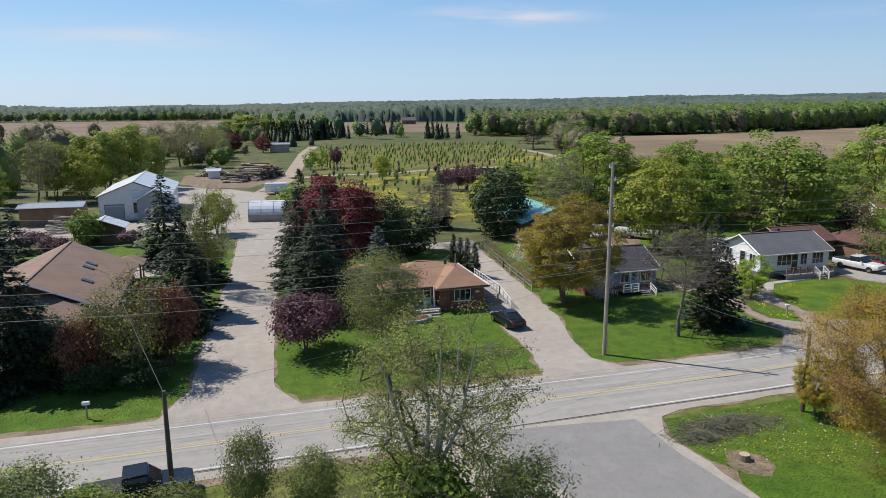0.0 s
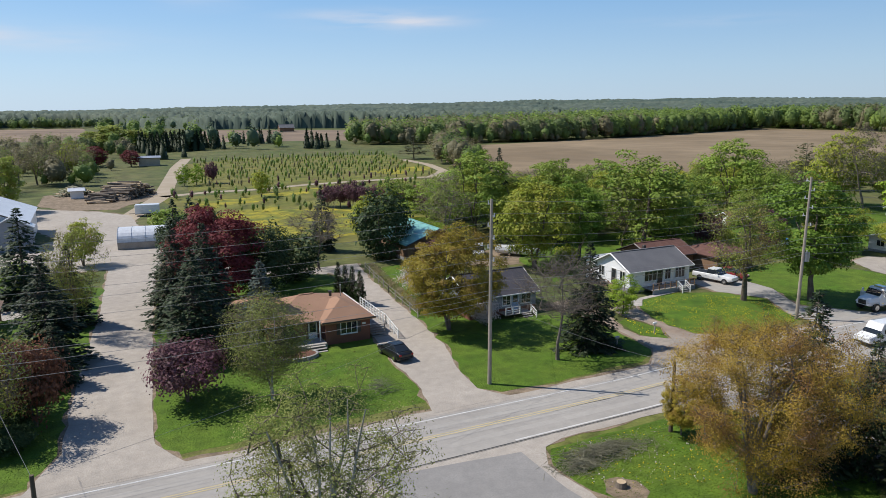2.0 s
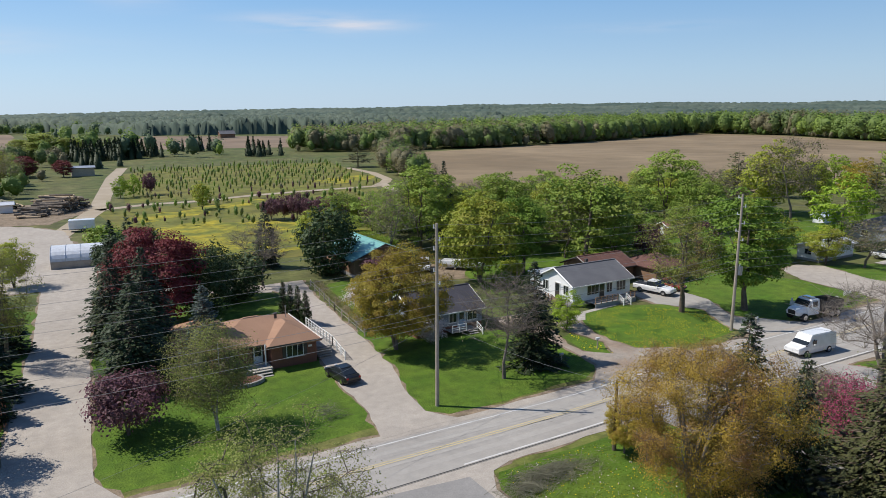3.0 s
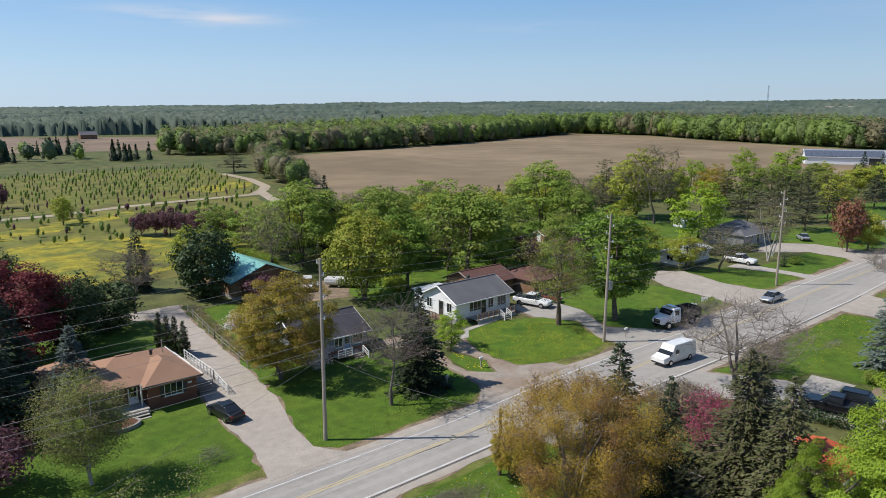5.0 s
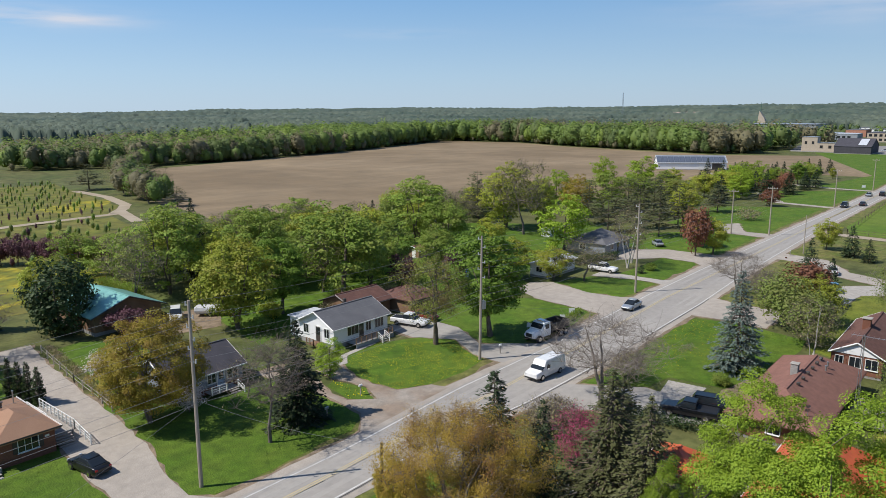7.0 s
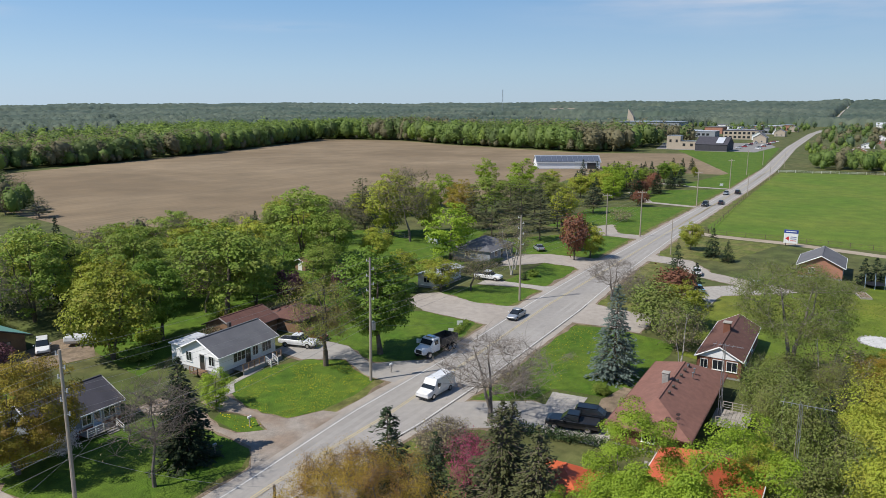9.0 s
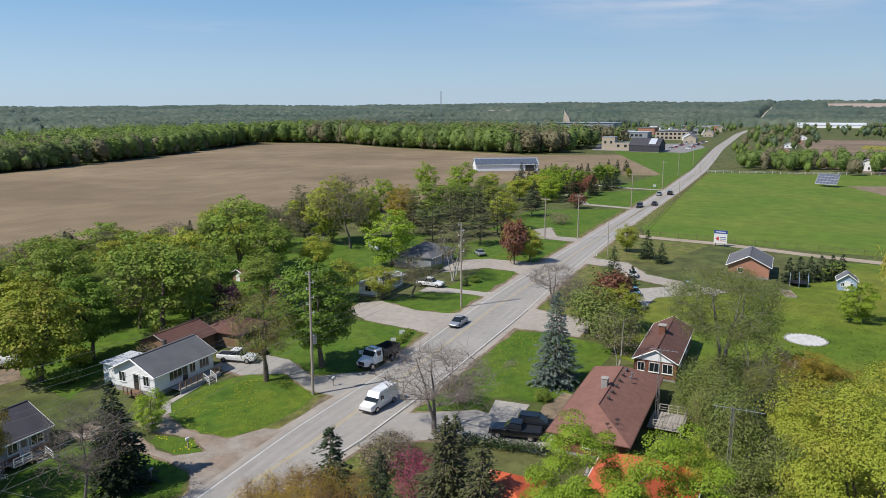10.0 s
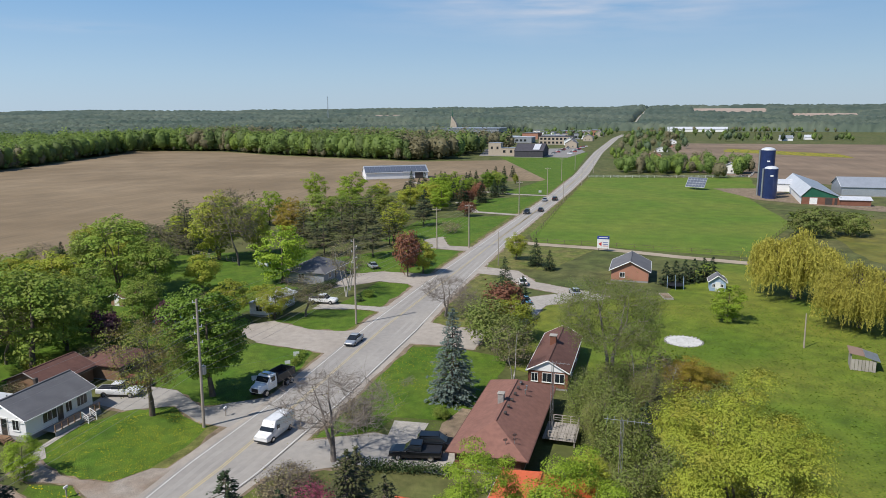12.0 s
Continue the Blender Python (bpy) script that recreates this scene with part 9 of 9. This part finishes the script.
# hedges
def hedge(x0, y0, x1, y1, w, h, label, leaf, seed):
    rng = np.random.default_rng(seed)
    l = math.dist((x0, y0), (x1, y1))
    n = int(l * w * h * 150)
    t, q, z = rng.uniform(0, 1, n), rng.normal(size=n) * w * 0.27, h * rng.uniform(0.03, 1, n) ** 0.7
    dx, dy = (x1 - x0) / l, (y1 - y0) / l
    c = np.stack([x0 + (x1 - x0) * t - dy * q, y0 + (y1 - y0) * t + dx * q, z + relief((x0 + x1) / 2, (y0 + y1) / 2) + 0.05 * np.sin(t * l * 2)], 1)
    v, f = sprays(rng, c, 0.22)
    tagged(new("hedge", mesh_np("hedge", v, f, [leaf])), label, "hedge", kind="stuff")


hedge(66.0, 29.0, 67.2, 19.6, 1.4, 1.05, "clipped dark green hedge beside the drive", L_CEDAR, 1)
hedge(91.5, 50.9, 97.6, 52.2, 1.0, 0.9, "low green hedge by the parking place", L_MAPLE, 2)
hedge(34.2, 74.5, 37.2, 98.5, 1.0, 1.2, "straggly hedge along a wire fence", L_SCRUB, 3)
hedge(57.5, 113, 57.5, 126, 2.4, 2.4, "tall bank of shrubs", L_MAPLE, 4)
hedge(128, 70.5, 140, 66.5, 1.6, 1.6, "dark clipped hedge", L_CEDAR, 5)


def post_fence(pts, h, gap, label, mat=WOOD_GREY, rails=2):
    f = tagged(new("fence"), label, "fence")
    for a, b in zip(pts, pts[1:]):
        a, b = Vector((*a, relief(*a))), Vector((*b, relief(*b)))
        n = max(1, round((b - a).length / gap))
        for k in range(n + 1):
            p = a.lerp(b, k / n)
            part("post", boxes((p.x - 0.06, p.x + 0.06, p.y - 0.06, p.y + 0.06, p.z - 0.1, p.z + h)), f, mat=mat)
        for r in range(rails):
            z = Vector((0, 0, h * (0.9 - 0.42 * r)))
            part("rail", rods((a + z, b + z, 0.035), sides=5), f, mat=mat)


post_fence([(33.4, 73), (34.6, 85), (36.6, 99.4)], 1.1, 3.0, "wire fence on wooden posts along the drive")
post_fence([(156, 101), (162, 119)], 1.2, 2.5, "grey board fence at the field", rails=3)
post_fence([(-14, 119), (-9, 114)], 1.8, 1.5, "dark board fence by the shed", WOOD_BROWN, 3)
post_fence([(205, 34.8), (300, 37.6), (434, 38.2)], 1.2, 6.0, "pasture fence along the road", POLE_DARK, 2)
post_fence([(205, 34.8), (198, -24), (262, -44)], 1.2, 5.0, "pasture fence beside the lane", POLE_DARK, 2)
post_fence([(441, -50), (470, -56)], 1.3, 4.0, "white board fence at the end of the pasture", TRIM_WHITE, 3)
# backyard things
pool = tagged(new("paddling_circle"), "round white sand pit rimmed with stones", "sand pit")
pool.matrix_world = pose(120.0, -5.0, 0.62)
bm = bmesh.new()
bmesh.ops.create_cone(bm, cap_ends=True, segments=36, radius1=2.9, radius2=2.85, depth=0.08, matrix=pose(0, 0, 0.04))
part("bed", bm, pool, "pale sand bed", LINE_WHITE)
for k in range(26):
    a = k * 0.2417
    bm = bmesh.new()
    bmesh.ops.create_icosphere(bm, subdivisions=1, radius=0.2 + 0.05 * math.sin(k * 5), matrix=pose(3.0 * math.cos(a), 3.0 * math.sin(a), 0.06) @ Matrix.Diagonal((1.2, 1, 0.7, 1)))
    part("stone", bm, pool, mat=STONE)
tramp = tagged(new("trampoline"), "round trampoline with a safety net frame", "trampoline")
tramp.matrix_world = pose(157.6, -4.4, 0.6)
bm = bmesh.new()
bmesh.ops.create_cone(bm, cap_ends=True, segments=24, radius1=1.9, radius2=1.9, depth=0.06, matrix=pose(0, 0, 0.8))
part("mat", bm, tramp, mat=BLACK)
for k in range(6):
    a = k * 1.047
    part("leg", rods(((1.9 * math.cos(a), 1.9 * math.sin(a), 0), (1.9 * math.cos(a), 1.9 * math.sin(a), 2.4), 0.04), sides=6), tramp, mat=SIDING_BLUE)
gb = tagged(new("raised_bed"), "timber raised garden bed with soil", "garden bed")
gb.matrix_world = pose(149, -2.5, 0.6, 0, 0, 15)
for r in ((-2.2, 2.2, -.95, -.85, 0, .35), (-2.2, 2.2, .85, .95, 0, .35), (-2.2, -2.1, -.85, .85, 0, .35), (2.1, 2.2, -.85, .85, 0, .35)):
    part("plank", boxes(r), gb, mat=WOOD_GREY)
part("soil", boxes((-2.1, 2.1, -.85, .85, 0, .28)), gb, mat=DIRT)
sk = tagged(new("skip_bin"), "green and white open bin in the grass", "bin")
sk.matrix_world = pose(168, -13.5, 0.6, 0, 0, 20)
part("bin", boxes((-1.5, 1.5, -1.0, -.9, 0, 1.0), (-1.5, 1.5, .9, 1.0, 0, 1.0), (-1.5, -1.4, -.9, .9, 0, 1.0), (1.4, 1.5, -.9, .9, 0, 1.0), (-1.4, 1.4, -.9, .9, 0, .1)), sk, mat=METAL_GREEN)
part("rim", boxes((-1.55, 1.55, -1.05, -.88, 1.0, 1.1), (-1.55, 1.55, .88, 1.05, 1.0, 1.1), (-1.55, -1.38, -.88, .88, 1.0, 1.1), (1.38, 1.55, -.88, .88, 1.0, 1.1)), sk, mat=TRIM_WHITE)
bt = tagged(new("swimming_pool"), "above-ground pool under a blue cover", "pool")
bt.matrix_world = pose(104.8, 83.0, 0.6)
bm = bmesh.new()
bmesh.ops.create_cone(bm, cap_ends=True, segments=28, radius1=2.6, radius2=2.6, depth=1.1, matrix=pose(0, 0, 0.55))
part("wall", bm, bt, mat=METAL_WHITE)
bm = bmesh.new()
bmesh.ops.create_cone(bm, cap_ends=True, segments=28, radius1=2.5, radius2=2.5, depth=0.04, matrix=pose(0, 0, 1.13))
part("cover", bm, bt, mat=POOL_BLUE)
ut = tagged(new("covered_boat"), "boat under a bright blue tarpaulin", "boat")
ut.matrix_world = pose(111.4, 76.0, 0.6, 0, 0, 30)
part("tarpaulin", loft([(-2.6, 1.0, 1.1, .3, .5, 1.0, 1.8), (1.5, 1.0, 1.1, .3, .5, 1.0, 2.0), (3.0, .3, .4, .1, .7, 1.0, 1.5)]), ut, mat=POOL_BLUE)
part("cradle", boxes((-2.2, -2.0, -.9, .9, 0, .55), (1.4, 1.6, -.9, .9, 0, .55)), ut, mat=WOOD_GREY)
# flower bed, path and deck by the red bungalow
patch("garden_path", [(67.0, 20.0), (78.6, 20.2), (78.6, 21.5), (70.4, 21.5), (67.0, 22.6)], 0.056, CONCRETE, "pale concrete path along the bungalow", 0.03)
patch("flower_bed", [(74.6, 21.7), (83.8, 20.9), (84.0, 22.8), (79.0, 24.0), (76.2, 23.8), (75.2, 22.6)], 0.05, DIRT, "dark soil flower bed", 0.12, 0.6)
dk = tagged(new("deck"), "grey timber deck with white railings", "deck")
dk.matrix_world = pose(79.3, 9.7, 0.6)
for k in range(10):
    part("board", boxes((-2.4, 2.4, -1.9 + 0.38 * k, -1.56 + 0.38 * k, 0.7, 0.75)), dk, mat=WOOD_GREY)
for px in (-2.2, 0, 2.2):
    part("post", boxes((px - .07, px + .07, -1.8, -1.66, -.1, .7)), dk, mat=WOOD_GREY)
railing(dk, [(-2.3, 1.2, .75), (-2.3, -1.8, .75), (2.3, -1.8, .75), (2.3, 1.2, .75)], 0.95, WOOD_GREY)
pal = tagged(new("pallet_stack"), "heap of grey pallets and planks by the wall", "pallets")
pal.matrix_world = pose(65.6, 13.6, 0.62, 0, 0, 12)
for k in range(9):
    part("plank", boxes((-.6 - .05 * (k % 3), .6 + .04 * (k % 2), -1.7 + .4 * k, -1.4 + .4 * k, .12 + .1 * (k % 3), .2 + .1 * (k % 3))), pal, mat=WOOD_GREY)
part("bearer", boxes((-.5, -.4, -1.7, 1.9, 0, .12), (.4, .5, -1.7, 1.9, 0, .12)), pal, mat=WOOD_GREY)
def antenna_mast(x, y, h, aerial):
    tv = tagged(new("antenna_mast"), "thin lattice television mast", "antenna", "antenna masts")
    tv.matrix_world = pose(x, y, relief(x, y))
    for k in range(3):
        a = k * 2.094
        part("leg", rods(((.22 * math.cos(a), .22 * math.sin(a), 0), (.12 * math.cos(a), .12 * math.sin(a), h), .03), sides=5), tv, mat=METAL_GALV)
    for k in range(int(h / 0.7)):
        a, b = (k % 3) * 2.094, (k % 3 + 1) * 2.094
        part("rung", rods(((.2 * math.cos(a), .2 * math.sin(a), .7 * k), (.2 * math.cos(b), .2 * math.sin(b), .7 * k + .6), .015), sides=4), tv, mat=METAL_GALV)
    boom = part("boom", rods(((0, 1.2 * aerial, h - .1), (0, -1.9 * aerial, h - .1), .025), sides=5), tv, mat=METAL_GALV)
    for k in range(7):
        part("aerial", rods(((-.9 + .1 * k, (1.0 - .45 * k) * aerial, h - .1), (.9 - .1 * k, (1.0 - .45 * k) * aerial, h - .1), .015), sides=4), boom, mat=METAL_GALV)


antenna_mast(79.5, 10.9, 9.0, 1.0)
antenna_mast(62.3, 2.4, 10.5, 1.3)
post_fence([(419.5, 38.0), (426.5, -6.5), (440, -49.5)], 1.4, 4.0, "white rail fence behind the pasture", TRIM_WHITE)
# dandelions, flowers and grass tufts
def scatter(name, poly, n, seed, mat, label, size=0.09, lift=0.10, up=0.5):
    rng = random.Random(seed)
    xs, ys = [p[0] for p in poly], [p[1] for p in poly]
    pts = []
    while len(pts) < n:
        x, y = rng.uniform(min(xs), max(xs)), rng.uniform(min(ys), max(ys))
        inside = False
        for (ax, ay), (bx, by) in zip(poly, poly[1:] + poly[:1]):
            if (ay > y) != (by > y) and x < (bx - ax) * (y - ay) / (by - ay) + ax:
                inside = not inside
        if inside and (lift < 0.05 or noise.noise(Vector((x * 0.35, y * 0.35, seed))) > -0.25):
            pts.append((x, y, relief(x, y) + lift * rng.uniform(0.5, 1.2)))
    v, f = sprays(np.random.default_rng(seed), np.array(pts), size, up, 0.9)
    tagged(new(name, mesh_np(name, v, f, [mat])), label, "plants", kind="stuff")


L_DANDY = leafy("dandelion_petals", (0.62, 0.50, 0.015), (0.75, 0.62, 0.03), through=0.2)
L_GRASS = leafy("grass_blades", (0.09, 0.155, 0.014), (0.16, 0.215, 0.03), through=0.3)
scatter("dandelions", [(59.0, 64.2), (66, 66), (74, 58.6), (70.4, 50.9), (60, 50.7), (56.4, 52.6), (56.0, 57.4)], 4600, 1, L_DANDY, "yellow dandelions in the lawn", 0.065)
scatter("dandelions", [(74, 34), (88, 37), (105, 37), (104, 30), (90, 28), (80, 31)], 900, 2, L_DANDY, "yellow dandelions in the lawn", 0.09)
scatter("wild_flowers", [(28.6, 38.7), (44, 39), (45, 30), (36, 30), (28, 33)], 520, 3, L_DANDY, "yellow wild flowers in the rough lawn", 0.11)
scatter("wild_flowers", [(28.6, 38.7), (44, 39), (45, 30), (36, 30), (28, 33)], 300, 4, L_WHITE, "white wild flowers in the rough lawn", 0.10)
scatter("dandelions", [(51.2, 55.2), (53.2, 53), (54.6, 56.2), (53.6, 60.6)], 60, 5, L_DANDY, "yellow dandelions in the grass", 0.15)
scatter("grass_tufts", [(27.5, 39), (46, 39), (45, 24), (28, 22)], 16000, 6, L_GRASS, "tufts of rough grass", 0.085, 0.03, 2.0)
scatter("grass_tufts", [(4, 50.5), (24.4, 50.8), (25, 66), (5, 66)], 12000, 7, L_GRASS, "tufts of lawn grass", 0.075, 0.025, 2.0)
scatter("grass_tufts", [(29.6, 51), (46, 50), (50, 64), (33, 70)], 9000, 8, L_GRASS, "tufts of lawn grass", 0.075, 0.025, 2.0)
scatter("grass_tufts", [(-16, 50.4), (-4.8, 50.4), (-3, 62), (-16, 58)], 5000, 9, L_GRASS, "tufts of lawn grass", 0.075, 0.025, 2.0)
scatter("grass_tufts", [(64, -14), (96, 3), (140, 10), (148, -20), (110, -48), (66, -46)], 14000, 10, L_GRASS, "uneven tufts in the mown meadow", 0.26, 0.035, 0.5)
scatter("grass_tufts", [(75, 21), (104, 21), (106, 36), (72, 36.5)], 6000, 11, L_GRASS, "tufts of lawn grass", 0.12, 0.03, 0.5)
